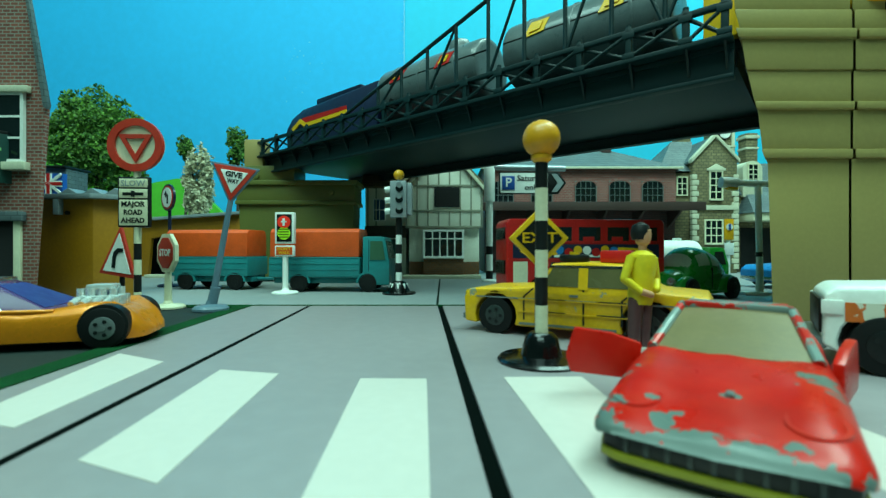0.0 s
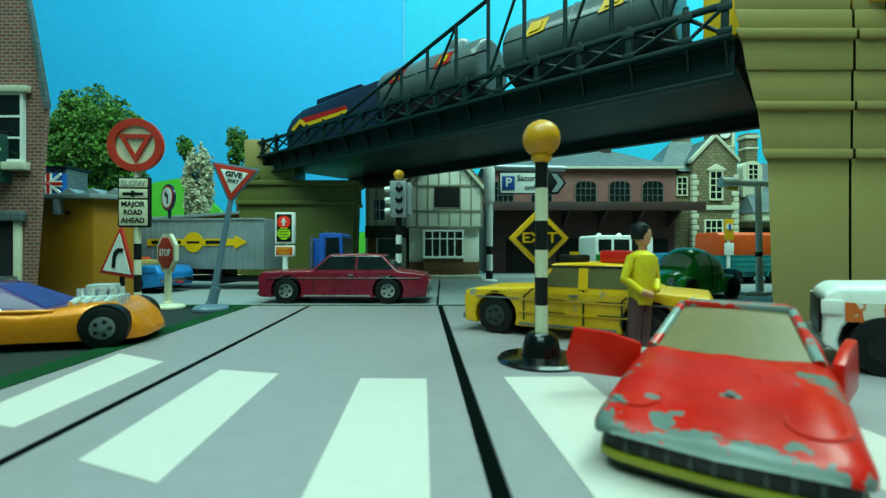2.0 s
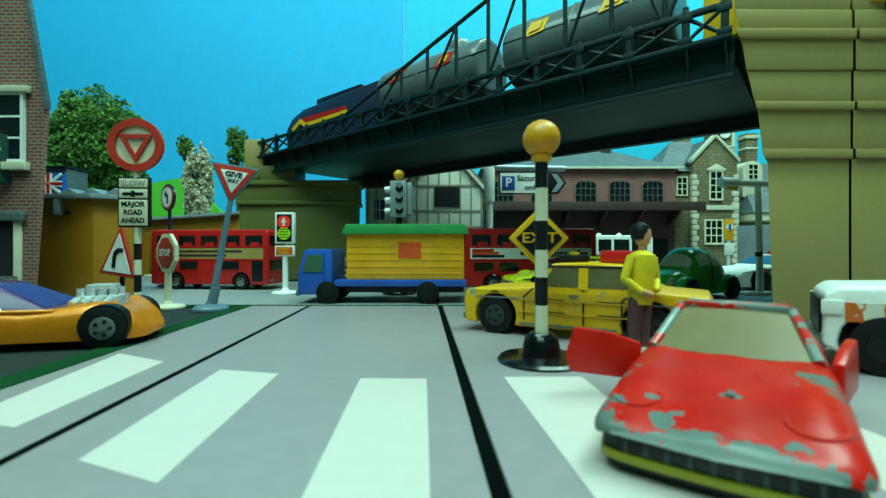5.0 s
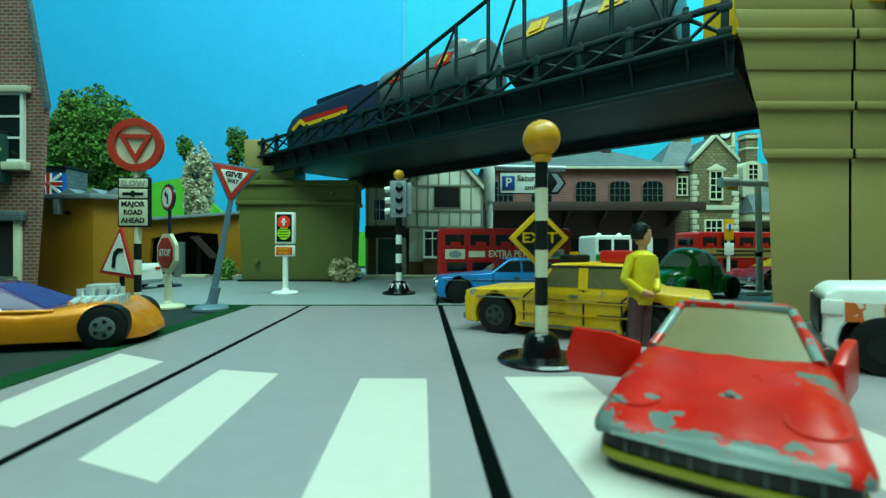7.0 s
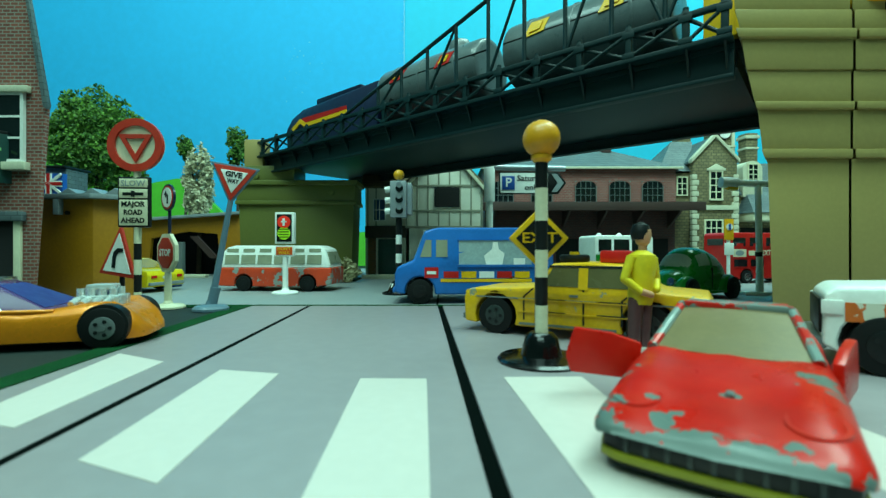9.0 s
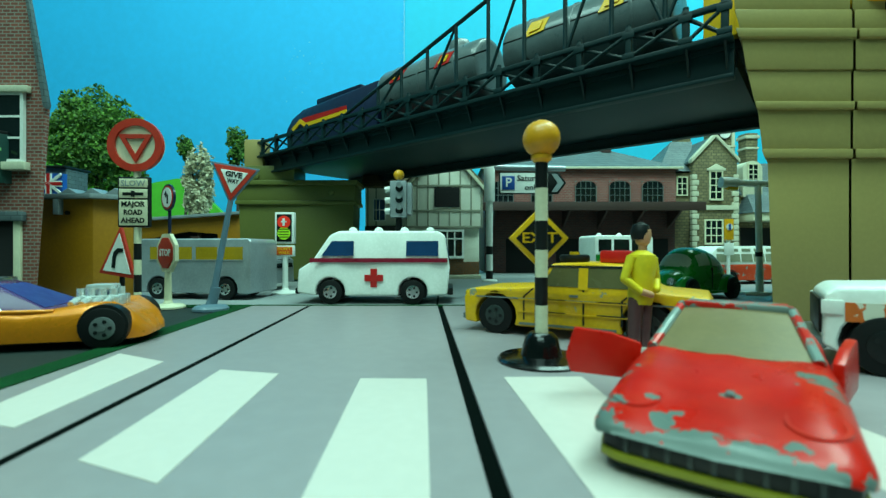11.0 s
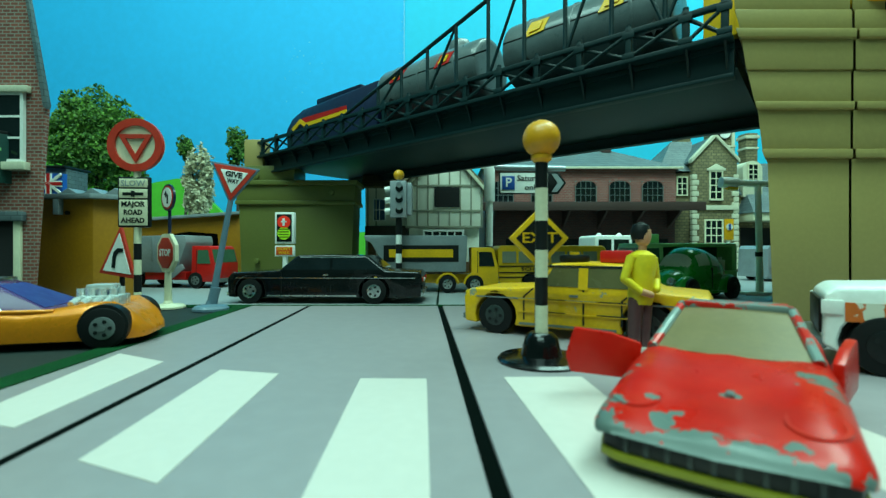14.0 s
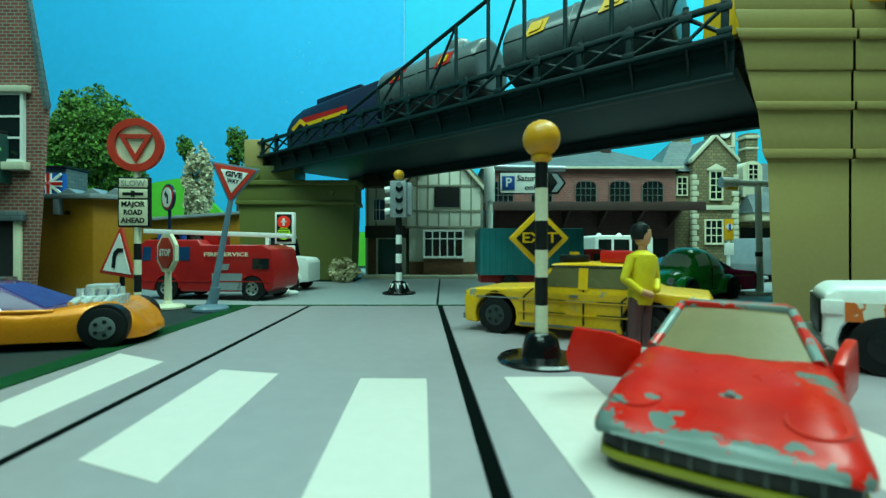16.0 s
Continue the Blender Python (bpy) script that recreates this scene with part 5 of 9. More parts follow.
def saloon(name, label, mat, L, W, roof, belt, a, b, c, d, nose, tail, p, xs, r, glass=GLASS_DARK, rim=CHROME, tum=0.32, category="toy car", bevel=0.8, trim=CHROME, lip=2.5):
    t = thing(name, label, category)
    hw = waist(W, belt - 1, tum)
    h = L / 2
    top = [(-h + 0.6, 3), (-h, tail - lip), (-h + 1.2, tail), (d, belt), (c, roof - 0.4), ((b + c) / 2, roof), (b, roof - 0.3), (a, belt), (h - 2, nose), (h, nose - lip), (h - 0.4, 3)]
    body = shell("body", top, xs, r, hw, mat, t, bevel=bevel)
    inner_well(t, xs, r, W)
    ins = 1.3
    k = (roof - belt)
    def xl(z):
        return d + (c - d) * (z - belt) / k
    def xr(z):
        return a + (b - a) * (z - belt) / k
    z0, z1 = belt + 0.4, roof - 1.5
    panel("side_window", [(xl(z0) + ins, z0), (p - 0.5, z0), (p - 0.5, z1), (xl(z1) + ins, z1)], hw, glass, t, 0.12)
    panel("side_window", [(p + 0.5, z0), (xr(z0) - ins, z0), (xr(z1) - ins, z1), (p + 0.5, z1)], hw, glass, t, 0.12)
    slope("windscreen", (a, belt), (b, roof), hw(belt) - 1.2, hw(roof) - 1.2, glass, t)
    slope("rear_window", (d, belt), (c, roof), hw(belt) - 1.2, hw(roof) - 1.2, glass, t)
    boxpart("front_bumper", (h - 1.2, h + 0.7, -W / 2 + 0.8, W / 2 - 0.8, 3.4, 5.2), trim, t, bevel=0.4)
    boxpart("rear_bumper", (-h - 0.7, -h + 1.2, -W / 2 + 0.8, W / 2 - 0.8, 3.8, 5.6), trim, t, bevel=0.4)
    for s in (-1, 1):
        rodpart("headlight", (h - 1, s * W * 0.33, nose - 2.6), (h + 0.4, s * W * 0.33, nose - 2.6), 1.3, CHROME, t, n=16)
        boxpart("tail_light", (-h - 0.35, -h + 0.8, s * W * 0.34 - 1.8, s * W * 0.34 + 1.8, tail - 4.2, tail - 2.6), RED, t, bevel=0.2)
    panel("door_seam", rect(p - 0.15, p + 0.15, 4.2, belt - 0.2), hw, BLACK, t, 0.06)
    panel("door_seam", rect(a - 1.2, a - 0.9, 4.2, belt - 0.8), hw, BLACK, t, 0.06)
    panel("sill_trim", rect(min(xs) + r * 1.4, max(xs) - r * 1.4, 3.2, 3.8), hw, trim, t, 0.2)
    panel("waist_trim", rect(-h + 3, h - 4, belt - 3.4, belt - 3.05), hw, trim, t, 0.22)
    panel("roof_gutter", rect(c + 1, b - 1, roof - 1.35, roof - 1.0), hw, trim, t, 0.2)
    boxpart("radiator_grille", (h - 0.6, h + 0.25, -W * 0.22, W * 0.22, nose - 4.6, nose - 1.6), GREY_METAL, t, bevel=0.2)
    boxpart("rear_plate", (-h - 0.3, -h + 0.6, -3, 3, tail - 4.6, tail - 3.2), WHITE, t, bevel=0.1)
    panel("door_handle", rect(p + 1.2, p + 3.4, belt - 2.2, belt - 1.6), hw, trim, t, 0.35)
    wheel_set(t, xs, r, W, rim)
    return t


def box_body(name, label, mat, L, W, H, xs, r, windows, category="toy bus", rim=CHROME, glass=GLASS_DARK, bevel=1.2, gz=3, nose=0.0, roof_mat=None, belt=999, tum=0.0):
    """A bus or van: an upright body with rows of panes; windows are (x0, x1, z0, z1)."""
    t = thing(name, label, category)
    h = L / 2
    hw = waist(W, belt, tum)
    shell("body", [(-h, gz), (-h, H - 1.5), (-h + 1.5, H), (h - 1.5 - nose, H), (h - nose, H - 2), (h, H * 0.55), (h, gz)], xs, r, hw, mat, t, gz, bevel)
    inner_well(t, xs, r, W)
    for w in windows:
        panel("window", rect(*w), hw, glass, t, 0.1)
        panel("window_lip", rect(w[0] - 0.3, w[1] + 0.3, w[2] - 0.45, w[2]), hw, mat, t, 0.35)
    wheel_set(t, xs, r, W, rim)
    return t


def double_decker(name, label, style):
    L, W, H = (77, 22, 38) if style == "jolly" else (74, 22, 35.5)
    h = L / 2
    mat = RED
    h = L / 2
    xs, r = ((-20.5, 21.5), 5.1) if style == "jolly" else ((-21, 20), 4.6)
    up = [(-h + 4 + k * 14, -h + 14.5 + k * 14, H * 0.73, H * 0.90) for k in range(5)]
    low = [(-h + 5, -h + 16, H * 0.33, H * 0.47), (-h + 19, -h + 30, H * 0.33, H * 0.47), (-h + 44, -h + 56, H * 0.33, H * 0.47)]
    t = tagged(box_body(name, label, mat, L, W, H, xs, r, up + low), group="double-decker buses")
    hw = waist(W)
    z0, z1 = H * 0.52, H * 0.69
    for k in range(5):
        panel("seat_row", rect(up[k][0] + 3, up[k][1] - 2, up[k][2], up[k][2] + 2), hw, RED, t, 0.14)
    slope("front_window", (h, H * 0.73), (h - 0.3, H * 0.92), W / 2 - 2, W / 2 - 2, GLASS_DARK, t, 0.5)
    slope("front_window", (h, H * 0.30), (h, H * 0.52), W / 2 - 2, W / 2 - 2, GLASS_DARK, t, 0.5)
    slope("rear_window", (-h, H * 0.73), (-h, H * 0.9), W / 2 - 4, W / 2 - 4, GLASS_DARK, t, 0.4)
    panel("door_opening", rect(h - 10, h - 3.2, 5, H * 0.48), hw, CREAM if style == "jolly" else GLASS_DARK, t, 0.1)
    for z in (H * 0.505, H * 0.71):
        panel("beading", rect(-h + 1, h - 1, z - 0.3, z + 0.3), hw, mat, t, 0.3)
    if style == "jolly":
        panel("advert_panel", rect(-h + 3, h - 3, z0, z1), hw, NAVY, t, 0.15, label="dark advert strip with yellow ribbons and balloons")
        for x0 in (-h + 6, h - 26):
            panel("advert_ribbon", [(x0, z0 + 2.6), (x0 + 3, z0 + 1.4), (x0 + 17, z0 + 1.4), (x0 + 20, z0 + 3.2), (x0 + 17, z1 - 1.4), (x0 + 3, z1 - 2)], hw, YELLOW, t, 0.3)
            panel("advert_bar", rect(x0 + 3, x0 + 17, z0 + 2.8, z0 + 3.6), hw, RED, t, 0.4)
        for k in range(7):
            x = -13 + k * 4.4
            m = (BLUE, YELLOW, RED, WHITE, YELLOW, RED, BLUE)[k]
            z = z0 + 3.4 + 0.7 * math.sin(k * 2.2)
            panel("balloon", [(x + 2.0 * math.cos(a), z + 2.0 * math.sin(a)) for a in [2 * math.pi * i / 14 for i in range(14)]], hw, m, t, 0.42)
        panel("advert_cloth", rect(-15, 16, z0 + 0.4, z0 + 1.6), hw, WHITE, t, 0.3)
    elif style == "paints":
        panel("advert_panel", rect(-h + 3, h - 3, z0, z1), hw, WHITE, t, 0.15, label="white advert strip with coloured stripes")
        for k, m in enumerate((NAVY, ORANGE, RED)):
            panel("advert_stripe", rect(-h + 4, -h + 22 - k * 3, z0 + 0.8 + k * 1.6, z0 + 2.3 + k * 1.6), hw, m, t, 0.3)
        panel("advert_bar", rect(-6, 4, z0 + 2, z0 + 4), hw, BLACK, t, 0.3)
        panel("advert_mark", rect(h - 11, h - 9.5, z0 + 1, z1 - 1), hw, BLACK, t, 0.3)
        panel("advert_mark", rect(h - 9.5, h - 5, z0 + 2.6, z0 + 3.6), hw, BLACK, t, 0.3)
        side_text("Paints", 5.4, BLACK, t, 13, (z0 + z1) / 2, 11, -1, 15, 0.12)
    elif style == "petrol":
        panel("advert_panel", rect(-h + 3, h - 3, z0 - 0.3, z1 - 0.3), hw, RED, t, 0.15)
        for x in (-h + 4, h - 15):
            panel("advert_badge", rect(x, x + 11, z0, z1 - 0.6), hw, CREAM, t, 0.3)
            panel("advert_oval", [(x + 5.5 + 3.6 * math.cos(a), (z0 + z1) / 2 - 0.3 + 1.9 * math.sin(a)) for a in [2 * math.pi * i / 18 for i in range(18)]], hw, GREY, t, 0.4)
        panel("advert_bar", rect(-h + 17, -h + 26, z0 + 1, z1 - 1.6), hw, CREAM, t, 0.3)
        side_text("EXTRA PETROL", 5.2, CREAM, t, 5.5, (z0 + z1) / 2 - 0.3, 11, -1, 29, 0.14)
    else:
        panel("advert_panel", rect(-h + 3, h - 3, z0 - 0.6, z1), hw, matte("tan_advert", "a48a4a", 0.5), t, 0.15, label="tan advert strip")
        panel("advert_bar", rect(-h + 8, h - 26, z0 + 1, z0 + 2.4), hw, BROWN_DARK, t, 0.3)
        panel("advert_bar", rect(-h + 14, h - 16, z0 + 3.6, z0 + 4.8), hw, BROWN_DARK, t, 0.3)
    rodpart("headlight", (h - 0.5, -7, 6), (h + 0.5, -7, 6), 1.3, CHROME, t)
    rodpart("headlight", (h - 0.5, 7, 6), (h + 0.5, 7, 6), 1.3, CHROME, t)
    return t


def lorry_cab(t, x0, x1, W, H, mat, glass=GLASS_DARK, base=4.0, rake=2.5, label=""):
    """A forward-control cab between x0 (back) and x1 (front)."""
    hw = waist(W, H * 0.5, 0.06)
    bm = bmesh.new()
    add_prism(bm, [(x0, base), (x1, base), (x1, H * 0.55), (x1 - rake, H - 1), (x1 - rake - 1.5, H), (x0, H)], lambda x, z: -hw(z), lambda x, z: hw(z))
    cab = part("cab", bm, mat, t, label, bevel=0.8)
    z0, z1 = H * 0.58, H - 2.6
    w = x1 - x0
    panel("side_window", [(x0 + w * 0.28, z0), (x1 - 2.2, z0), (x1 - rake - 1.4, z1), (x0 + w * 0.28, z1)], hw, glass, cab, 0.12)
    slope("windscreen", (x1, H * 0.55), (x1 - rake, H - 1), W / 2 - 1.6, W / 2 - 1.8, glass, cab, 0.2)
    boxpart("bumper", (x1 - 0.4, x1 + 1.0, -W / 2 + 0.6, W / 2 - 0.6, base - 0.6, base + 1.8), GREY_METAL, cab, bevel=0.4)
    for s in (-1, 1):
        rodpart("headlight", (x1 - 0.4, s * W * 0.34, base + 4), (x1 + 0.4, s * W * 0.34, base + 4), 1.2, CHROME, cab)
    panel("door_seam", rect(x0 + w * 0.22, x0 + w * 0.22 + 0.3, base + 1, H - 2), hw, BLACK, cab, 0.05)
    return cab


def chassis(t, x0, x1, W, mat=BLACK, z0=4.5, z1=7.5):
    boxpart("chassis", (x0, x1, -W * 0.28, W * 0.28, z0, z1), mat, t, bevel=0.3)


def wheel_guards(t, xs, r, W, mat):
    for x in xs:
        for s in (-1, 1):
            bm = bmesh.new()
            R0, R1 = r * 1.1, r * 1.1 + 1.1
            pts = [(x + R1 * math.cos(math.pi * k / 10), r + R1 * math.sin(math.pi * k / 10)) for k in range(11)]
            pts += [(x - R0 * math.cos(math.pi * k / 10), r + R0 * math.sin(math.pi * k / 10)) for k in range(11)]
            add_prism(bm, pts, s * (W / 2 - 3.4), s * (W / 2 + 0.2))
            part("wheel_guard", bm, mat, t)


def load_box(name, t, x0, x1, W, z0, z1, mat, ribs=0, rib_mat=None, bevel=0.6, label=""):
    b = boxpart(name, (x0, x1, -W / 2, W / 2, z0, z1), mat, t, label, bevel)
    for k in range(ribs):
        x = x0 + (k + 0.5) * (x1 - x0) / ribs
        for s in (-1, 1):
            boxpart("rib", (x - 0.5, x + 0.5, s * W / 2 - 0.35, s * W / 2 + 0.35, z0 + 0.8, z1 - 0.8), rib_mat or mat, b, bevel=0.15)
    return b


def covered_load(t, x0, x1, W, z0, z1, z2):
    """Teal drop sides below an orange tilt with a slightly arched top."""
    b = load_box("drop_side", t, x0, x1, W, z0, z1, TEAL, 0)
    for k in range(4):
        z = z0 + 1 + k * (z1 - z0 - 1.6) / 3
        for s in (-1, 1):
            boxpart("plank_line", (x0 + 0.6, x1 - 0.6, s * W / 2 - 0.25, s * W / 2 + 0.25, z, z + 0.35), TEAL, b, bevel=0.1)
    bm = bmesh.new()
    add_faces(bm, [(x, y, z) for x in (x0 + 0.5, x1 - 0.5) for y, z in ((-W / 2 + 0.4, z1), (W / 2 - 0.4, z1), (W / 2 - 0.7, z2 - 2), (W / 2 - 3, z2), (-W / 2 + 3, z2), (-W / 2 + 0.7, z2 - 2))],
              [tuple(range(6)), tuple(range(11, 5, -1))] + [(i, i + 6, (i + 1) % 6 + 6, (i + 1) % 6) for i in range(6)])
    part("tilt_cover", bm, ORANGE, t, "orange canvas tilt", bevel=0.7)


# ---- parked vehicles
def yellow_taxi():
    t = saloon("yellow_saloon", "worn yellow saloon with red roof light and spare wheel", YELLOW_WORN, 64, 24, 20.4, 13.6, 10, 6, -12.5, -20, 12.6, 12.8, -2.5, (22, -18), 5.2, GLASS_OLIVE, RIM_DARK, 0.2, trim=GREY_METAL)
    t.matrix_basis = pose(0.0399, 0.1284, 0, 0, 0, 150)
    boxpart("roof_light", (-13, -5, -3.5, 3.5, 20.2, 23.6), RED, t, "red plastic roof light", bevel=0.8)
    bm = bmesh.new()
    add_rod(bm, (2.5, 0, 20.3), (2.5, 0, 22.4), 4.2, 24)
    part("spare_wheel", bm, RUBBER, t, "black spare wheel on the roof", bevel=0.7)
    rodpart("spare_hub", (2.5, 0, 22.2), (2.5, 0, 23.2), 1.4, YELLOW, t)
    hw = waist(24, 12.6, 0.2)
    for z in (10.0, 6.6):
        panel("body_crease", rect(-14, 15, z, z + 0.4), hw, YELLOW_WORN, t, 0.35)
        panel("crease_wear", rect(-13, -6, z + 0.36, z + 0.6), hw, BLACK, t, 0.38)
        panel("crease_wear", rect(2, 9, z + 0.36, z + 0.55), hw, BLACK, t, 0.38)
    for x in (13.2, -12.2):
        panel("door_gap", [(x, 4.6), (x + 0.45, 4.6), (x + 0.45, 11), (x - 2.2, 13.3), (x - 2.7, 13.3), (x, 10.8)], hw, BLACK, t, 0.08)
    panel("door_gap", rect(-2.9, -2.4, 4.2, 13.4), hw, BLACK, t, 0.1)
    panel("window_post", rect(-3.7, -1.3, 13.4, 19.0), hw, YELLOW_WORN, t, 0.25)
    panel("roof_gutter", rect(-12, 6.5, 19.0, 19.6), hw, BLACK, t, 0.2)
    for s in (-1, 1):
        bm = bmesh.new()
        add_rod(bm, (31.3, s * 8.2, 10.4), (32.4, s * 8.2, 10.2), 1.7, 18)
        part("headlight", bm, GLASS_AMBER, t)


def domed(stations, n=48, steps=64):
    """Rings of a rounded form: stations are (x, half width, underside, top), smoothly joined."""
    xs = [q[0] for q in stations]
    rows = []
    for i in range(steps + 1):
        x = xs[0] + (xs[-1] - xs[0]) * (0.5 - 0.5 * math.cos(math.pi * i / steps))
        w, zb, zt = (float(np.interp(x, xs, [q[k] for q in stations])) for k in (1, 2, 3))
        row = []
        for j in range(n + 1):
            a = math.pi * j / n
            c, d = math.cos(a), math.sin(a)
            row.append(Vector((x, math.copysign(abs(c) ** 0.75, c) * w, zb + (zt - zb) * d ** 0.75)))
        rows.append(row)
    return [[sum((rows[max(0, min(steps, i + k))][j] for k in (-3, -2, -1, 0, 1, 2, 3)), Vector()) / 7 for j in range(n + 1)] for i in range(steps + 1)]


def dome_mesh(rows):
    bm = bmesh.new()
    vs = [[bm.verts.new(p) for p in row] for row in rows]
    for p, q in zip(vs, vs[1:]):
        for j in range(len(p) - 1):
            bm.faces.new((p[j], p[j + 1], q[j + 1], q[j]))
        bm.faces.new((p[-1], p[0], q[0], q[-1]))
    bm.faces.new(vs[0])
    bm.faces.new(vs[-1][::-1])
    return bm


def dome_pane(rows, keep, out=0.18):
    """The part of a domed form whose face centres keep() accepts, set a little proud."""
    bm = bmesh.new()
    for p, q in zip(rows, rows[1:]):
        for j in range(len(p) - 1):
            quad = [p[j], p[j + 1], q[j + 1], q[j]]
            c = sum(quad, Vector()) / 4
            if keep(c):
                nrm = (quad[2] - quad[0]).cross(quad[3] - quad[1])
                nrm = nrm.normalized() if nrm.length > 1e-9 else V(0, 0, 1)
                nrm = -nrm if nrm.dot(c - V(0, 0, 12)) < 0 else nrm
                bm.faces.new([bm.verts.new(k + nrm * out) for k in quad])
    bmesh.ops.remove_doubles(bm, verts=bm.verts, dist=0.12)
    return bm


def beetle():
    t = thing("green_beetle", "dark green rounded toy saloon car", "toy car", 121.5, 224, 0, 210)
    xs, r, W = (-17, 17), 5.0, 22
    low = domed([(-28.5, 5, 3, 6), (-27, 7.5, 3, 9.5), (-22, 9.4, 3, 12.5), (-12, 10.4, 3, 14), (12, 10.2, 3, 14.8), (18, 9, 3, 14), (23, 7.2, 3, 11.6), (27, 5.4, 3, 8), (28.5, 3.6, 3, 5)])
    part("body", dome_mesh(low), GREEN_DARK, t)
    top = domed([(-25, 3.5, 8, 10), (-21.5, 6.6, 8, 15), (-16, 8.8, 8, 19.6), (-10, 9.8, 8, 22.8), (-4, 10.1, 8, 24.6), (3, 10.1, 8, 25), (8, 9.9, 8, 23.8), (11, 9.6, 8, 20), (13.5, 9.2, 8, 15.5), (15.5, 9, 8, 12)])
    cab = part("cabin", dome_mesh(top), GREEN_DARK, t)
    glass = paint("green_tinted_glass", "93a088", 0.3, coat=0.1)
    part("windscreen", dome_pane(top, lambda c: 9.2 < c.x < 13.4 and 15.6 < c.z < 22.6 and abs(c.y) < 7.6), glass, cab)
    part("rear_window", dome_pane(top, lambda c: -20 < c.x < -13.5 and abs(c.y) < 4.6 and 15.5 < c.z < 20.5), glass, cab)
    for s in (-1, 1):
        for x0, x1 in ((-11.5, -3.4), (-2.2, 7.6)):
            part("side_window", dome_pane(top, lambda c: x0 < c.x < x1 and s * c.y > 6.4 and 15.8 < c.z < 22.2 - 0.02 * (c.x + 2) ** 2), glass, cab)
    for x in xs:
        for s in (-1, 1):
            wing = domed([(x - 10, 1.2, 3, 4), (x - 8, 2.4, 3, 8), (x - 4, 3.0, 3, 11.2), (x, 3.1, 3, 12), (x + 4, 3.0, 3, 11.2), (x + 8, 2.4, 3, 8), (x + 10, 1.2, 3, 4)], 20, 24)
            o = part("wing", dome_mesh(wing), GREEN_DARK, t)
            set_part(o, 0, s * 9.6, 0)
            # Black disc paints the shade of an arch opening behind the wheel.
            rodpart("arch_shade_disc", (x, s * 11.2, r), (x, s * 12.75, r), r * 1.1, BLACK, o, n=24).matrix_basis = pose(0, -s * 9.6 * MM, 0)
    for s in (-1, 1):
        boxpart("running_board", (-10, 10, s * 10.8 - 1.4, s * 10.8 + 1.4, 3, 4.2), GREEN_DARK, t, bevel=0.3)
        rodpart("headlight", (25.6, s * 8.2, 9.2), (27, s * 8.2, 9.4), 1.8, CHROME, t, n=18)
        panel("door_seam", rect(-2.9, -2.6, 5, 15), lambda z: 10.35, BLACK, t, 0.08, 0.6, (s,))
    boxpart("front_bumper", (28, 29.2, -10, 10, 4, 5.6), CHROME, t, bevel=0.4)
    boxpart("rear_bumper", (-29.2, -28, -10, 10, 4, 5.6), CHROME, t, bevel=0.4)
    wheel_set(t, xs, r, W + 4, BLACK)


def lofted(stations, W, fender):
    """A car body from cross-sections (x, share of half width, underside, top); fender(x) lifts the wings."""
    bm = bmesh.new()
    rows = []
    for x, kw, zb, zt in stations:
        w, f = W / 2 * kw, fender(x)
        vs = (-1.0, -1.0, -0.93, -0.72, -0.4, 0, 0.4, 0.72, 0.93, 1.0, 1.0)
        lo = min(2.2, (zt - zb) * 0.6)
        zs = (zb, zt - lo, zt - lo * 0.23, zt + f, zt - 0.1 + f * 0.15, zt + 0.15, zt - 0.1 + f * 0.15, zt + f, zt - lo * 0.23, zt - lo, zb)
        rows.append([bm.verts.new((x, v * w, z)) for v, z in zip(vs, zs)])
    for p, q in zip(rows, rows[1:]):
        for i in range(len(p) - 1):
            bm.faces.new((p[i], p[i + 1], q[i + 1], q[i]))
    bm.faces.new(rows[0])
    bm.faces.new(rows[-1][::-1])
    bmesh.ops.recalc_face_normals(bm, faces=bm.faces)
    bmesh.ops.subdivide_edges(bm, edges=list(bm.edges), cuts=1, use_grid_fill=True, smooth=0.6)
    return bm


GLASS_ROSE = paint("rose_window", "7d3f5c", 0.4, coat=0.0)
GLASS_VIOLET = paint("violet_window", "31306f", 0.3, coat=0.0)
BRIGHT = paint("bright_plated_plastic", "dfe4e2", 0.2, metal=0.55, coat=0.2)


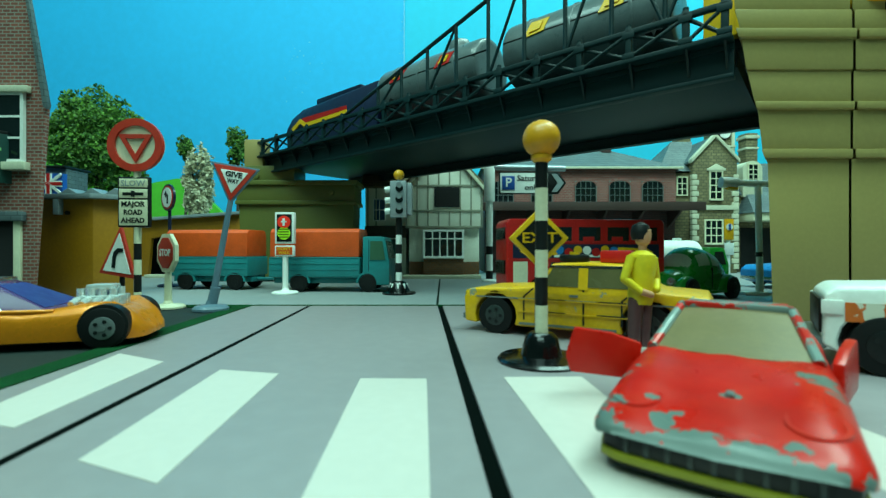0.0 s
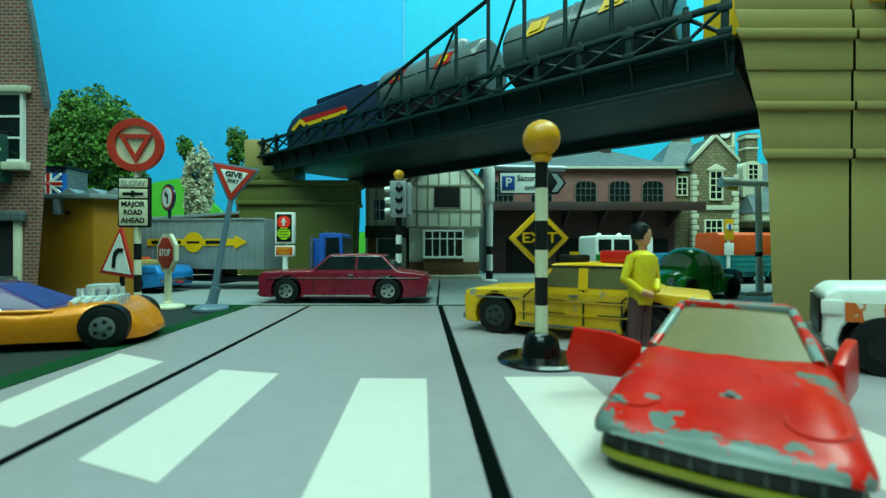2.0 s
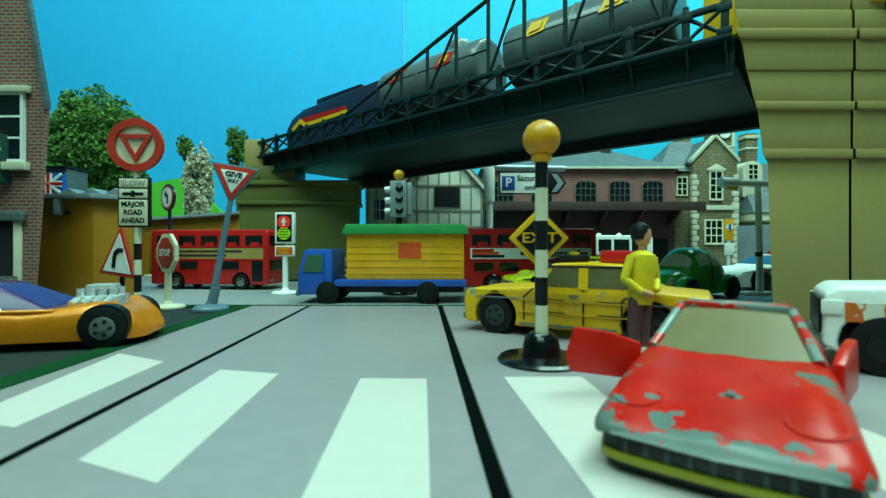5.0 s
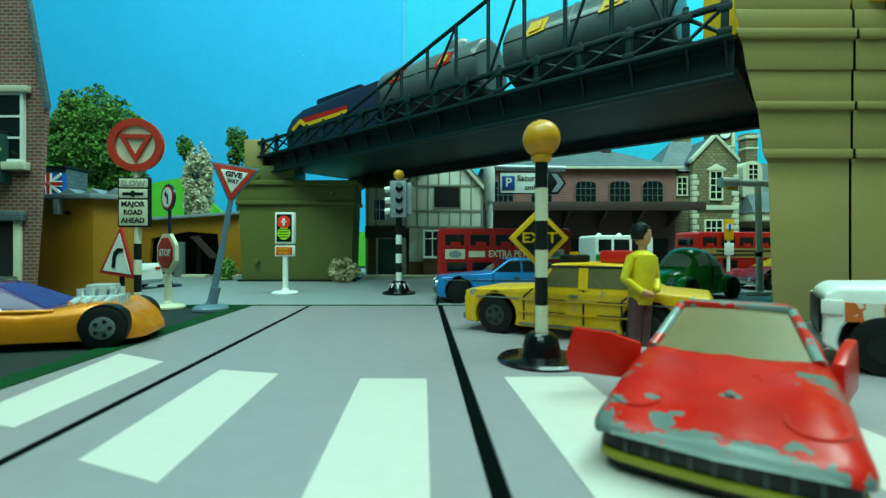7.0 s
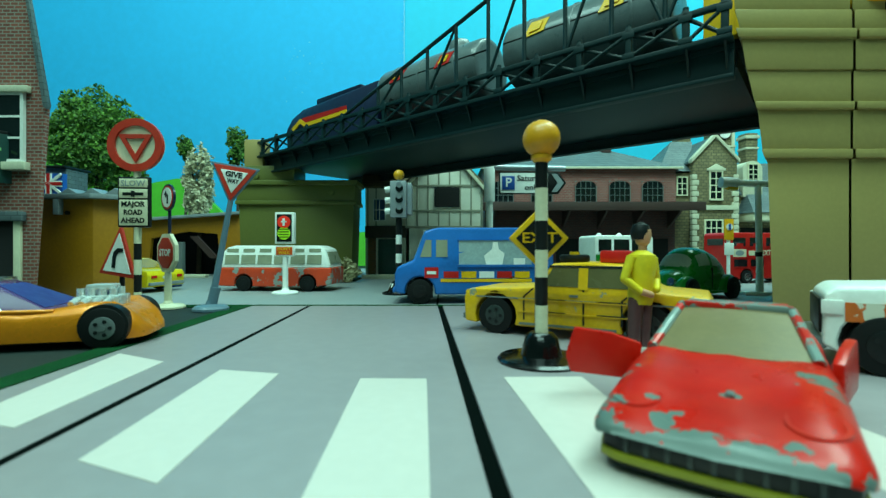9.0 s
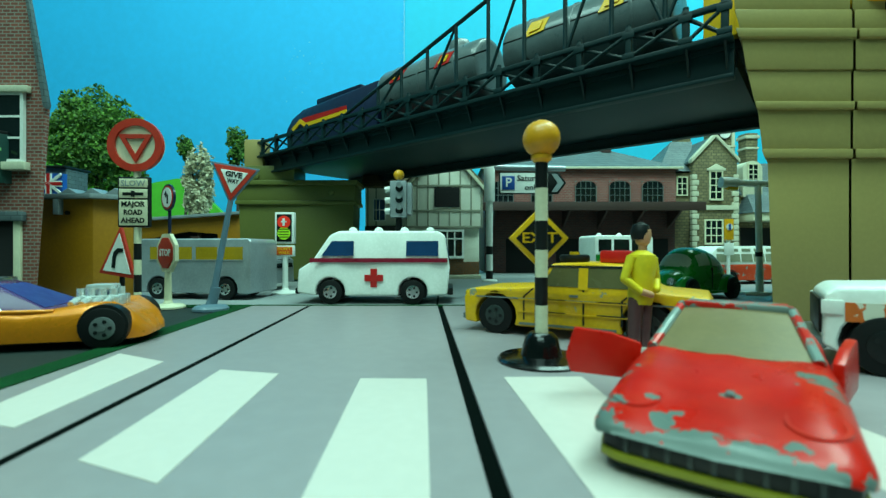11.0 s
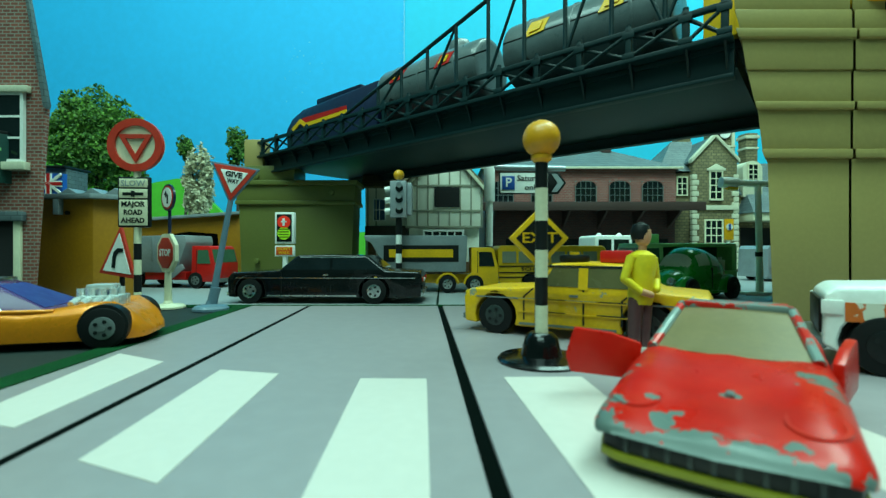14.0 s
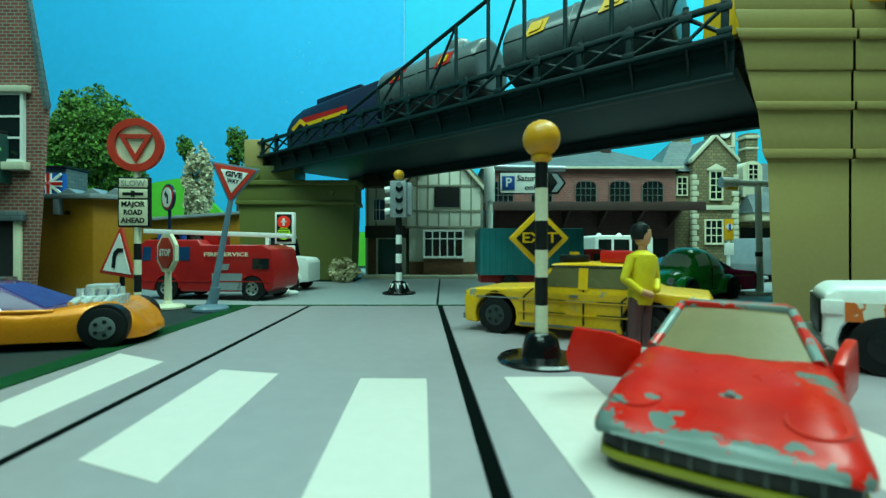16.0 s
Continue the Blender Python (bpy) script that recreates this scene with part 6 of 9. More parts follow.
def hot_rod():
    t = thing("orange_show_car", "metallic orange toy show car with exposed chrome engine", "toy car", -106.6, 114.9, 0, 16)
    xs, r, W = (-20, 22.0), 4.9, 23.0
    bm = lofted([(30.4, 0.36, 2.2, 3.0), (30.0, 0.55, 2.0, 3.8), (29, 0.76, 1.9, 5.0), (27, 0.92, 1.9, 7.2), (23, 1.0, 1.9, 9.3), (16, 1.0, 1.9, 9.6), (5, 0.96, 1.9, 8.8),
                 (-8, 0.98, 1.9, 10.2), (-18, 1.0, 1.9, 11.2), (-30, 1.0, 2.5, 11.2), (-37, 0.92, 4.0, 8.4)], W, lambda x: 1.7 * math.exp(-((x - 21) / 6) ** 2) + 1.4 * math.exp(-((x + 20) / 9) ** 2))
    body = part("body", bm, ORANGE_GOLD, t)
    for x in xs:
        for s in (-1, 1):
            # Arches are not cut; black discs stand in for their shaded openings.
            rodpart("arch_shade_disc", (x, s * (W / 2 - 3), r + 0.3), (x, s * (W / 2 + 0.75), r + 0.3), r * 1.1, BLACK, body, n=28)
    hc = waist(20.5, 9, 0.62)
    bm = bmesh.new()
    add_prism(bm, [(-24, 9.2), (-17, 15.6), (-8, 16.6), (-4, 16.0), (10.5, 9.0)], lambda x, z: -hc(z), lambda x, z: hc(z))
    part("canopy", bm, GLASS_PURPLE, t, "tinted purple canopy", bevel=0.9)
    panel("side_glass", [(-20, 10.2), (-1.6, 9.9), (-5.4, 15.0), (-16, 15.0)], hc, GLASS_ROSE, t, 0.12, label="rose-tinted side glass")
    slope("windscreen", (10.5, 9.0), (-4, 16.0), 9.0, 5.4, GLASS_VIOLET, t, 0.15)
    panel("canopy_frame", [(-5.6, 15.6), (-4.6, 15.6), (1.0, 9.6), (-0.4, 9.6)], hc, CHROME, t, 0.3)
    boxpart("canopy_rib", (-9.5, -3.8, -5.4, 5.4, 15.8, 16.9), CHROME, t, bevel=0.4)
    for s in (-1, 1):
        rodpart("canopy_sill", (-22, s * 10.3, 9.3), (11, s * 9.8, 9.0), 0.55, ORANGE_GOLD, t)
        rodpart("roof_pillar", (-24, s * 10, 9.4), (-16.5, s * 6.6, 15.6), 0.9, ORANGE_GOLD, t)
    boxpart("engine_block", (13, 22.5, -4.2, 4.2, 8.4, 12.0), BRIGHT, t, bevel=0.8)
    for k in range(4):
        for s in (-1, 1):
            rodpart("intake", (13.4 + k * 2.4, s * 2.4, 11.6), (13.4 + k * 2.4, s * 2.4, 13.8), 0.95, BRIGHT, t, n=10)
            rodpart("exhaust", (13.4 + k * 2.4, s * 4.2, 11.2), (13.0 + k * 2.4, s * 6.6, 10.2), 0.8, BRIGHT, t, n=10)
    boxpart("air_scoop", (14.5, 20.5, -2.8, 2.8, 13.4, 14.8), BRIGHT, t, bevel=0.5)
    wheel_set(t, xs, r, W + 2.0, GREY_METAL, 3.6)
    boxpart("floor_pan", (-34, 27, -9, 9, 1.2, 2.4), BLACK, t, bevel=0.2)


ZINC = paint("bare_zinc", "74847f", 0.45)


def worn_red():
    """Red enamel that is rubbed off along the nose and in a few spots, down to grey metal."""
    m = Mat("worn_red_enamel")
    c = lin("cf1706")
    col = m.mix(m.ramp(m.noise(70), [(0.35, (0, 0, 0, 1)), (0.75, (1, 1, 1, 1))]), c, lin("ae1206"))
    col = m.mix(m.ramp(m.noise(240, 3), [(0.5, (0, 0, 0, 1)), (0.85, (0.3, 0.3, 0.3, 1))]), col, lin("d8452f"))
    rough = m.noise(260, 4, 0.6)
    ragged = m.noise(480, 2, 0.5)

    def math_of(op, x, y):
        n = m.t.nodes.new("ShaderNodeMath")
        n.operation = op
        for k, v in enumerate((x, y)):
            if isinstance(v, (int, float)):
                n.inputs[k].default_value = v
            else:
                m.link(v, n.inputs[k])
        return n.outputs[0]

    sep = m.node("ShaderNodeSeparateXYZ")
    m.link(m.coords(), sep.inputs[0])
    bare = math_of("GREATER_THAN", math_of("ADD", sep.outputs[0], math_of("MULTIPLY", rough, 0.008)), 0.0343)
    for x, y, z, r in ((19, -11.8, 8, 2.6), (27.5, -11.2, 5.8, 2.4), (14, 10.2, 9, 3.0), (21.5, 1.0, 8, 0.9), (25.5, -6.5, 7, 0.9), (26.5, 9.4, 7, 0.8), (28.6, -4.5, 6.3, 1.5), (28.8, 6.0, 6.3, 1.1), (-3, -12, 8, 2), (4, 3, 9.4, 0.8)):
        d = m.node("ShaderNodeVectorMath")
        d.operation = "DISTANCE"
        d.inputs[1].default_value = (x * MM, y * MM, z * MM)
        m.link(m.coords(), d.inputs[0])
        near = math_of("LESS_THAN", math_of("ADD", d.outputs["Value"], math_of("MULTIPLY", ragged, r * 0.0042)), r * 0.0029)
        bare = math_of("MAXIMUM", bare, near)
    bare = math_of("MAXIMUM", bare, math_of("GREATER_THAN", m.noise(330, 5, 0.6), 0.72))
    m.link(m.mix(bare, col, lin("5c6b66")), m.b.inputs["Base Color"])
    m.link(m.ramp(m.noise(200), [(0.3, (0.24,) * 3 + (1,)), (0.8, (0.46,) * 3 + (1,))]), m.b.inputs["Roughness"])
    m.b.inputs["Coat Weight"].default_value = 0.05
    m.b.inputs["Specular IOR Level"].default_value = 0.3
    m.bump(math_of("SUBTRACT", 1.0, bare), 0.5, 0.00012)
    return m.m


RED_WORN = worn_red()
CHIPPED = paint("mostly_bare_red", "c81c0a", 0.35, chips=0.19, under="74847f", scale=1.6)


def red_sports_car():
    """The worn car with open doors, made from cross-sections along its length."""
    t = thing("red_sports_car", "badly chipped red sports car with both doors open", "toy car", 43.3, 68.0, 0, 235)
    W = 23.6
    xs, r = (-17, 18), 4.0
    bm = lofted([(31.2, 0.80, 4.5, 4.9), (30.8, 0.90, 4.3, 5.4), (29.8, 0.97, 4.1, 6.0), (28, 1.0, 3.9, 6.6), (25, 1.0, 3.6, 7.2), (20, 1.0, 3.3, 7.9), (12, 1.0, 1.8, 8.7), (5, 0.98, 1.6, 9.3),
                 (-4, 0.98, 1.6, 9.6), (-14, 1.0, 1.6, 9.9), (-24, 0.97, 2.0, 9.4), (-28, 0.9, 3.0, 8.6)], W, lambda x: 1.1 * math.exp(-((x - 20) / 7) ** 2) + math.exp(-((x + 17) / 8) ** 2))
    part("body", bm, RED_WORN, t)
    # roof, pillars and glass
    hc = waist(20.5, 8, 0.42)
    bm = bmesh.new()
    add_prism(bm, [(-26, 9), (-23, 12.4), (-17, 14.6), (-9, 14.8), (-8.4, 14.0), (-17, 13.8), (-21, 11.8), (-22.5, 9)], lambda x, z: -hc(z), lambda x, z: hc(z))
    part("roof", bm, CHIPPED, t, bevel=0.3)
    for s in (-1, 1):
        bm = bmesh.new()
        add_rod(bm, (5.6, s * 9.9, 9.2), (-8.6, s * 7.7, 14.3), 0.7, 10)
        part("windscreen_pillar", bm, CHIPPED, t)
    bm = bmesh.new()
    k = 8
    front = [(5.2 + 1.5 * (1 - (2 * i / k - 1) ** 2), -9.6 + 19.2 * i / k, 9.2) for i in range(k + 1)]
    back = [(-8.6 + 0.6 * (1 - (2 * i / k - 1) ** 2), -7.5 + 15.0 * i / k, 14.2) for i in range(k + 1)]
    low = [(x - 0.3, y, z - 0.5) for x, y, z in front + back]
    n = 2 * k + 2
    add_faces(bm, front + back + low, [(i, i + 1, i + k + 2, i + k + 1) for i in range(k)] + [(n + i + 1, n + i, n + i + k + 1, n + i + k + 2) for i in range(k)])
    part("windscreen", bm, SCREEN_DUSTY, t, "dusty yellowed windscreen")
    boxpart("windscreen_frame", (-9.4, -7.8, -8.0, 8.0, 13.9, 15.0), CHIPPED, t, bevel=0.3)
    boxpart("seat_block", (-20, -9, -8, 8, 7, 11.5), matte("cream_interior", "8d866c", 0.6), t, "cream plastic interior", bevel=1.0)
    # nose: grille band, yellow edge, dark underside
    rim = [(14, 11.4), (22, 11.6), (27, 11.5), (29.8, 10.8), (30.9, 9.0), (31.3, 5), (31.4, 0)]
    rim = [(x, -y) for x, y in rim] + rim[-2::-1]
    for name, z0, z1, k, mat, label in (("grille", 2.4, 4.6, 0.985, BLACK, "dark recessed grille band"), ("base_edge", 1.6, 2.5, 1.0, paint("yellowed_base", "8f8a1c", 0.4), "yellow-green base edge"),
                                        ("underside", 0.5, 1.7, 0.96, BLACK, "")):
        bm = bmesh.new()
        add_flat(bm, [(x * k, y * k) for x, y in rim], z0, z1)
        part(name, bm, mat, t, label, bevel=0.25)
    for i in range(9):
        y = -8 + i * 2
        boxpart("grille_bar", (30.7 - 0.006 * y * y, 31.1 - 0.006 * y * y, y - 0.25, y + 0.25, 2.6, 4.3), RIM_DARK, t, bevel=0.1)
    for s in (-1, 1):
        bm = bmesh.new()
        ring_pts = [(25.2 + 3.0 * math.cos(2 * math.pi * i / 28), s * 8.0 + 2.6 * math.sin(2 * math.pi * i / 28)) for i in range(28)]
        inner = [(25.2 + 2.5 * math.cos(2 * math.pi * i / 28), s * 8.0 + 2.1 * math.sin(2 * math.pi * i / 28)) for i in range(28)]
        def top(x):
            return 8.0 - (x - 21) * 0.15
        add_faces(bm, [(x, y, top(x) + 0.1) for x, y in ring_pts] + [(x, y, top(x) + 0.1) for x, y in inner] + [(x, y, top(x) - 0.8) for x, y in ring_pts],
                  [(i, (i + 1) % 28, (i + 1) % 28 + 28, i + 28) for i in range(28)] + [(i, i + 56, (i + 1) % 28 + 56, (i + 1) % 28) for i in range(28)])
        part("headlight_rim", bm, RED_WORN, t)
        rodpart("headlight_glass", (25.0, s * 8.0, top(25) - 0.1), (25.1, s * 8.0, top(25) + 0.2), 0.5, GREY_METAL, t, n=16)
    boxpart("bonnet_badge", (20.4, 22.2, 0.4, 1.3, 7.7, 8.2), GREY_METAL, t, bevel=0.2)
    # doors, hinged at the front
    for s, ang in ((-1, 106), (1, -14)):
        bm = bmesh.new()
        add_prism(bm, [(0, 3.4), (-10.8, 3.8), (-11.6, 6.5), (-10.2, 11.2), (-4.5, 10.6), (0, 9.2)], -0.7, 0.7)
        dr = part("door", bm, RED_WORN, t, "open chipped red door", bevel=0.45)
        set_part(dr, 4.0, s * 11.8, 0, 0, 0, ang)
    wheel_set(t, xs, r, W - 2.6, GREY_METAL)


def white_rover():
    t = thing("white_patrol_car", "white toy off-road patrol car with orange side stripe", "toy car", 112.2, 79.0, 0, 145)
    xs, r, W = (-22, 27), 5.6, 24
    hw = waist(W, 15, 0.25)
    shell("body", [(-36, 4), (-36, 25), (-34, 27), (2, 27.5), (6, 27), (13, 17.5), (34, 16.6), (36, 15), (36.4, 5)], xs, r, hw, WHITE, t, gz=3.4, bevel=0.9, arch=1.25)
    inner_well(t, xs, r, W)
    panel("stripe", rect(-34, 33, 9.9, 13.6), hw, paint("orange_stripe", "d4641c", 0.45, chips=0.05, under="d6d3c0"), t, 0.12, label="worn orange stripe")
    panel("side_window", [(-32, 18), (-13, 18), (-13, 25), (-32, 25)], hw, GLASS_DARK, t, 0.1)
    panel("side_window", [(-11, 18), (10, 18), (5, 25), (-11, 25)], hw, GLASS_DARK, t, 0.1)
    slope("windscreen", (13, 17.5), (6, 27), 10.5, 9, GLASS_DARK, t)
    boxpart("grille", (36, 36.8, -9.5, 9.5, 7, 14), BLACK, t, bevel=0.3)
    boxpart("front_bumper", (35.6, 38, -11, 11, 4, 6.4), GREY_METAL, t, bevel=0.4)
    for s in (-1, 1):
        boxpart("side_lamp", (33.2, 36.6, s * 12 - 0.4, s * 12 + 0.4, 11.2, 14), WHITE, t, bevel=0.2)
    wheel_set(t, xs, r, W + 1, BLACK, 4)


def white_van():
    t = box_body("white_minibus", "white and green toy minibus parked by the shed", WHITE, 46, 27, 34, (-14, 14), 5, [(-20, -10, 22, 31), (-8, 4, 22, 31), (6, 18, 22, 31)], "toy van", rim=GREY_METAL)
    t.matrix_basis = pose(0.131, 0.345, 0, 0, 0, 8)
    panel("side_stripe", rect(-22, 22, 14, 20), waist(27), GREEN_DARK, t, 0.15)
    for x in (-16, 0, 15):
        bm = bmesh.new()
        add_ball(bm, (x, -6, 34), 2.0, 14)
        part("roof_vent", bm, WHITE, t)


yellow_taxi()
beetle()
hot_rod()
red_sports_car()
white_rover()
white_van()


# ---- traffic in the far lane
def make_orange_lorry():
    t = thing("lorry", "teal toy lorry with orange canvas cover", "toy lorry")
    xs, r, W = (-17, 22), 5.0, 24
    lorry_cab(t, 19, 34, W, 31, TEAL, GLASS_GREEN)
    covered_load(t, -34, 17.5, W, 8, 19.5, 35.5)
    chassis(t, -33, 22, W, TEAL)
    wheel_guards(t, xs, r, W, TEAL)
    wheel_set(t, xs, r, W, BLACK)
    return t


def make_trailer():
    t = thing("lorry_trailer", "teal toy trailer with orange canvas cover", "toy trailer")
    xs, r, W = (-17, 14), 5.0, 24
    covered_load(t, -30, 22, W, 8, 19.5, 35.5)
    chassis(t, -28, 22, W, TEAL)
    rodpart("tow_bar", (20, 0, 6), (32, 0, 6), 1.0, TEAL, t)
    wheel_guards(t, xs, r, W, TEAL)
    wheel_set(t, xs, r, W, BLACK)
    return t


def make_tanker():
    t = thing("tanker_lorry", "white toy tanker lorry with green cab", "toy lorry")
    W, xs, r = 24, (-18, 18), 4.6
    lorry_cab(t, 18, 31, W, 25, GREEN_DARK)
    bm = bmesh.new()
    add_rod(bm, (-31, 0, 19), (16, 0, 19), 10.5, 32)
    part("tank", bm, WHITE, t, bevel=2.5, segments=3)
    for x in (-20, -8, 4):
        boxpart("hatch", (x - 2, x + 2, -2, 2, 29, 31), WHITE, t, bevel=0.5)
    chassis(t, -30, 20, W)
    wheel_set(t, xs, r, W, GREY_METAL)
    return t


def make_tractor():
    t = thing("tractor_unit", "dark blue toy tractor unit", "toy lorry")
    W, xs, r = 24, (-10, 12), 4.8
    lorry_cab(t, 3, 17, W, 33, DEEP_BLUE, base=3.4, rake=1.2)
    for k in range(4):
        rodpart("roof_light", (6, -8 + k * 5.3, 33), (6, -8 + k * 5.3, 34.2), 0.8, CHROME, t)
    boxpart("sleeper", (-3, 3, -10, 10, 5, 30), DEEP_BLUE, t, bevel=0.8)
    rodpart("exhaust_stack", (-1, -11, 6), (-1, -11, 31), 0.9, CHROME, t)
    chassis(t, -17, 10, W)
    wheel_set(t, xs, r, W, BLACK)
    return t


def make_box_trailer():
    t = thing("box_trailer", "grey ribbed toy box trailer with yellow arrow mark", "toy trailer")
    L, W = 92, 26
    b = load_box("box", t, -46, 46, W, 12, 42, GREY, 24)
    for s in (-1, 1):
        boxpart("top_rail", (-46, 46, s * W / 2 - 0.6, s * W / 2 + 0.5, 40.9, 42.2), SILVER, b, bevel=0.2)
    hw = waist(W)
    panel("mark_arrow", [(-28, 26), (28, 26), (28, 24), (36, 28), (28, 32), (28, 30), (-28, 30)], hw, YELLOW, t, 0.55, label="yellow arrow mark")
    panel("mark_disc", [(2 + 6 * math.cos(a), 28 + 6 * math.sin(a)) for a in [2 * math.pi * i / 24 for i in range(24)]], hw, YELLOW, t, 0.6)
    for a, c in ((-25, -6), (10, 22)):
        panel("mark_bar", rect(a, c, 27.1, 29), hw, BLACK, t, 0.75)
    panel("mark_bar", rect(-2, 6, 27.5, 28.6), hw, BLACK, t, 0.8)
    xs, r = (-36, -26), 4.6
    chassis(t, -44, 40, W)
    boxpart("landing_leg", (14, 17, -8, 8, 3, 12), BLACK, t)
    wheel_set(t, xs, r, W - 1, BLACK)
    return t


def make_camper_coach():
    t = thing("coach", "worn vermilion and white toy coach with panoramic windows", "toy bus")
    L, W, H, xs, r = 66, 25, 26, (-18, 19), 4.4
    hw = waist(W, 14, 0.16)
    shell("body", [(-33, 3), (-33, 13.5), (33, 13.5), (33, 4)], xs, r, hw, TOMATO_WORN, t, bevel=1.1)
    bm = bmesh.new()
    add_prism(bm, [(-33, 13.4), (-32, 21), (-28, H - 1), (-24, H), (24, H), (29, H - 2), (32.5, 13.4)], lambda x, z: -hw(z) + 0.2, lambda x, z: hw(z) - 0.2)
    up = part("upper_body", bm, WHITE, t, "white upper body", bevel=1.0)
    for k in range(6):
        x = -29 + k * 9.6
        panel("window", rect(x, x + 8.2, 15.4, 20.6), hw, GLASS_DUSTY, t, 0.1)
        panel("roof_window", rect(x + 0.8, x + 7.6, 22.2, 24.2), hw, GLASS_DUSTY, t, -0.05)
    slope("windscreen", (32.5, 14.5), (29.5, H - 2.5), 10.5, 9, GLASS_DUSTY, t)
    inner_well(t, xs, r, W)
    wheel_set(t, xs, r, W, BLACK)
    return t


def make_greyhound():
    t = thing("coach", "silver grey two-level toy coach with amber windows", "toy bus", group="silver coaches")
    L, W, xs, r = 76, 25, (-26, -17, 17), 4.4
    hw = waist(W, 16, 0.1)
    shell("body", [(-38, 3), (-38, 24), (-36, 26.5), (4, 26.5), (12, 21), (34, 20.6), (37.5, 17), (38, 4)], xs, r, hw, SILVER, t, bevel=1.1, arch=1.12)
    inner_well(t, xs, r, W)
    for k in range(4):
        panel("window", rect(-33 + k * 9.6, -24.8 + k * 9.6, 19.5, 24), hw, GLASS_AMBER, t, 0.1)
    panel("window", [(5.6, 19), (12, 19), (9.4, 22), (5.6, 24)], hw, GLASS_AMBER, t, 0.1)
    for k in range(3):
        panel("window", rect(12 + k * 7.6, 18.4 + k * 7.6, 15, 19.2), hw, GLASS_AMBER, t, 0.1)
    slope("windscreen", (38, 12), (36.4, 18.5), 10.5, 10, GLASS_DARK, t, 0.4)
    panel("name_panel", rect(-34, 8, 13.4, 17.2), hw, WHITE, t, 0.14, label="white strip with grey name bar")
    panel("name_bar", rect(-30, -6, 14.4, 16.2), hw, GREY_METAL, t, 0.3)
    for z in (6.5, 8.6, 10.7):
        panel("body_rib", rect(-37, 37, z, z + 0.5), hw, SILVER, t, 0.3)
    wheel_set(t, xs, r, W, BLACK)
    return t


def make_school_bus():
    t = thing("school_bus", "yellow toy school bus with black stripes", "toy bus")
    L, W, xs, r = 78, 26, (-20, 25), 4.9
    hw = waist(W, 16, 0.12)
    shell("body", [(-39, 4), (-39, 24), (-37, 26), (21, 26), (22.5, 24.5), (24, 15.5), (37, 14), (39, 12), (39, 4)], xs, r, hw, YELLOW, t, bevel=0.9)
    inner_well(t, xs, r, W)
    for k in range(6):
        panel("window", rect(-36.5 + k * 9.2, -28.8 + k * 9.2, 16.4, 22.6), hw, GLASS_DUSTY, t, 0.1)
    for z in (8, 10.6, 14.2):
        panel("stripe", rect(-38.5, 22, z, z + 0.6), hw, BLACK, t, 0.25)
    slope("windscreen", (24, 15.5), (22.5, 24.5), 10.5, 10, GLASS_DARK, t)
    side_text("SCHOOL DISTRICT", 2.6, BLACK, t, -9, 12.8, 13, -1, 34, 0.03)
    boxpart("bumper", (38.6, 40.2, -12, 12, 4, 6), BLACK, t, bevel=0.3)
    for s in (-1, 1):
        rodpart("headlight", (38.4, s * 8, 9), (39.6, s * 8, 9), 1.5, CHROME, t)
    wheel_set(t, xs, r, W, BLACK)
    return t


def make_tipper():
    t = thing("tipper_lorry", "grey tipper body on yellow eight-wheel toy lorry", "toy lorry")
    W, xs, r = 26, (-27, -12, 8, 23), 4.8
    lorry_cab(t, 21, 36, W, 25, YELLOW)
    bm = bmesh.new()
    add_prism(bm, [(-38, 31.5), (-37, 28.5), (-34, 27.5), (-25, 11.5), (18, 11.5), (19, 31.5)], -W / 2, W / 2)
    part("tipper_body", bm, GREY, t, bevel=0.7)
    hw = waist(W)
    panel("name_panel", rect(-27, 14, 17, 26), hw, BLACK, t, 0.25, label="black panel with yellow bar")
    panel("name_bar", rect(-24, 11, 19.4, 23.8), hw, YELLOW, t, 0.45)
    chassis(t, -34, 24, W, YELLOW, 5, 10)
    wheel_guards(t, xs, r, W, YELLOW)
    wheel_set(t, xs, r, W, CHROME)
    return t


def make_refuse():
    t = thing("refuse_lorry", "grey refuse body on red-cabbed toy lorry", "toy lorry")
    W, xs, r = 26, (-18, 23), 4.9
    lorry_cab(t, 20, 35, W, 26, RED, GLASS_GREEN)
    bm = bmesh.new()
    add_prism(bm, [(-36, 6), (-37, 13), (-30, 32), (16, 32.5), (17, 28), (10, 9.5), (-12, 9.5), (-20, 5)], -W / 2, W / 2)
    part("hopper", bm, GREY, t, bevel=0.8)
    for k in range(5):
        x = -22 + k * 8
        for s in (-1, 1):
            boxpart("rib", (x - 0.5, x + 0.5, s * W / 2 - 0.4, s * W / 2 + 0.4, 17, 31), GREY, t, bevel=0.15)
    panel("lift_plate", [(2, 7), (8, 6), (16, 12), (14, 15)], waist(W), SILVER, t, 0.6, bevel=0.3)
    boxpart("skirt", (-12, 16, -W / 2 + 1, W / 2 - 1, 5, 10), RED, t, bevel=0.4)
    chassis(t, -30, 24, W)
    wheel_set(t, xs, r, W, GREY_METAL)
    return t


def make_box_lorry():
    t = thing("box_lorry", "teal ribbed box on red toy lorry", "toy lorry")
    W, xs, r = 26, (-20, 24), 4.9
    lorry_cab(t, 22, 37, W, 24, RED)
    load_box("box", t, -37, 21, W, 9.5, 35.5, TEAL, 18)
    chassis(t, -36, 26, W, RED, 5, 9.5)
    wheel_guards(t, (24,), r, W, RED)
    wheel_set(t, xs, r, W, BLACK)
    return t


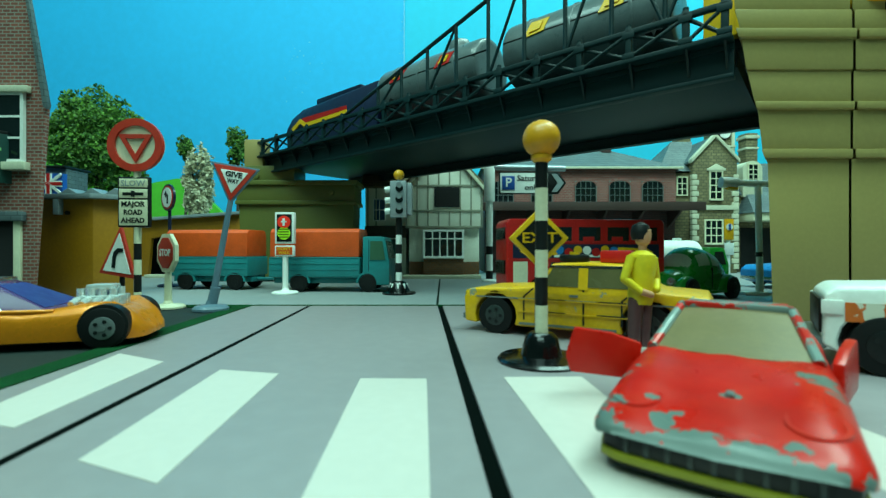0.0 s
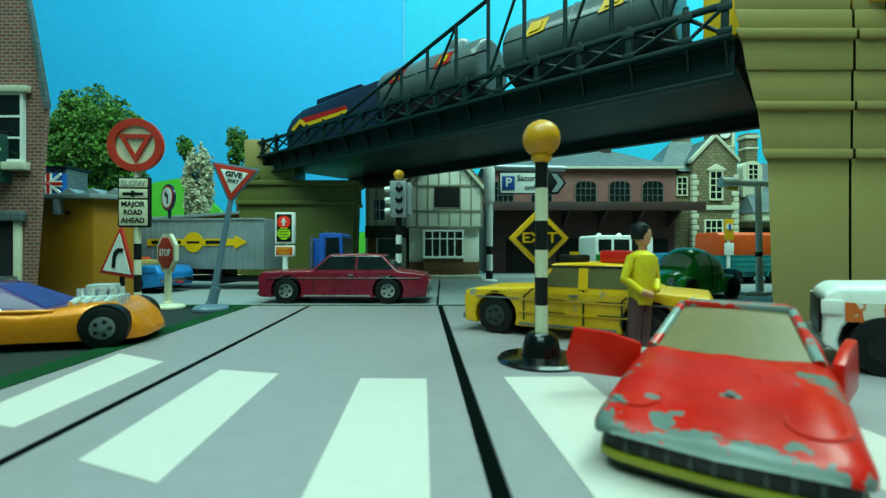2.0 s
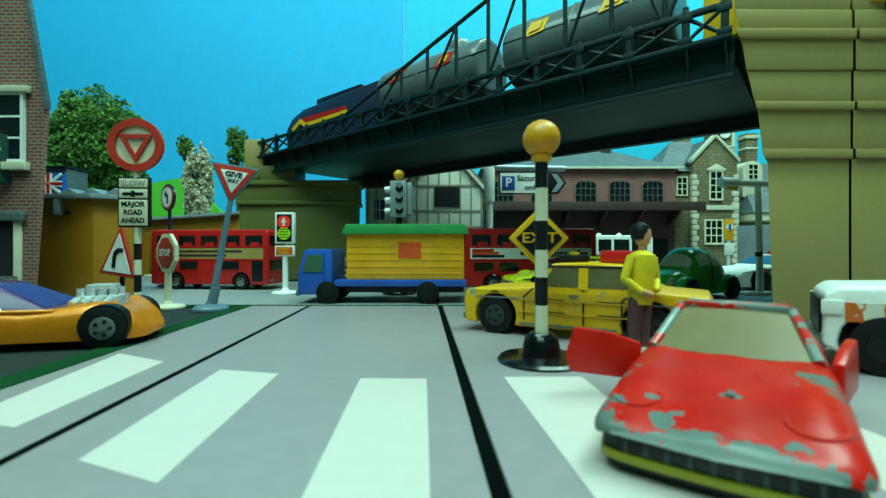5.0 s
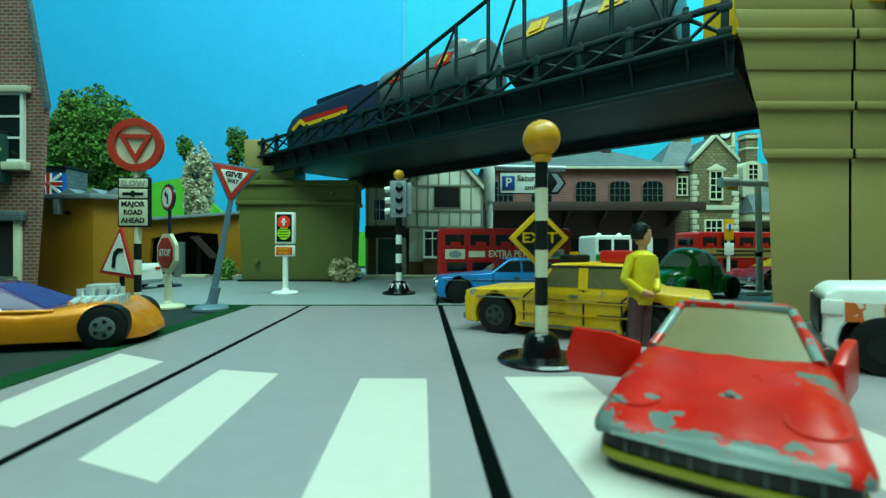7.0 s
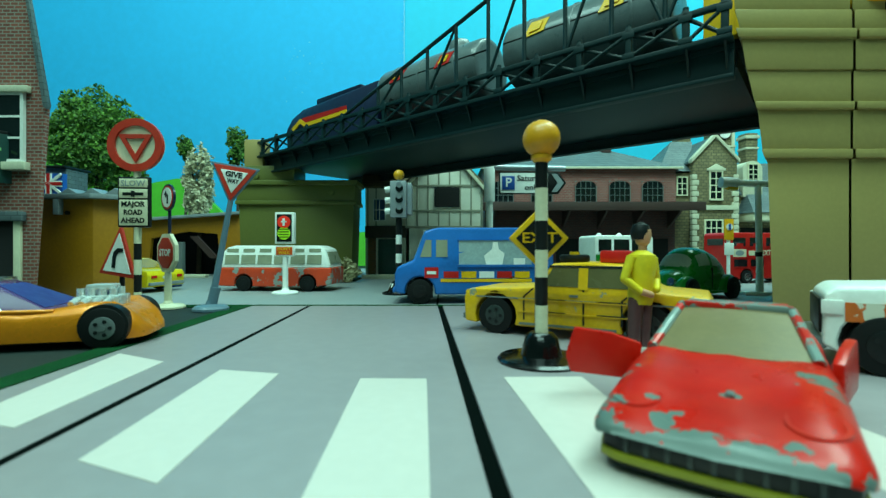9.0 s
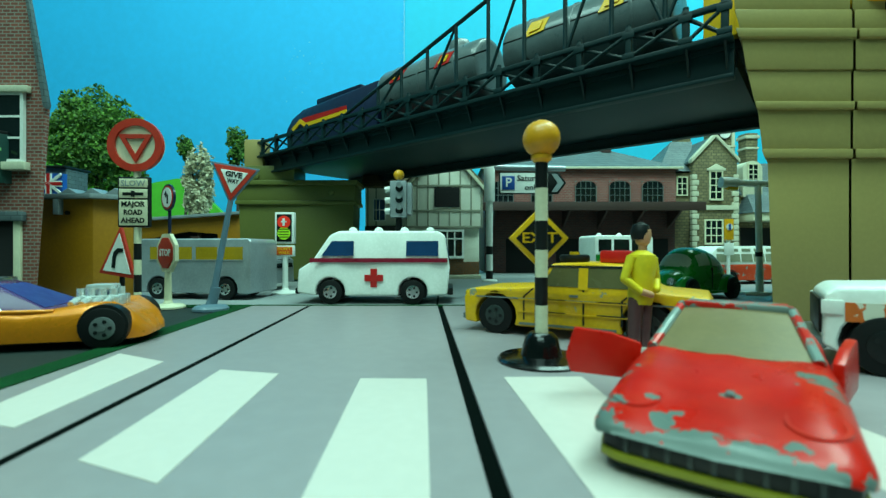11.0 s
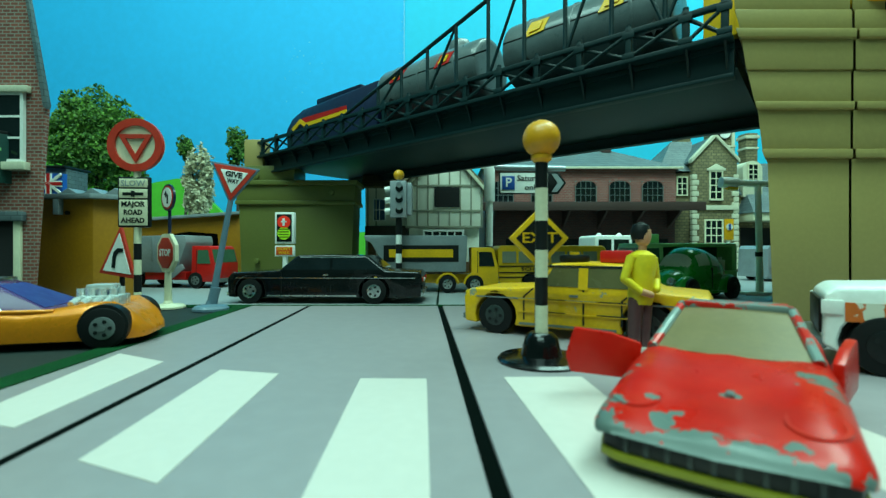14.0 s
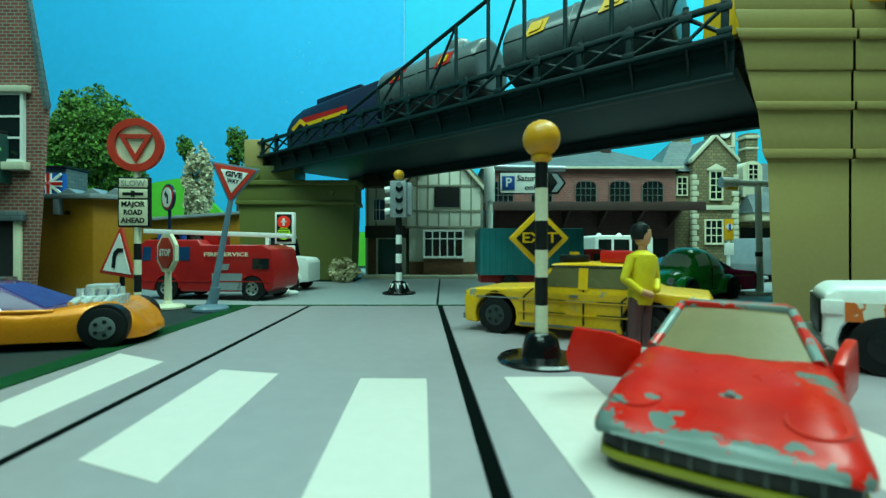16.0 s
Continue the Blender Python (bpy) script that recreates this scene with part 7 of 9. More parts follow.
def make_white_lorry():
    t = thing("white_lorry", "white toy lorry with tall hood and grey load", "toy lorry")
    W, xs, r = 25, (-19, 23), 5.0
    lorry_cab(t, 8, 20, W, 33, WHITE)
    bm = bmesh.new()
    add_prism(bm, [(19, 5), (19, 20), (31, 19), (33, 17), (33, 5)], -10, 10)
    part("bonnet", bm, WHITE, t, bevel=1.2)
    load_box("load_bed", t, -33, 7, W, 8, 17, GREY)
    chassis(t, -32, 30, W)
    wheel_guards(t, (23,), r, W, WHITE)
    wheel_set(t, xs, r, W, BLACK)
    return t


orange_lorry = make_orange_lorry()
lorry_trailer = make_trailer()
white_tanker = make_tanker()
blue_tractor_unit = make_tractor()
box_trailer = make_box_trailer()
paint_bus = double_decker("double_decker_bus", "red toy double-decker bus with white striped advert", "paints")
tan_bus = double_decker("double_decker_bus", "red toy double-decker bus with tan advert", "tan")
petrol_bus = double_decker("double_decker_bus", "red toy double-decker bus with petrol advert", "petrol")
camper_coach = make_camper_coach()
coach_ahead = make_greyhound()
coach_behind = copy_thing(coach_ahead, pose(0, 0, 0))
school_bus = make_school_bus()
tipper_lorry = make_tipper()
refuse_lorry = make_refuse()
box_lorry = make_box_lorry()
white_lorry = make_white_lorry()


# ---- traffic in the near lane
def make_convertible():
    t = thing("blue_convertible", "bright blue open-top toy car with orange seats", "toy car")
    L, W, xs, r = 73, 26, (-20, 23), 5.2
    hw = waist(W, 12, 0.15)
    shell("body", [(-36, 4), (-36.5, 11), (-34, 14.8), (-12, 15.4), (10, 14.8), (12, 15), (33, 14), (36.5, 11), (36.5, 5)], xs, r, hw, BLUE, t, bevel=1.0)
    inner_well(t, xs, r, W)
    boxpart("cockpit", (-13, 11, -9.5, 9.5, 14.6, 15.8), BLACK, t, bevel=0.4)
    for x in (-7, 3):
        boxpart("seat_back", (x - 5, x - 2, -8.5, 8.5, 14, 19.5), ORANGE, t, "orange seat back", bevel=0.8)
    boxpart("folded_hood", (-20, -12, -9.5, 9.5, 15, 18), matte("tan_canvas", "b99a55", 0.8), t, "tan folded hood", bevel=1.0)
    slope("windscreen", (13, 14.8), (8, 20), 10, 9, GLASS_CLEAR, t)
    rodpart("windscreen_frame", (8.2, -9.4, 20), (8.2, 9.4, 20), 0.5, CHROME, t)
    rodpart("steering_wheel", (5.5, -4.5, 16.4), (6, -4.5, 16.8), 2.2, BLACK, t)
    panel("body_crease", [(-34, 11.4), (34, 9.6), (34, 10.1), (-34, 11.9)], hw, BLUE, t, 0.25)
    panel("door_seam", rect(-9, -8.7, 4.5, 15), hw, BLACK, t, 0.05)
    panel("door_seam", rect(8, 8.3, 4.5, 15), hw, BLACK, t, 0.05)
    boxpart("front_bumper", (36, 37.4, -12, 12, 5, 7), CHROME, t, bevel=0.4)
    boxpart("rear_bumper", (-37.4, -36, -12, 12, 6, 8), CHROME, t, bevel=0.4)
    boxpart("tow_hook", (-40, -37, -1, 1, 5, 6), RED, t, bevel=0.2)
    wheel_set(t, xs, r, W, CHROME)
    return t


def make_mixer():
    t = thing("concrete_mixer", "yellow and red eight-wheel toy concrete mixer lorry", "toy lorry")
    W, xs, r = 25, (-26, -11, 12, 27), 4.8
    lorry_cab(t, 20.5, 36, W, 29, YELLOW, GLASS_GREEN, base=9)
    boxpart("engine_cover", (8, 20, -9, 9, 12, 26.5), YELLOW, t, bevel=1.0)
    bm = bmesh.new()
    turn = Matrix.Translation((-12, 0, 22.5)) @ Matrix.Rotation(radians(-83), 4, "Y")
    add_turned(bm, [(4, -21), (6.5, -19), (9.6, -8), (10.6, 2), (9, 9), (6, 17), (4.5, 20)], 30)
    bmesh.ops.transform(bm, matrix=turn, verts=bm.verts)
    drum = part("drum", bm, paint("orange_drum", "f0a312", 0.3), t, "orange mixing drum")
    bm = bmesh.new()
    add_prism(bm, [(-36, 9), (-37, 15), (-34, 20), (-35, 33), (-38, 37), (-30, 36), (-29, 20), (-26, 12), (-24, 9)], -9, 9)
    part("rear_frame", bm, RED, t, "red rear frame and chute", bevel=0.6)
    boxpart("chassis", (-36, 34, -W / 2 + 1.5, W / 2 - 1.5, 8.5, 12.5), RED, t, bevel=0.6)
    boxpart("front_bumper", (33.5, 37, -W / 2 + 0.5, W / 2 - 0.5, 5.5, 9.5), RED, t, bevel=0.5)
    wheel_guards(t, xs, r, W, RED)
    wheel_set(t, xs, r, W, CHROME)
    return t


def make_circus_lorry():
    t = thing("house_lorry", "blue toy lorry carrying a yellow hut with green roof", "toy lorry")
    W, xs, r = 26, (-20, 24), 5.0
    lorry_cab(t, 22, 37, W, 24, DEEP_BLUE, GLASS_GREEN)
    boxpart("bed", (-37, 21, -W / 2, W / 2, 7.5, 10.5), DEEP_BLUE, t, bevel=0.5)
    hut = boxpart("hut", (-36, 16, -11, 11, 10.5, 31), AMBER, t, "yellow plank hut", bevel=0.4)
    for k in range(6):
        for s in (-1, 1):
            boxpart("plank_line", (-35.5, 15.5, s * 11 - 0.2, s * 11 + 0.2, 13 + k * 3, 13.4 + k * 3), AMBER, hut, bevel=0.05)
    bm = bmesh.new()
    add_prism(bm, [(-38.5, 30.5), (18, 30.5), (16, 35), (-36, 35)], -13, 13)
    part("hut_roof", bm, paint("green_roof", "2a8f4a", 0.4), t, "green roof", bevel=0.5)
    panel("hut_window", rect(-17, -7, 20, 27), waist(22), ORANGE, t, 0.3)
    chassis(t, -36, 24, W)
    wheel_set(t, xs, r, W, BLACK)
    return t


def make_police():
    t = saloon("police_car", "white toy police coupe with blue door star panel", WHITE, 72, 28, 20.8, 14.2, 16, 3, -16, -25, 11, 15.5, -3, (-21, 22), 5.8, GLASS_BLUE, BLACK, 0.32, "toy police car", trim=GREY)
    hw = waist(28, 13.2, 0.32)
    panel("door_panel", [(-6, 5), (15, 5), (15.5, 13), (-6, 13.4)], hw, SIGN_BLUE, t, 0.2, label="blue door panel with white star")
    for s0 in (0, 1):
        pts = [(4.5 + 4.2 * math.cos(math.pi / 2 + s0 * math.pi + 2 * math.pi * k / 3), 9.2 + 4.2 * math.sin(math.pi / 2 + s0 * math.pi + 2 * math.pi * k / 3)) for k in range(3)]
        panel("star", pts, hw, SILVER, t, 0.35 + 0.05 * s0)
    boxpart("roof_light", (-9, 0, -6, 6, 20.5, 23), RED, t, "red roof light bar", bevel=0.8)
    side_text("POLICE", 3.0, DEEP_BLUE, t, -16.5, 13.2, 14.1, 1, 11, 0.05)
    panel("body_stripe", rect(-34, -8, 11.0, 11.4), hw, GREY, t, 0.2)
    return t


def make_ice_cream_van():
    t = thing("ice_cream_van", "blue toy ice cream van with serving window", "toy van")
    L, W, H, xs, r = 70, 28, 33.5, (-18, 24), 5.4
    hw = waist(W, 20, 0.1)
    shell("body", [(-35, 5), (-35, 29), (-33, 32), (-28, H), (16, H), (22, 32), (27, 19), (34, 16), (35, 13), (35, 5)], xs, r, hw, BLUE_VAN, t, gz=4, bevel=1.4)
    inner_well(t, xs, r, W)
    panel("serving_window", rect(-25, 7, 17, 28), hw, matte("pale_interior", "8fa3a5", 0.6), t, 0.12, label="open serving window with pale interior")
    for a, b in ((-25, 7),):
        panel("window_lip", rect(a - 0.6, b + 0.6, 16.2, 17.2), hw, BLUE_VAN, t, 0.7)
        panel("window_lip", rect(a - 0.6, b + 0.6, 27.8, 28.6), hw, BLUE_VAN, t, 0.5)
    panel("counter_shape", [(-8, 17.2), (-12, 17.2), (-13, 22), (-10.5, 24), (-10, 27), (-8, 27), (-7.6, 24), (-4, 21), (-5, 17.2)], hw, WHITE, t, 0.3)
    panel("counter_shape", rect(-22, -17, 17.2, 20), hw, WHITE, t, 0.3)
    panel("side_window", [(12, 20.5), (17, 20.5), (17, 28), (12, 28)], hw, GLASS_DUSTY, t, 0.12)
    panel("side_window", [(19, 20.5), (24, 20.5), (21.5, 28), (19, 28)], hw, GLASS_DUSTY, t, 0.12)
    slope("windscreen", (27, 19), (22, 32), 11, 10, GLASS_DUSTY, t)
    panel("menu_plate", rect(16, 22, 11.4, 16), hw, RED, t, 0.2)
    panel("menu_bar", rect(17, 21, 13, 14.4), hw, WHITE, t, 0.3)
    for k, m in enumerate((YELLOW, RED, WHITE, YELLOW, RED)):
        panel("picture_label", rect(-24 + k * 7.8, -17.5 + k * 7.8, 11.4, 14.2), hw, m, t, 0.2)
    panel("side_band", rect(-25, 15, 9.6, 11), hw, YELLOW, t, 0.2)
    boxpart("front_bumper", (34.4, 36, -13, 13, 5, 7), BLUE_VAN, t, bevel=0.4)
    wheel_set(t, xs, r, W, BLACK)
    return t


BLUE_VAN = paint("blue_van_enamel", "1668b8", 0.35)


def make_ambulance():
    t = thing("ambulance", "white toy ambulance van with red stripe and cross", "toy van")
    L, W, H, xs, r = 66, 29, 32, (-17, 19), 5.3
    hw = waist(W, 17, 0.18)
    shell("body", [(-32, 4), (-33, 16), (-31, 30), (-28, H), (16, H), (20, 30), (27, 19), (33, 15), (33.5, 5)], xs, r, hw, WHITE, t, gz=3.6, bevel=1.2)
    inner_well(t, xs, r, W)
    panel("side_window", rect(-28, -14, 21, 27.5), hw, GLASS_BLUE, t, 0.12)
    panel("side_window", [(9, 21), (23, 21), (18.6, 27.5), (9, 27.5)], hw, GLASS_BLUE, t, 0.12)
    slope("windscreen", (27, 19), (20, 30), 11.5, 10, GLASS_BLUE, t)
    slope("rear_window", (-33, 18), (-31, 29.5), 10, 9, GLASS_BLUE, t)
    panel("stripe", rect(-32, 28, 18.2, 20), hw, MAROON, t, 0.15, label="dark red stripe")
    panel("cross", rect(-1.4, 1.4, 7.4, 15.4), hw, RED, t, 0.2)
    panel("cross", rect(-4, 4, 10, 12.8), hw, RED, t, 0.25)
    for k in range(4):
        bm = bmesh.new()
        add_ball(bm, (-24 + k * 12, 0, H), 2.2, 14)
        part("roof_vent", bm, WHITE, t)
    boxpart("rear_bumper", (-34.5, -32, -13, 13, 4, 7), BLACK, t, bevel=0.5)
    boxpart("front_bumper", (32.6, 34.6, -13.5, 13.5, 4.4, 7), BLACK, t, bevel=0.5)
    wheel_set(t, xs, r, W, CHROME)
    return t


def make_crane():
    t = thing("mobile_crane", "amber six-wheel toy crane lorry with long jib", "toy lorry")
    W, xs, r = 27, (-27, -13, 18), 5.9
    lorry_cab(t, 15, 33, W, 30, AMBER, GLASS_GREEN, base=7)
    boxpart("deck", (-33, 17, -W / 2 + 1, W / 2 - 1, 10, 13.5), AMBER, t, bevel=0.5)
    wheel_guards(t, (18,), r, W, AMBER)
    boxpart("turntable", (-26, 4, -10, 10, 14, 19), AMBER, t, bevel=0.7)
    bm = bmesh.new()
    add_prism(bm, [(4, 19), (-12, 19), (-28, 19), (-30, 23), (-20, 35), (-12, 35), (-11, 27), (4, 26)], -8.5, 8.5)
    house = part("crane_house", bm, AMBER, t, bevel=0.7)
    panel("house_window", [(-26.5, 23.5), (-21, 23.5), (-20, 32)], waist(17), GLASS_GREEN, house, 0.15)
    panel("house_window", rect(-18, -13.5, 28.5, 33), waist(17), GLASS_DARK, house, 0.15)
    bm = bmesh.new()
    for s in (-1, 1):
        add_rod(bm, (-24, s * 3.4, 25), (-68, s * 1.4, 38), 1.3, 8, 1.0)
        add_rod(bm, (-24, s * 3.4, 29), (-68, s * 1.4, 40), 1.1, 8, 0.9)
    for k in range(7):
        f = k / 6.5
        x = -24 - 44 * f
        add_rod(bm, (x, -2.6, 25 + 13 * f), (x - 5, 2.6, 29.5 + 11 * f), 0.6, 6)
        add_rod(bm, (x, 2.6, 25 + 13 * f), (x - 5, 2.6, 29.6 + 11 * f), 0.6, 6)
    add_rod(bm, (-26, 0, 27), (-68, 0, 39.4), 1.7, 10)
    part("jib", bm, AMBER, t, "long lattice jib")
    rodpart("hook_rope", (-66, 0, 38), (-66, 0, 22), 0.5, BLACK, t)
    bm = bmesh.new()
    pts = [(-66 + 2.6 * math.cos(a), 19 + 2.8 * math.sin(a)) for a in [math.pi * (0.6 + 1.3 * k / 12) for k in range(13)]]
    for p, q in zip(pts, pts[1:]):
        add_rod(bm, (p[0], 0, p[1]), (q[0], 0, q[1]), 0.8, 8)
    part("hook", bm, RED, t, "red crane hook")
    boxpart("bumper", (32, 35, -12.5, 12.5, 5, 9), AMBER, t, bevel=0.5)
    wheel_set(t, xs, r, W, BLACK)
    return t


def make_yellow_van():
    mat = paint("chipped_yellow_enamel", "e8a916", 0.4, chips=0.055, under="5f7f8a")
    t = thing("yellow_van", "chipped yellow toy recovery van with red lettering bars", "toy van")
    L, W, xs, r = 60, 25, (-16, 21), 5.2
    hw = waist(W, 16, 0.12)
    shell("body", [(-30, 5), (-30, 24), (-28, 26.5), (14, 26), (17, 24), (19, 16.5), (27, 14.5), (30, 11), (30, 5)], xs, r, hw, mat, t, gz=3.4, bevel=1.1)
    inner_well(t, xs, r, W)
    panel("side_window", [(6, 17.5), (16.4, 17.5), (14.6, 23), (6, 23)], hw, GLASS_GREEN, t, 0.12)
    slope("windscreen", (19, 16.5), (17, 24), 10, 9.4, GLASS_GREEN, t)
    panel("lettering_bar", rect(-24, -18, 19.6, 21.6), hw, RED, t, 0.15)
    panel("lettering_bar", rect(-9, 2, 19.6, 21.6), hw, RED, t, 0.15)
    boxpart("ladder_board", (-26, 12, -8, 8, 26, 28), mat, t, bevel=0.5)
    for s in (-1, 1):
        rodpart("headlight", (27, s * 9.4, 11), (29.6, s * 9.4, 11), 1.7, GREY_METAL, t)
    boxpart("radiator", (29.4, 30.6, -6, 6, 6, 12.5), GREY_METAL, t, bevel=0.4)
    boxpart("locker_seam", (-14, 4, -W / 2 - 0.25, W / 2 + 0.25, 8.5, 8.9), BLACK, t, bevel=0)
    wheel_set(t, xs, r, W, GREY_METAL)
    return t


def make_milk_float():
    t = thing("milk_float", "pale green open-sided toy milk van with white crates", "toy van")
    W, xs, r = 26, (-15, 17), 4.4
    hw = waist(W, 14, 0.08)
    shell("body", [(-28, 5), (-28, 13), (12, 13), (27, 13.5), (28, 10), (28, 5)], xs, r, hw, GREEN_PALE, t, gz=4, bevel=0.8)
    boxpart("roof", (-28, 24, -W / 2 + 0.6, W / 2 - 0.6, 25, 27), GREEN_PALE, t, bevel=0.8)
    boxpart("rear_wall", (-28, -25, -W / 2 + 0.5, W / 2 - 0.5, 12, 26), GREEN_PALE, t, bevel=0.5)
    bm = bmesh.new()
    add_prism(bm, [(13, 12), (27.5, 12), (27.5, 15), (24, 26.6), (13, 26.6)], lambda x, z: -hw(z), lambda x, z: hw(z))
    cab = part("cab", bm, GREEN_PALE, t, bevel=0.7)
    panel("cab_window", [(15.5, 16.5), (25.4, 16.5), (23.2, 24.4), (15.5, 24.4)], hw, GLASS_GREEN, cab, 0.12)
    slope("windscreen", (27.5, 15), (24, 26), 10.5, 10, GLASS_GREEN, cab)
    boxpart("crate", (-23, 8, -10.5, 10.5, 13, 18.4), WHITE, t, "white bottle crates", bevel=0.4)
    for k in range(9):
        for y in (-8.6, 8.6):
            rodpart("bottle_row", (-21.4 + k * 3.4, y, 18), (-21.4 + k * 3.4, y, 19.8), 0.9, WHITE, t, n=8)
    boxpart("bulkhead", (-25.2, 13, -2, 2, 13, 25), GLASS_GREEN, t, bevel=0.3)
    panel("door_picture", [(19, 8.4), (25, 8.4), (25.5, 11), (22, 12), (19, 11)], hw, paint("brown_picture", "8a4a2a", 0.5), t, 0.2)
    boxpart("roof_sign", (8, 16, -1, 1, 27, 32), GREEN_PALE, t, bevel=0.5)
    wheel_set(t, xs, r, W, GREY_METAL)
    return t


def make_fire_engine():
    t = thing("fire_engine", "red toy fire engine with white ladder on roof", "toy lorry")
    L, W, H, xs, r = 70, 26, 28.5, (-24, 19), 5.6
    hw = waist(W, 17, 0.1)
    shell("body", [(-34, 6), (-35, 14), (-33, 24), (-28, 26), (2, 26), (4, H), (31, H), (34, H - 2.5), (35, 15), (35, 5)], xs, r, hw, RED_FIRE, t, gz=4, bevel=0.9)
    inner_well(t, xs, r, W)
    for a, b in ((27.5, 31.8), (18.5, 24.5), (7.5, 14.5)):
        panel("side_window", rect(a, b, 18.6, 25), hw, GLASS_BLUE, t, 0.12)
    slope("windscreen", (35, 15.5), (34, 26), 11, 10.4, GLASS_BLUE, t, 0.4)
    panel("locker", rect(-19, -4, 4.8, 12.6), hw, GREY, t, 0.2, label="grey roller locker")
    panel("rear_window", rect(-32, -24, 14.8, 19.6), hw, GLASS_DARK, t, 0.15)
    panel("badge", [(-12, 14.2), (-8.4, 14.2), (-7.6, 17), (-12.8, 17)], hw, SILVER, t, 0.2)
    side_text("FIRE SERVICE", 2.5, CREAM, t, -11, 21.4, 12.7, 1, 22, 0.05)
    panel("body_line", rect(-33, 34, 8.6, 9.1), hw, RED_FIRE, t, 0.3)
    # ladder
    bm = bmesh.new()
    for s in (-1, 1):
        add_box(bm, -36, 38, s * 4.2 - 0.9, s * 4.2 + 0.9, 29.8, 32.0)
    for k in range(16):
        x = -34 + k * 4.6
        add_rod(bm, (x, -4, 31), (x, 4, 31), 0.6, 6)
    bmesh.ops.rotate(bm, verts=bm.verts, cent=(-20, 0, 30), matrix=Matrix.Rotation(radians(-2.0), 3, "Y"))
    lad = part("ladder", bm, WHITE, t, "white ladder", bevel=0.2)
    boxpart("ladder_bracket", (-2, 6, -5, 5, 26, 31), RED_FIRE, t, bevel=0.5)
    boxpart("ladder_rest", (27, 30, -5, 5, 28, 30.2), RED_FIRE, t, bevel=0.4)
    for s in (-1, 1):
        rodpart("beacon", (26, s * 7.5, 28), (26, s * 7.5, 31), 1.7, DEEP_BLUE, t)
    boxpart("front_bumper", (34.2, 36.4, -12.5, 12.5, 4.6, 7.4), RED_FIRE, t, bevel=0.4)
    wheel_guards(t, xs, r, W, RED_FIRE)
    wheel_set(t, xs, r, W, CHROME)
    return t


RED_FIRE = paint("fire_red_enamel", "a81414", 0.28)

advert_bus = double_decker("double_decker_bus", "red toy double-decker bus with balloon advert", "jolly")
blue_convertible = make_convertible()
maroon_saloon = saloon("maroon_saloon", "dark maroon toy luxury saloon car", MAROON, 75, 26, 22, 14.5, 14, 6, -17, -24, 14, 13, -6, (-20, 25), 5.6)
blue_saloon = saloon("blue_saloon", "light blue two-door toy saloon car", LIGHT_BLUE, 66, 25, 22, 14.2, 13.5, 4, -14, -18, 13.4, 14, -3, (-15, 23), 5.2)
concrete_mixer = make_mixer()
circus_lorry = make_circus_lorry()
police_car = make_police()
porsche = saloon("yellow_sports_car", "bright yellow rounded toy sports car", paint("lemon_enamel", "d9e012", 0.2), 68, 28, 20.5, 13.5, 14, 4, -12, -29, 10.5, 12.5, -6, (-19, 20), 5.8, GLASS_DARK, CHROME, 0.35, trim=BLACK)
blue_coupe = saloon("blue_coupe", "mid blue fastback toy coupe", BLUE, 72, 26, 20, 13.5, 12, 3, -10, -27, 11.5, 11.5, -2, (-15, 26), 5.2, GLASS_DARK, BLACK, 0.34)
maroon_coupe = saloon("maroon_coupe", "dark red wedge toy coupe with amber windows", MAROON, 72, 27, 18.6, 12.4, 17, 2, -14, -28, 8.5, 11.6, -6, (-18, 24), 5.4, GLASS_AMBER, CHROME, 0.36)
yellow_coupe = saloon("yellow_coupe", "lime yellow wedge toy coupe with amber windows", paint("lime_yellow_enamel", "e0c81a", 0.25), 72, 27, 19, 12.4, 17, 2, -14, -28, 8.5, 12, -6, (-20, 23), 5.6, GLASS_AMBER, GREY_METAL, 0.36, trim=GREY)
ice_cream_van = make_ice_cream_van()
ambulance = make_ambulance()
mobile_crane = make_crane()
yellow_van = make_yellow_van()
limousine = saloon("black_limousine", "long shiny black toy limousine", BLACK_PAINT, 86, 28, 21.5, 14.5, 20, 12, -18, -27, 13.5, 14, -3, (-22, 33), 5.5, GLASS_DARK, CHROME, 0.26)
milk_float = make_milk_float()
fire_engine = make_fire_engine()
magenta_car = saloon("magenta_car", "magenta pink toy coupe", MAGENTA, 70, 26, 20, 13.5, 14, 4, -12, -22, 12, 12.5, -3, (-18, 22), 5.2)
split_camper = box_body("camper_van", "pale grey and white toy camper van", SILVER, 60, 25, 29, (-17, 18), 5, [(-26, -15, 19, 25), (-13, -2, 19, 25), (0, 11, 19, 25), (13, 22, 19, 25)], "toy van", glass=GLASS_AMBER)


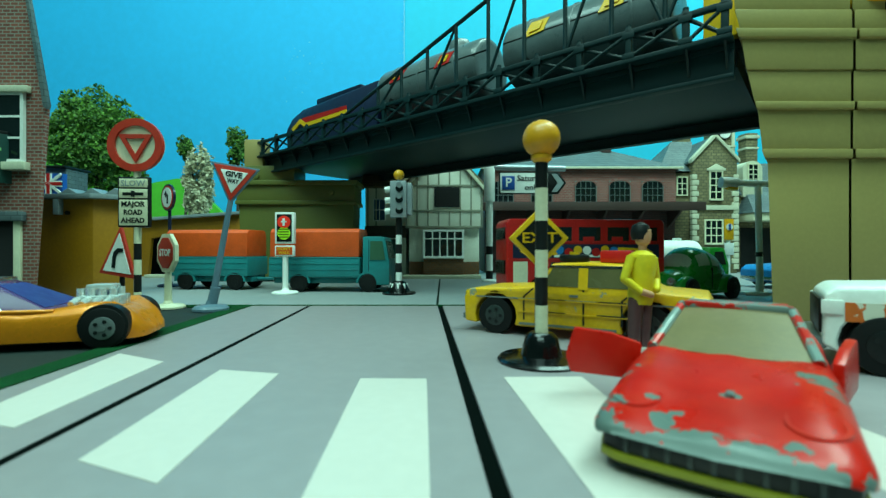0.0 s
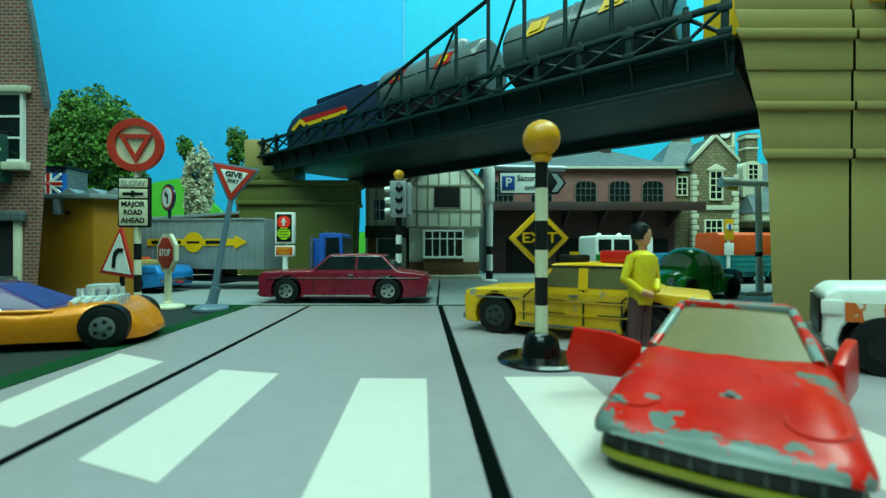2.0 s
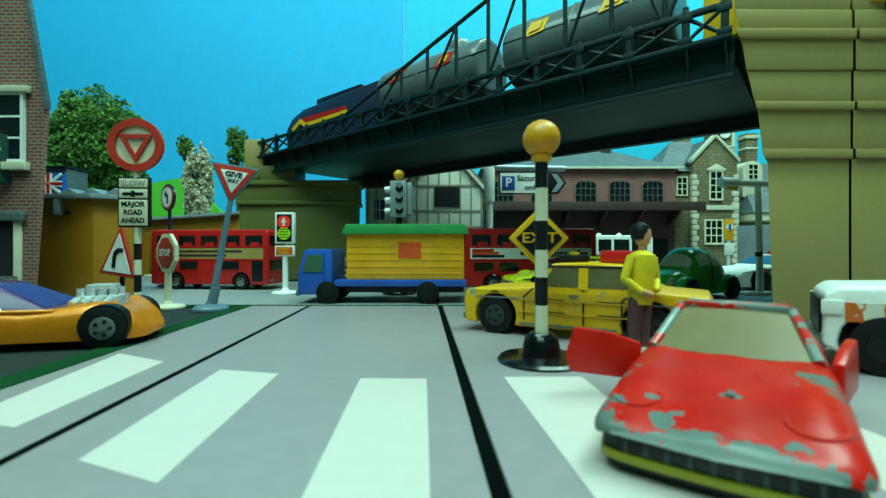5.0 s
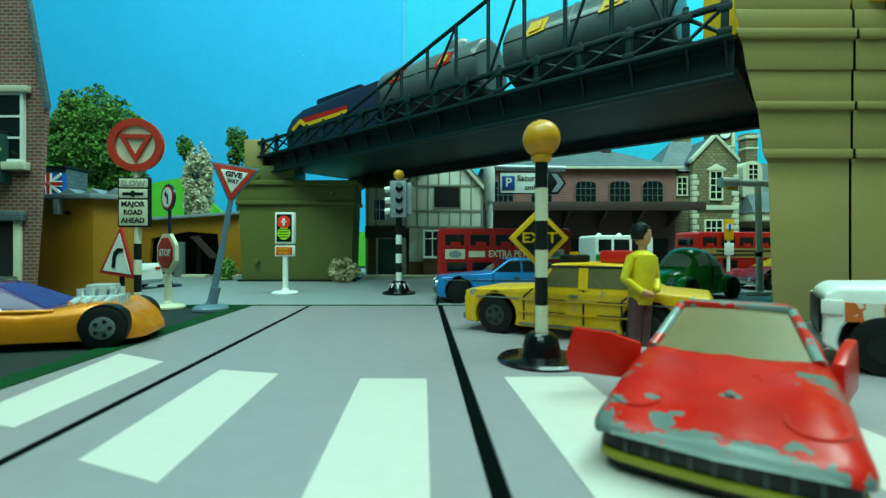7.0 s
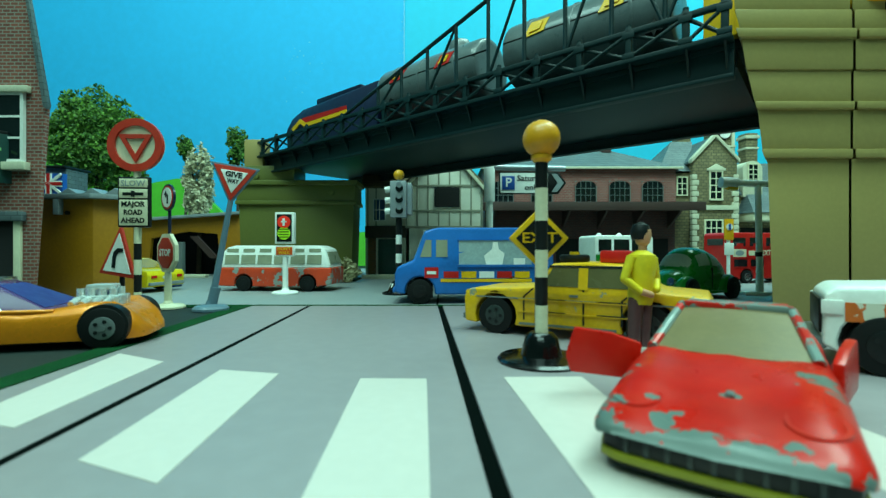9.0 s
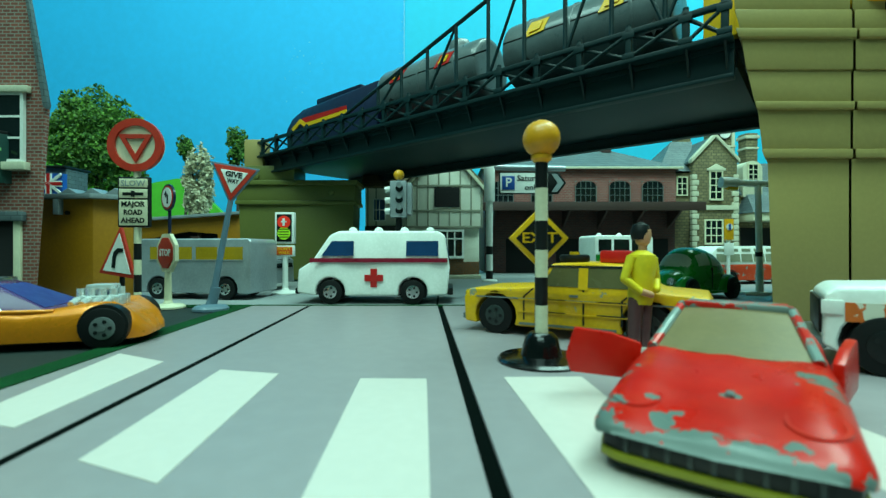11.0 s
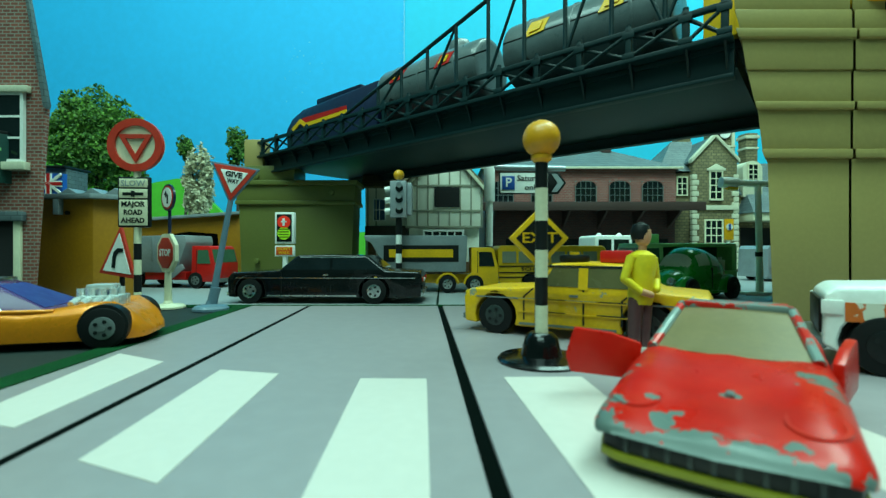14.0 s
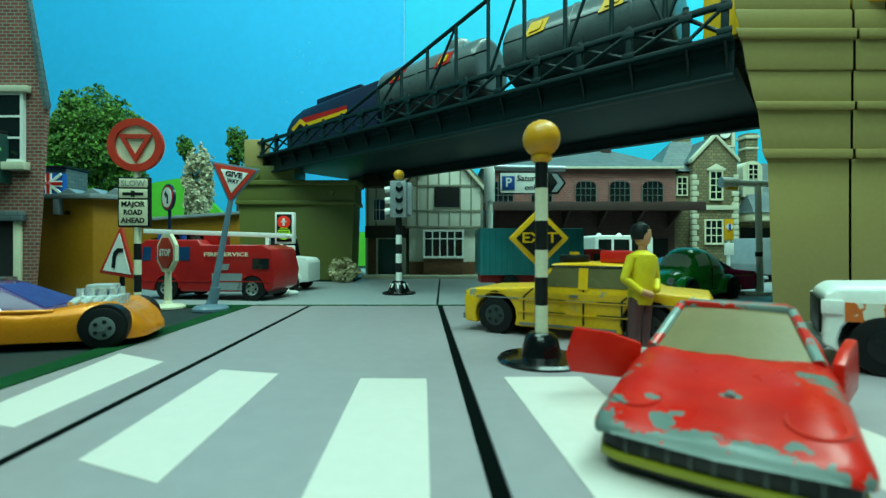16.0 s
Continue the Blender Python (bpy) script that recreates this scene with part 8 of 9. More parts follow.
def motions():
    still = look((0, 0, 0.024), (0, 1, 0.024))
    walk(cam, [(0, still), (16, still)], EXPOSURES)
    drive(orange_lorry, [
        (0, -63.3, 264.1, -2.4), (0.5, 4.9, 260.5, 0.3), (1, 99.1, 272.7, 5.4), (1.5, 180.4, 304.9, 9), (2, 253.2, 343.9, 14.4), (2.5, 325.5, 383.4,
        20.3), (3, 400.1, 418.8, 24.2), (3.5, 476.5, 449.6, 18.1), (4, 556.6, 469.3, 8.2), (5, 709.3, 435.6, -53.7), (6, 759.9, 280.7, -83.5), (7,
        769.9, 116.1, -88.7), (8, 770, -48.9, -90), (9, 770, -213.9, -90), (10, 770, -378.9, -90), (11, 756.1, -542.7, -103.8), (12, 666.7, -675.5,
        -155.7), (13, 505.9, -700, -180), (13.5, 423.4, -700, -180), (14, 340.9, -700, -143.6), (14.5, 258.4, -700, -92.8), (15, 175.9, -700, -63),
        (15.5, 93.4, -700, -63), (16, 10.9, -700, -63)])
    drive(lorry_trailer, [
        (0, -134.6, 278.1, -6.1), (0.5, -45.2, 262.3, -1.8), (1, 25.1, 261.2, 1.2), (1.5, 115.8, 277.8, 6.6), (2, 213.8, 322.2, 10.4), (2.5, 286,
        362.2, 17.8), (3, 359.3, 400.1, 22), (3.5, 434.6, 433.8, 23), (4, 512.6, 460.2, 13.2), (5, 674.5, 463.3, -23.8), (6, 752.9, 325, -77.8), (7,
        768.9, 161, -88.7), (8, 770, -4, -90), (9, 770, -169, -90), (10, 770, -334, -90), (11, 764.9, -498.8, -96), (12, 702.3, -648.3, -140.8), (13,
        550.8, -700, -180), (13.5, 468.3, -700, -180), (14, 385.8, -700, -171.3), (14.5, 303.3, -700, -120.5), (15, 220.8, -700, -69.7), (15.5, 138.3,
        -700, -63), (16, 55.8, -700, -63)])
    drive(white_tanker, [
        (0, 145.9, 289.3, 7.9), (0.5, 169.5, 299.8, 8.8), (1, 273.6, 355.3, 16.5), (1.5, 346.4, 393.9, 21.6), (2, 421.4, 428.2, 23.5), (3, 579.7,
        472.5, 5.7), (4, 722.5, 416.4, -61.8), (5, 762.5, 257.5, -83.5), (6, 770, 92.7, -90), (7, 770, -72.3, -90), (8, 770, -237.3, -90), (9, 770,
        -402.3, -90), (10, 750.6, -565.4, -103.8), (11, 645.4, -685.1, -155.7), (12, 482.6, -700, -180), (12.5, 400.1, -700, -180), (13, 317.6, -700,
        -129.3), (13.5, 235.1, -700, -78.5), (14, 152.6, -700, -63), (14.5, 70.1, -700, -63), (15, 0, -700, -63), (15.5, 0, -700, -63), (16, 0, -700,
        -63)])
    drive(advert_bus, [
        (0, 66.2, 222.3, 186), (0.5, -33.3, 210.9, 179.3), (1, -139, 237, 171.3), (1.5, -224.9, 282.9, 167.6), (2, -309.1, 332.1, 160.2), (2.5,
        -396.4, 375.4, 155.7), (3, -489.9, 402.3, 170.5), (4, -661.9, 354, 242.5), (5, -697.4, 163.5, 267.4), (6, -700, -31.5, 270), (7, -700, -226.5,
        270), (8, -699.5, -421.5, 275.6), (9, -635.7, -600.6, 318.8), (10, -451, -640, 0), (10.5, -353.5, -640, 28.6), (11, -256, -640, 88.7), (11.5,
        -158.5, -640, 117), (12, -61, -640, 117), (12.5, -0, -640, 117), (13, -0, -640, 117), (13.5, -0, -640, 117), (14, -0, -640, 117), (14.5, -0,
        -640, 117), (15, -0, -640, 117), (15.5, -0, -640, 117), (16, -0, -640, 117)])
    drive(blue_convertible, [
        (0, 231.8, 288.5, 189.8), (0.5, 114.2, 239.8, 187.7), (1, 26, 213.2, 182.9), (1.5, -67.3, 213.9, 176.9), (2, -184.8, 259.7, 170.1), (2.5,
        -268.9, 309, 163.2), (3, -354.5, 355.7, 158.2), (3.5, -444.7, 392, 164), (4, -540.5, 409.5, 174), (5, -678.7, 305.9, 255), (6, -699.4, 112.3,
        268.8), (7, -700, -82.6, 270), (8, -700, -277.6, 270), (9, -694.6, -472.4, 275.6), (10, -593.1, -628.2, 334.1), (10.5, -497.3, -640, 0), (11,
        -399.8, -640, 0.1), (11.5, -302.3, -640, 60.1), (12, -204.8, -640, 117), (12.5, -107.3, -640, 117), (13, -9.8, -640, 117), (13.5, -0, -640,
        117), (14, -0, -640, 117), (14.5, -0, -640, 117), (15, -0, -640, 117), (15.5, -0, -640, 117), (16, -0, -640, 117)])
    drive(maroon_saloon, [
        (0, 390.5, 357.6, 201.2), (0.5, 301.2, 318.6, 195.6), (1, 211.6, 280, 188.1), (1.5, 59.7, 220.4, 185.2), (2, -43.9, 211.5, 178.8), (2.5,
        -159.5, 246.8, 170.9), (3, -244.5, 294.6, 165.7), (3.5, -329.1, 342.9, 159.4), (4, -417.6, 383.6, 161.4), (4.5, -512.4, 406, 172.3), (5,
        -608.6, 403.6, 199.9), (6, -691, 237.9, 263.8), (7, -700, 43.2, 270), (8, -700, -151.8, 270), (9, -700, -346.8, 270), (10, -676.1, -538.8,
        292.4), (11, -525.7, -640, 0), (11.5, -428.2, -640, 0), (12, -330.7, -640, 42.7), (12.5, -233.2, -640, 102.7), (13, -135.7, -640, 117), (13.5,
        -38.2, -640, 117), (14, -0, -640, 117), (14.5, -0, -640, 117), (15, -0, -640, 117), (15.5, -0, -640, 117), (16, -0, -640, 117)])
    drive(blue_saloon, [
        (0, 497.1, 392.8, 193.3), (0.5, 404.3, 363.1, 201.9), (1, 314.8, 324.5, 196.7), (1.5, 225.3, 285.8, 189.3), (2, 118.3, 241.5, 187.7), (2.5,
        11, 211.5, 181.4), (3, -87.8, 218, 174.7), (3.5, -177.4, 255.8, 170.3), (4, -261.7, 304.8, 163.9), (4.5, -347, 352, 158.3), (5, -436.7, 389.7,
        164), (6, -626.4, 394.6, 211), (7, -693.1, 218, 263.8), (8, -700, 23.2, 270), (9, -700, -171.8, 270), (10, -700, -366.8, 270), (11, -668.4,
        -557.3, 292.4), (12, -505.7, -640, 0), (12.5, -408.2, -640, 0), (13, -310.7, -640, 55), (13.5, -213.2, -640, 115), (14, -115.7, -640, 117),
        (14.5, -18.2, -640, 117), (15, -0, -640, 117), (15.5, -0, -640, 117), (16, -0, -640, 117)])
    drive(concrete_mixer, [
        (0, 643.6, 380.5, 138.1), (1, 458.6, 382.1, 196.7), (1.5, 367.5, 347.5, 201), (2, 278.1, 308.5, 193.7), (2.5, 188.4, 270.3, 187.9), (3, 69.7,
        223.3, 186), (3.5, -31, 210.9, 179.3), (4, -147.3, 240.9, 171.1), (4.5, -232.8, 287.6, 166.9), (5, -317.1, 336.5, 160), (5.5, -404.9, 378.9,
        158.5), (6, -499, 403.8, 170.5), (7, -666.1, 345.9, 242.5), (8, -697.9, 154.3, 267.4), (9, -700, -40.7, 270), (10, -700, -235.7, 270), (11,
        -698.7, -430.6, 275.6), (12, -628.8, -606.7, 318.8), (13, -441.8, -640, 0), (13.5, -344.3, -640, 34.3), (14, -246.8, -640, 94.3), (14.5,
        -149.3, -640, 117), (15, -51.8, -640, 117), (15.5, -0, -640, 117), (16, -0, -640, 117)])
    drive(blue_tractor_unit, [
        (0, -382, 417, -27.8), (0.5, -311.1, 374.9, -22.5), (1, -241.9, 329.9, -14.9), (1.5, -169.4, 290.8, -8), (2, -72.1, 265.3, -2.7), (2.5, 21.9,
        261, 0.9), (3, 101.3, 273.3, 5.4), (3.5, 173, 301.4, 8.8), (4, 246, 339.9, 13.7), (4.5, 318.2, 379.7, 19.6), (5, 392.5, 415.5, 23.6), (5.5,
        468.7, 447.1, 18.1), (6, 548.5, 467.9, 10.7), (7, 703.6, 441.6, -44.3), (8, 758.9, 288.9, -80.9), (9, 769.7, 124.3, -88.7), (10, 770, -40.7,
        -90), (11, 770, -205.7, -90), (12, 770, -370.7, -90), (13, 758.1, -534.7, -103.8), (14, 673.8, -671.4, -140.8), (15, 514.2, -700, -180),
        (15.5, 431.7, -700, -180), (16, 349.2, -700, -148.7)])
    drive(box_trailer, [
        (0, -436.9, 442.6, -19.2), (0.5, -363, 406.2, -26.3), (1, -292.7, 363.1, -20.9), (1.5, -223.3, 318.4, -12.2), (2, -149, 282.9, -6.8), (2.5,
        -53.2, 263, -2.1), (3, 29.2, 261.4, 1.2), (3.5, 102.5, 273.6, 5.8), (4, 133.2, 284.2, 7.3), (4.5, 208, 319.1, 9.9), (5, 280.2, 358.9, 17.2),
        (5.5, 353.2, 397.2, 21.5), (6, 428.4, 431.2, 23), (7, 587.2, 473.2, 5.7), (8, 726.1, 409.7, -61.8), (9, 763.4, 250, -83.5), (10, 770, 85.2,
        -90), (11, 770, -79.8, -90), (12, 770, -244.8, -90), (13, 770, -409.8, -90), (14, 747.7, -572.3, -113.9), (15, 638.5, -688.2, -155.7), (16,
        475, -700, -180)])
    drive(paint_bus, [
        (0, -713.6, 440.3, 50.3), (1, -561.9, 475.1, -10.2), (1.5, -481.5, 456.7, -14.8), (2, -404, 428.8, -25.2), (2.5, -332.3, 388, -23.9), (3,
        -262.9, 343.4, -17.6), (3.5, -192.1, 301.2, -9.1), (4, -113.1, 272.4, -4.5), (4.2, -79.7, 266.4, -2.9), (4.5, -30.9, 261.3, -1.2), (5, 48.7,
        263.1, 2.2), (5.5, 125.8, 281.4, 7), (6, 200.2, 314.9, 9.7), (6.3, 245.2, 339.5, 13.6), (6.5, 278, 357.8, 17), (7, 351.1, 396.1, 21.3), (7.5,
        426.2, 430.3, 23), (8, 503.8, 457.9, 15.7), (9, 666.1, 467, -23.8), (10, 751, 333.9, -77.8), (11, 768.5, 170.1, -87.3), (12, 770, 5.1, -90),
        (13, 770, -159.9, -90), (14, 770, -324.9, -90), (15, 765.9, -489.7, -96), (16, 708.2, -641.4, -126.4)])
    drive(circus_lorry, [
        (0, 700, 80.1, 90), (1, 685.5, 274.4, 101.4), (2, 571.5, 406.4, 182.3), (2.5, 476.1, 387.2, 195), (3, 384.2, 354.8, 202.4), (3.5, 294.8,
        315.8, 195.1), (4, 205.3, 277.3, 188), (4.2, 124.3, 243.9, 187.8), (4.5, 69.6, 223.3, 186), (5, -26.6, 210.7, 179.5), (5.5, -121.7, 229.3,
        172), (6, -208.7, 273.2, 169.3), (6.5, -292.6, 322.9, 161.3), (7, -379.2, 367.5, 156.6), (7.5, -471.4, 398.6, 168.6), (8.5, -652, 370.1,
        232.9), (9.5, -696.2, 182.3, 265.7), (10.5, -700, -12.6, 270), (11.5, -700, -207.6, 270), (12.5, -700, -402.6, 270), (13.5, -648.8, -587.1,
        304.5), (14.5, -469.9, -640, 0), (15, -372.4, -640, 17), (15.5, -274.9, -640, 77), (16, -177.4, -640, 117)])
    drive(police_car, [
        (0, 700, -112.1, 90), (1, 700, 82.9, 90), (2, 684.9, 277.1, 101.4), (3, 568.7, 406.3, 182.3), (3.5, 473.4, 386.5, 195), (4, 381.7, 353.7,
        202.1), (4.5, 292.3, 314.7, 194.9), (5, 202.7, 276.2, 188), (5.5, 112.5, 239.2, 187.7), (6, 19.2, 212.3, 182.4), (6.3, -39.3, 211.2, 179),
        (6.5, -82, 216.6, 175.3), (6.7, -130, 233.5, 171.5), (7, -213, 276.5, 168.8), (7.5, -290, 321, 161.5), (8, -362, 359, 158), (8.5, -431, 388.1, 164), (9.5,
        -621.3, 397.7, 211), (10.5, -692.5, 223.9, 263.8), (11.5, -700, 29.2, 270), (12.5, -700, -165.8, 270), (13.5, -700, -360.8, 270), (14.5,
        -670.7, -551.8, 292.4), (15.5, -511.7, -640, 0), (16, -414.2, -640, 0)])
    drive(tan_bus, [
        (0, -762.5, 260.1, 83.7), (1, -726.4, 420.2, 61.4), (2, -585.4, 479.4, -10.2), (3, -425.9, 438.3, -22), (3.5, -352.8, 400.2, -25.7), (4,
        -282.8, 356.6, -20.2), (4.5, -213.1, 312.4, -10.9), (5, -137.8, 279.1, -6.1), (5.5, -57, 263.4, -2.1), (6, 25.4, 261.2, 1.2), (6.3, 74.5, 267,
        3.7), (6.5, 118.3, 278.7, 6.6), (7, 202.8, 316.3, 9.9), (7.5, 268.4, 352.4, 16), (8, 341.1, 391.3, 21.1), (8.5, 416, 425.8, 23.5), (9, 493.1,
        454.9, 15.7), (9.5, 573.8, 471.8, 8.2), (10.5, 719.6, 421.6, -53.7), (11.5, 761.9, 263.4, -83.5), (12.5, 770, 98.7, -90), (13.5, 770, -66.3,
        -90), (14.5, 770, -231.3, -90), (15.5, 770, -396.3, -90), (16, 767.1, -478.6, -96)])
    drive(petrol_bus, [
        (0, -770, 113.4, 88.8), (1, -760.5, 278.1, 83.7), (2, -717.3, 435.8, 50.3), (3, -567.6, 476.2, -10.2), (3.5, -487.1, 458.2, -14.8), (4,
        -409.2, 431.2, -25.2), (4.5, -337.2, 391, -24.5), (5, -267.7, 346.6, -18.1), (5.5, -197.3, 303.8, -9.5), (6, -120.4, 274.1, -4.9), (6.3,
        -71.8, 265.2, -2.7), (6.5, -37.9, 261.7, -1.5), (7, 33.9, 261.7, 1.5), (7.5, 83.9, 268.9, 4.5), (8, 116.8, 278.2, 6.6), (8.5, 170.9, 300.4,
        8.8), (9, 231.1, 331.7, 12.2), (9.5, 303.2, 371.7, 18.9), (10, 377.1, 408.4, 22.9), (10.5, 452.8, 441.2, 20.6), (11.5, 613.5, 475.2, 3.2),
        (12.5, 736.7, 385.6, -68.7), (13.5, 765.5, 223.7, -85.5), (14.5, 770, 58.8, -90), (15.5, 770, -106.2, -90), (16, 770, -188.7, -90)])
    drive(blue_coupe, [
        (0, 700, -386.7, 90), (1, 700, -191.7, 90), (2, 700, 3.3, 90), (3, 695, 198.2, 94.3), (4, 641.8, 382.1, 138.1), (5, 456.2, 381.4, 196.7),
        (5.5, 365.2, 346.5, 200.8), (6, 275.9, 307.5, 193.5), (6.3, 222.1, 284.4, 189), (6.5, 125.2, 244.3, 187.8), (7, 32.4, 214.2, 183.4), (7.5,
        -79.2, 216, 175.9), (8, -222.9, 281.7, 167.8), (8.5, -307, 331, 160.4), (9, -394.3, 374.5, 155.9), (9.5, -487.6, 401.9, 168.6), (10.5, -660.8,
        356.1, 242.5), (11.5, -697.3, 165.8, 267.4), (12.5, -700, -29.2, 270), (13.5, -700, -224.2, 270), (14.5, -699.8, -419.2, 275.6), (15.5,
        -637.4, -599.1, 318.8), (16, -550.7, -639.2, 348.2)])
    drive(maroon_coupe, [
        (0, 684.9, -514.7, 77.1), (1, 700, -321.1, 90), (2, 700, -126.1, 90), (3, 700, 68.9, 90), (4, 687.3, 263.3, 98.6), (5, 582.7, 406.7, 173),
        (5.5, 486.9, 390.1, 195), (6, 394.5, 359.2, 201.5), (6.5, 305.1, 320.3, 195.9), (7, 215.6, 281.6, 188.4), (7.5, 50.6, 218, 184.8), (8, -63.9,
        213.4, 177.4), (8.5, -213.9, 276.3, 168.8), (9, -297.8, 325.9, 160.7), (9.5, -384.7, 370.1, 156.7), (10, -477.3, 399.8, 168.6), (11, -655.7,
        365.3, 232.9), (12, -696.6, 176.3, 265.7), (13, -700, -18.6, 270), (14, -700, -213.6, 270), (15, -700, -408.6, 270), (16, -645.4, -592.1,
        304.5)])
    drive(yellow_coupe, [
        (0, 633.5, -602.5, 41.2), (1, 699.3, -424.3, 84.4), (2, 700, -229.4, 90), (3, 700, -34.4, 90), (4, 697.6, 160.6, 92.6), (5, 663.2, 351.5,
        117.4), (6, 492.5, 391.6, 195), (6.5, 399.9, 361.3, 201.9), (7, 310.4, 322.6, 196.3), (7.5, 220.9, 283.9, 188.9), (8, 61.6, 220.9, 185.6),
        (8.5, -57.2, 212.6, 177.9), (9, -192.5, 264, 169.9), (9.5, -276.5, 313.5, 162.4), (10, -362.4, 359.5, 157.5), (10.5, -453.2, 394.3, 166.4),
        (11, -549.3, 410.5, 174), (12, -680.8, 297.3, 258.6), (13, -699.6, 103.6, 268.8), (14, -700, -91.4, 270), (15, -700, -286.4, 270), (16,
        -692.6, -480.9, 282.9)])
    drive(ice_cream_van, [
        (0, 509.9, -640, 0), (1, 670, -553.4, 67.6), (2, 700, -362.6, 90), (3, 700, -167.6, 90), (4, 700, 27.4, 90), (5, 692.7, 222.1, 96.2), (6,
        622.4, 396.2, 150.1), (7, 433.3, 373.9, 198.4), (7.5, 343.2, 336.9, 199), (8, 253.8, 298, 191.7), (8.5, 104.4, 235.9, 187.7), (9, 13.5, 211.7,
        181.9), (9.2, -34.7, 211, 179.3), (9.5, -92.4, 219.3, 174.4), (10, -181.7, 258.1, 170.3), (10.5, -265.9, 307.2, 163.5), (11, -351.3, 354.1,
        157.9), (11.5, -441.4, 391.1, 164), (12.5, -630.6, 392.1, 211), (13.5, -693.7, 213.2, 263.8), (14.5, -700, 18.4, 270), (15.5, -700, -176.6,
        270), (16, -700, -274.1, 270)])
    drive(camper_coach, [
        (0, -770, -271.1, 90), (1, -770, -106.1, 90), (2, -770, 58.9, 90), (3, -765.6, 223.8, 85.6), (4, -739.7, 386.4, 75), (5, -621.6, 481.9, 4.5),
        (6, -460.2, 450.4, -16.8), (6.5, -384.4, 418.4, -27.6), (7, -313.4, 376.4, -22.8), (7.5, -244.2, 331.4, -15.2), (8, -196.9, 303.6, -9.5),
        (8.5, -145.1, 281.6, -6.8), (9, -95, 268.8, -3.6), (9.2, -75.4, 265.7, -2.9), (9.5, -26.2, 261, -0.9), (10, 56.2, 264, 2.5), (10.5, 135.7,
        285.2, 7.6), (11, 210.3, 320.3, 10), (11.5, 282.5, 360.2, 17.4), (12, 355.6, 398.3, 21.7), (12.5, 430.8, 432.2, 23), (13.5, 589.9, 473.5,
        5.7), (14.5, 727.3, 407.4, -61.8), (15.5, 763.6, 247.3, -85.5), (16, 768.7, 165, -87.3)])
    drive(ambulance, [
        (0, 224.5, -640, 108.1), (0.5, 322, -640, 48), (1, 419.5, -640, 0), (1.5, 517, -640, 0), (2, 610.8, -619.6, 25.9), (3, 696.5, -452.8, 84.4),
        (4, 700, -258, 90), (5, 700, -63, 90), (6, 698.9, 132, 92.6), (7, 673.6, 324.8, 109.4), (8, 520.4, 398.2, 191.7), (8.5, 426.6, 371.5, 200.1),
        (9, 336.7, 334.1, 198.5), (9.5, 247.3, 295.1, 191.1), (10, 157.3, 257.5, 187.8), (10.5, 66.4, 222.3, 186), (11, -29.9, 210.8, 179.3), (11.3,
        -87.8, 218, 174.7), (11.5, -141.3, 238.1, 171.2), (12, -227.1, 284.2, 167.4), (12.5, -311.3, 333.4, 160), (13, -398.7, 376.4, 158.6), (13.5,
        -492.4, 402.7, 170.5), (14.5, -663.1, 351.8, 242.5), (15.5, -697.6, 160.9, 267.4), (16, -700, 63.5, 270)])
    drive(coach_ahead, [
        (0, -652.2, -682.1, 155.7), (1, -752.3, -558.2, 103.8), (2, -770, -394.9, 90), (3, -770, -229.9, 90), (4, -770, -64.9, 90), (5, -770, 100.1,
        90), (6, -762, 264.8, 83.7), (7, -724.1, 424.4, 61.4), (8, -580.7, 478.5, -10.2), (9, -421.4, 436.5, -22), (9.5, -348.7, 397.8, -25.2), (10,
        -278.8, 353.9, -19.6), (10.5, -209, 310.1, -10.2), (11, -133.3, 277.7, -6.1), (11.3, -84.9, 267.1, -3.1), (11.5, -48.9, 262.6, -1.8), (12,
        33.1, 261.7, 1.5), (12.5, 113.9, 277.2, 6.6), (13, 189.8, 309.5, 9.4), (13.5, 262.2, 349, 15.4), (14, 334.8, 388.1, 20.5), (14.5, 409.6, 423,
        23.5), (15, 486.4, 452.9, 18.1), (15.5, 566.9, 470.8, 8.2), (16, 648.8, 472.2, -13.8)])
    drive(coach_behind, [
        (0, -507.9, -700, -180), (1, -668.5, -674.7, 155.7), (2, -756.6, -540.8, 103.8), (3, -770, -377, 90), (4, -770, -212, 90), (5, -770, -47, 90),
        (6, -769.9, 118, 88.8), (7, -760, 282.6, 83.7), (8, -714.4, 439.3, 50.3), (9, -563.1, 475.4, -10.2), (9.5, -482.6, 457, -14.8), (10, -405.1,
        429.3, -25.2), (10.5, -333.3, 388.6, -24.1), (11, -263.9, 344.1, -17.7), (11.5, -193.2, 301.7, -9.5), (12, -116, 273, -4.5), (12.5, -27.6,
        261.1, -0.9), (13, 70, 266.1, 3.3), (13.5, 172.6, 301.2, 8.8), (14, 271.5, 354.1, 16.3), (14.5, 344.3, 392.8, 21.4), (15, 419.3, 427.3, 23.5),
        (15.5, 496.6, 455.8, 15.7), (16, 577.3, 472.2, 5.7)])
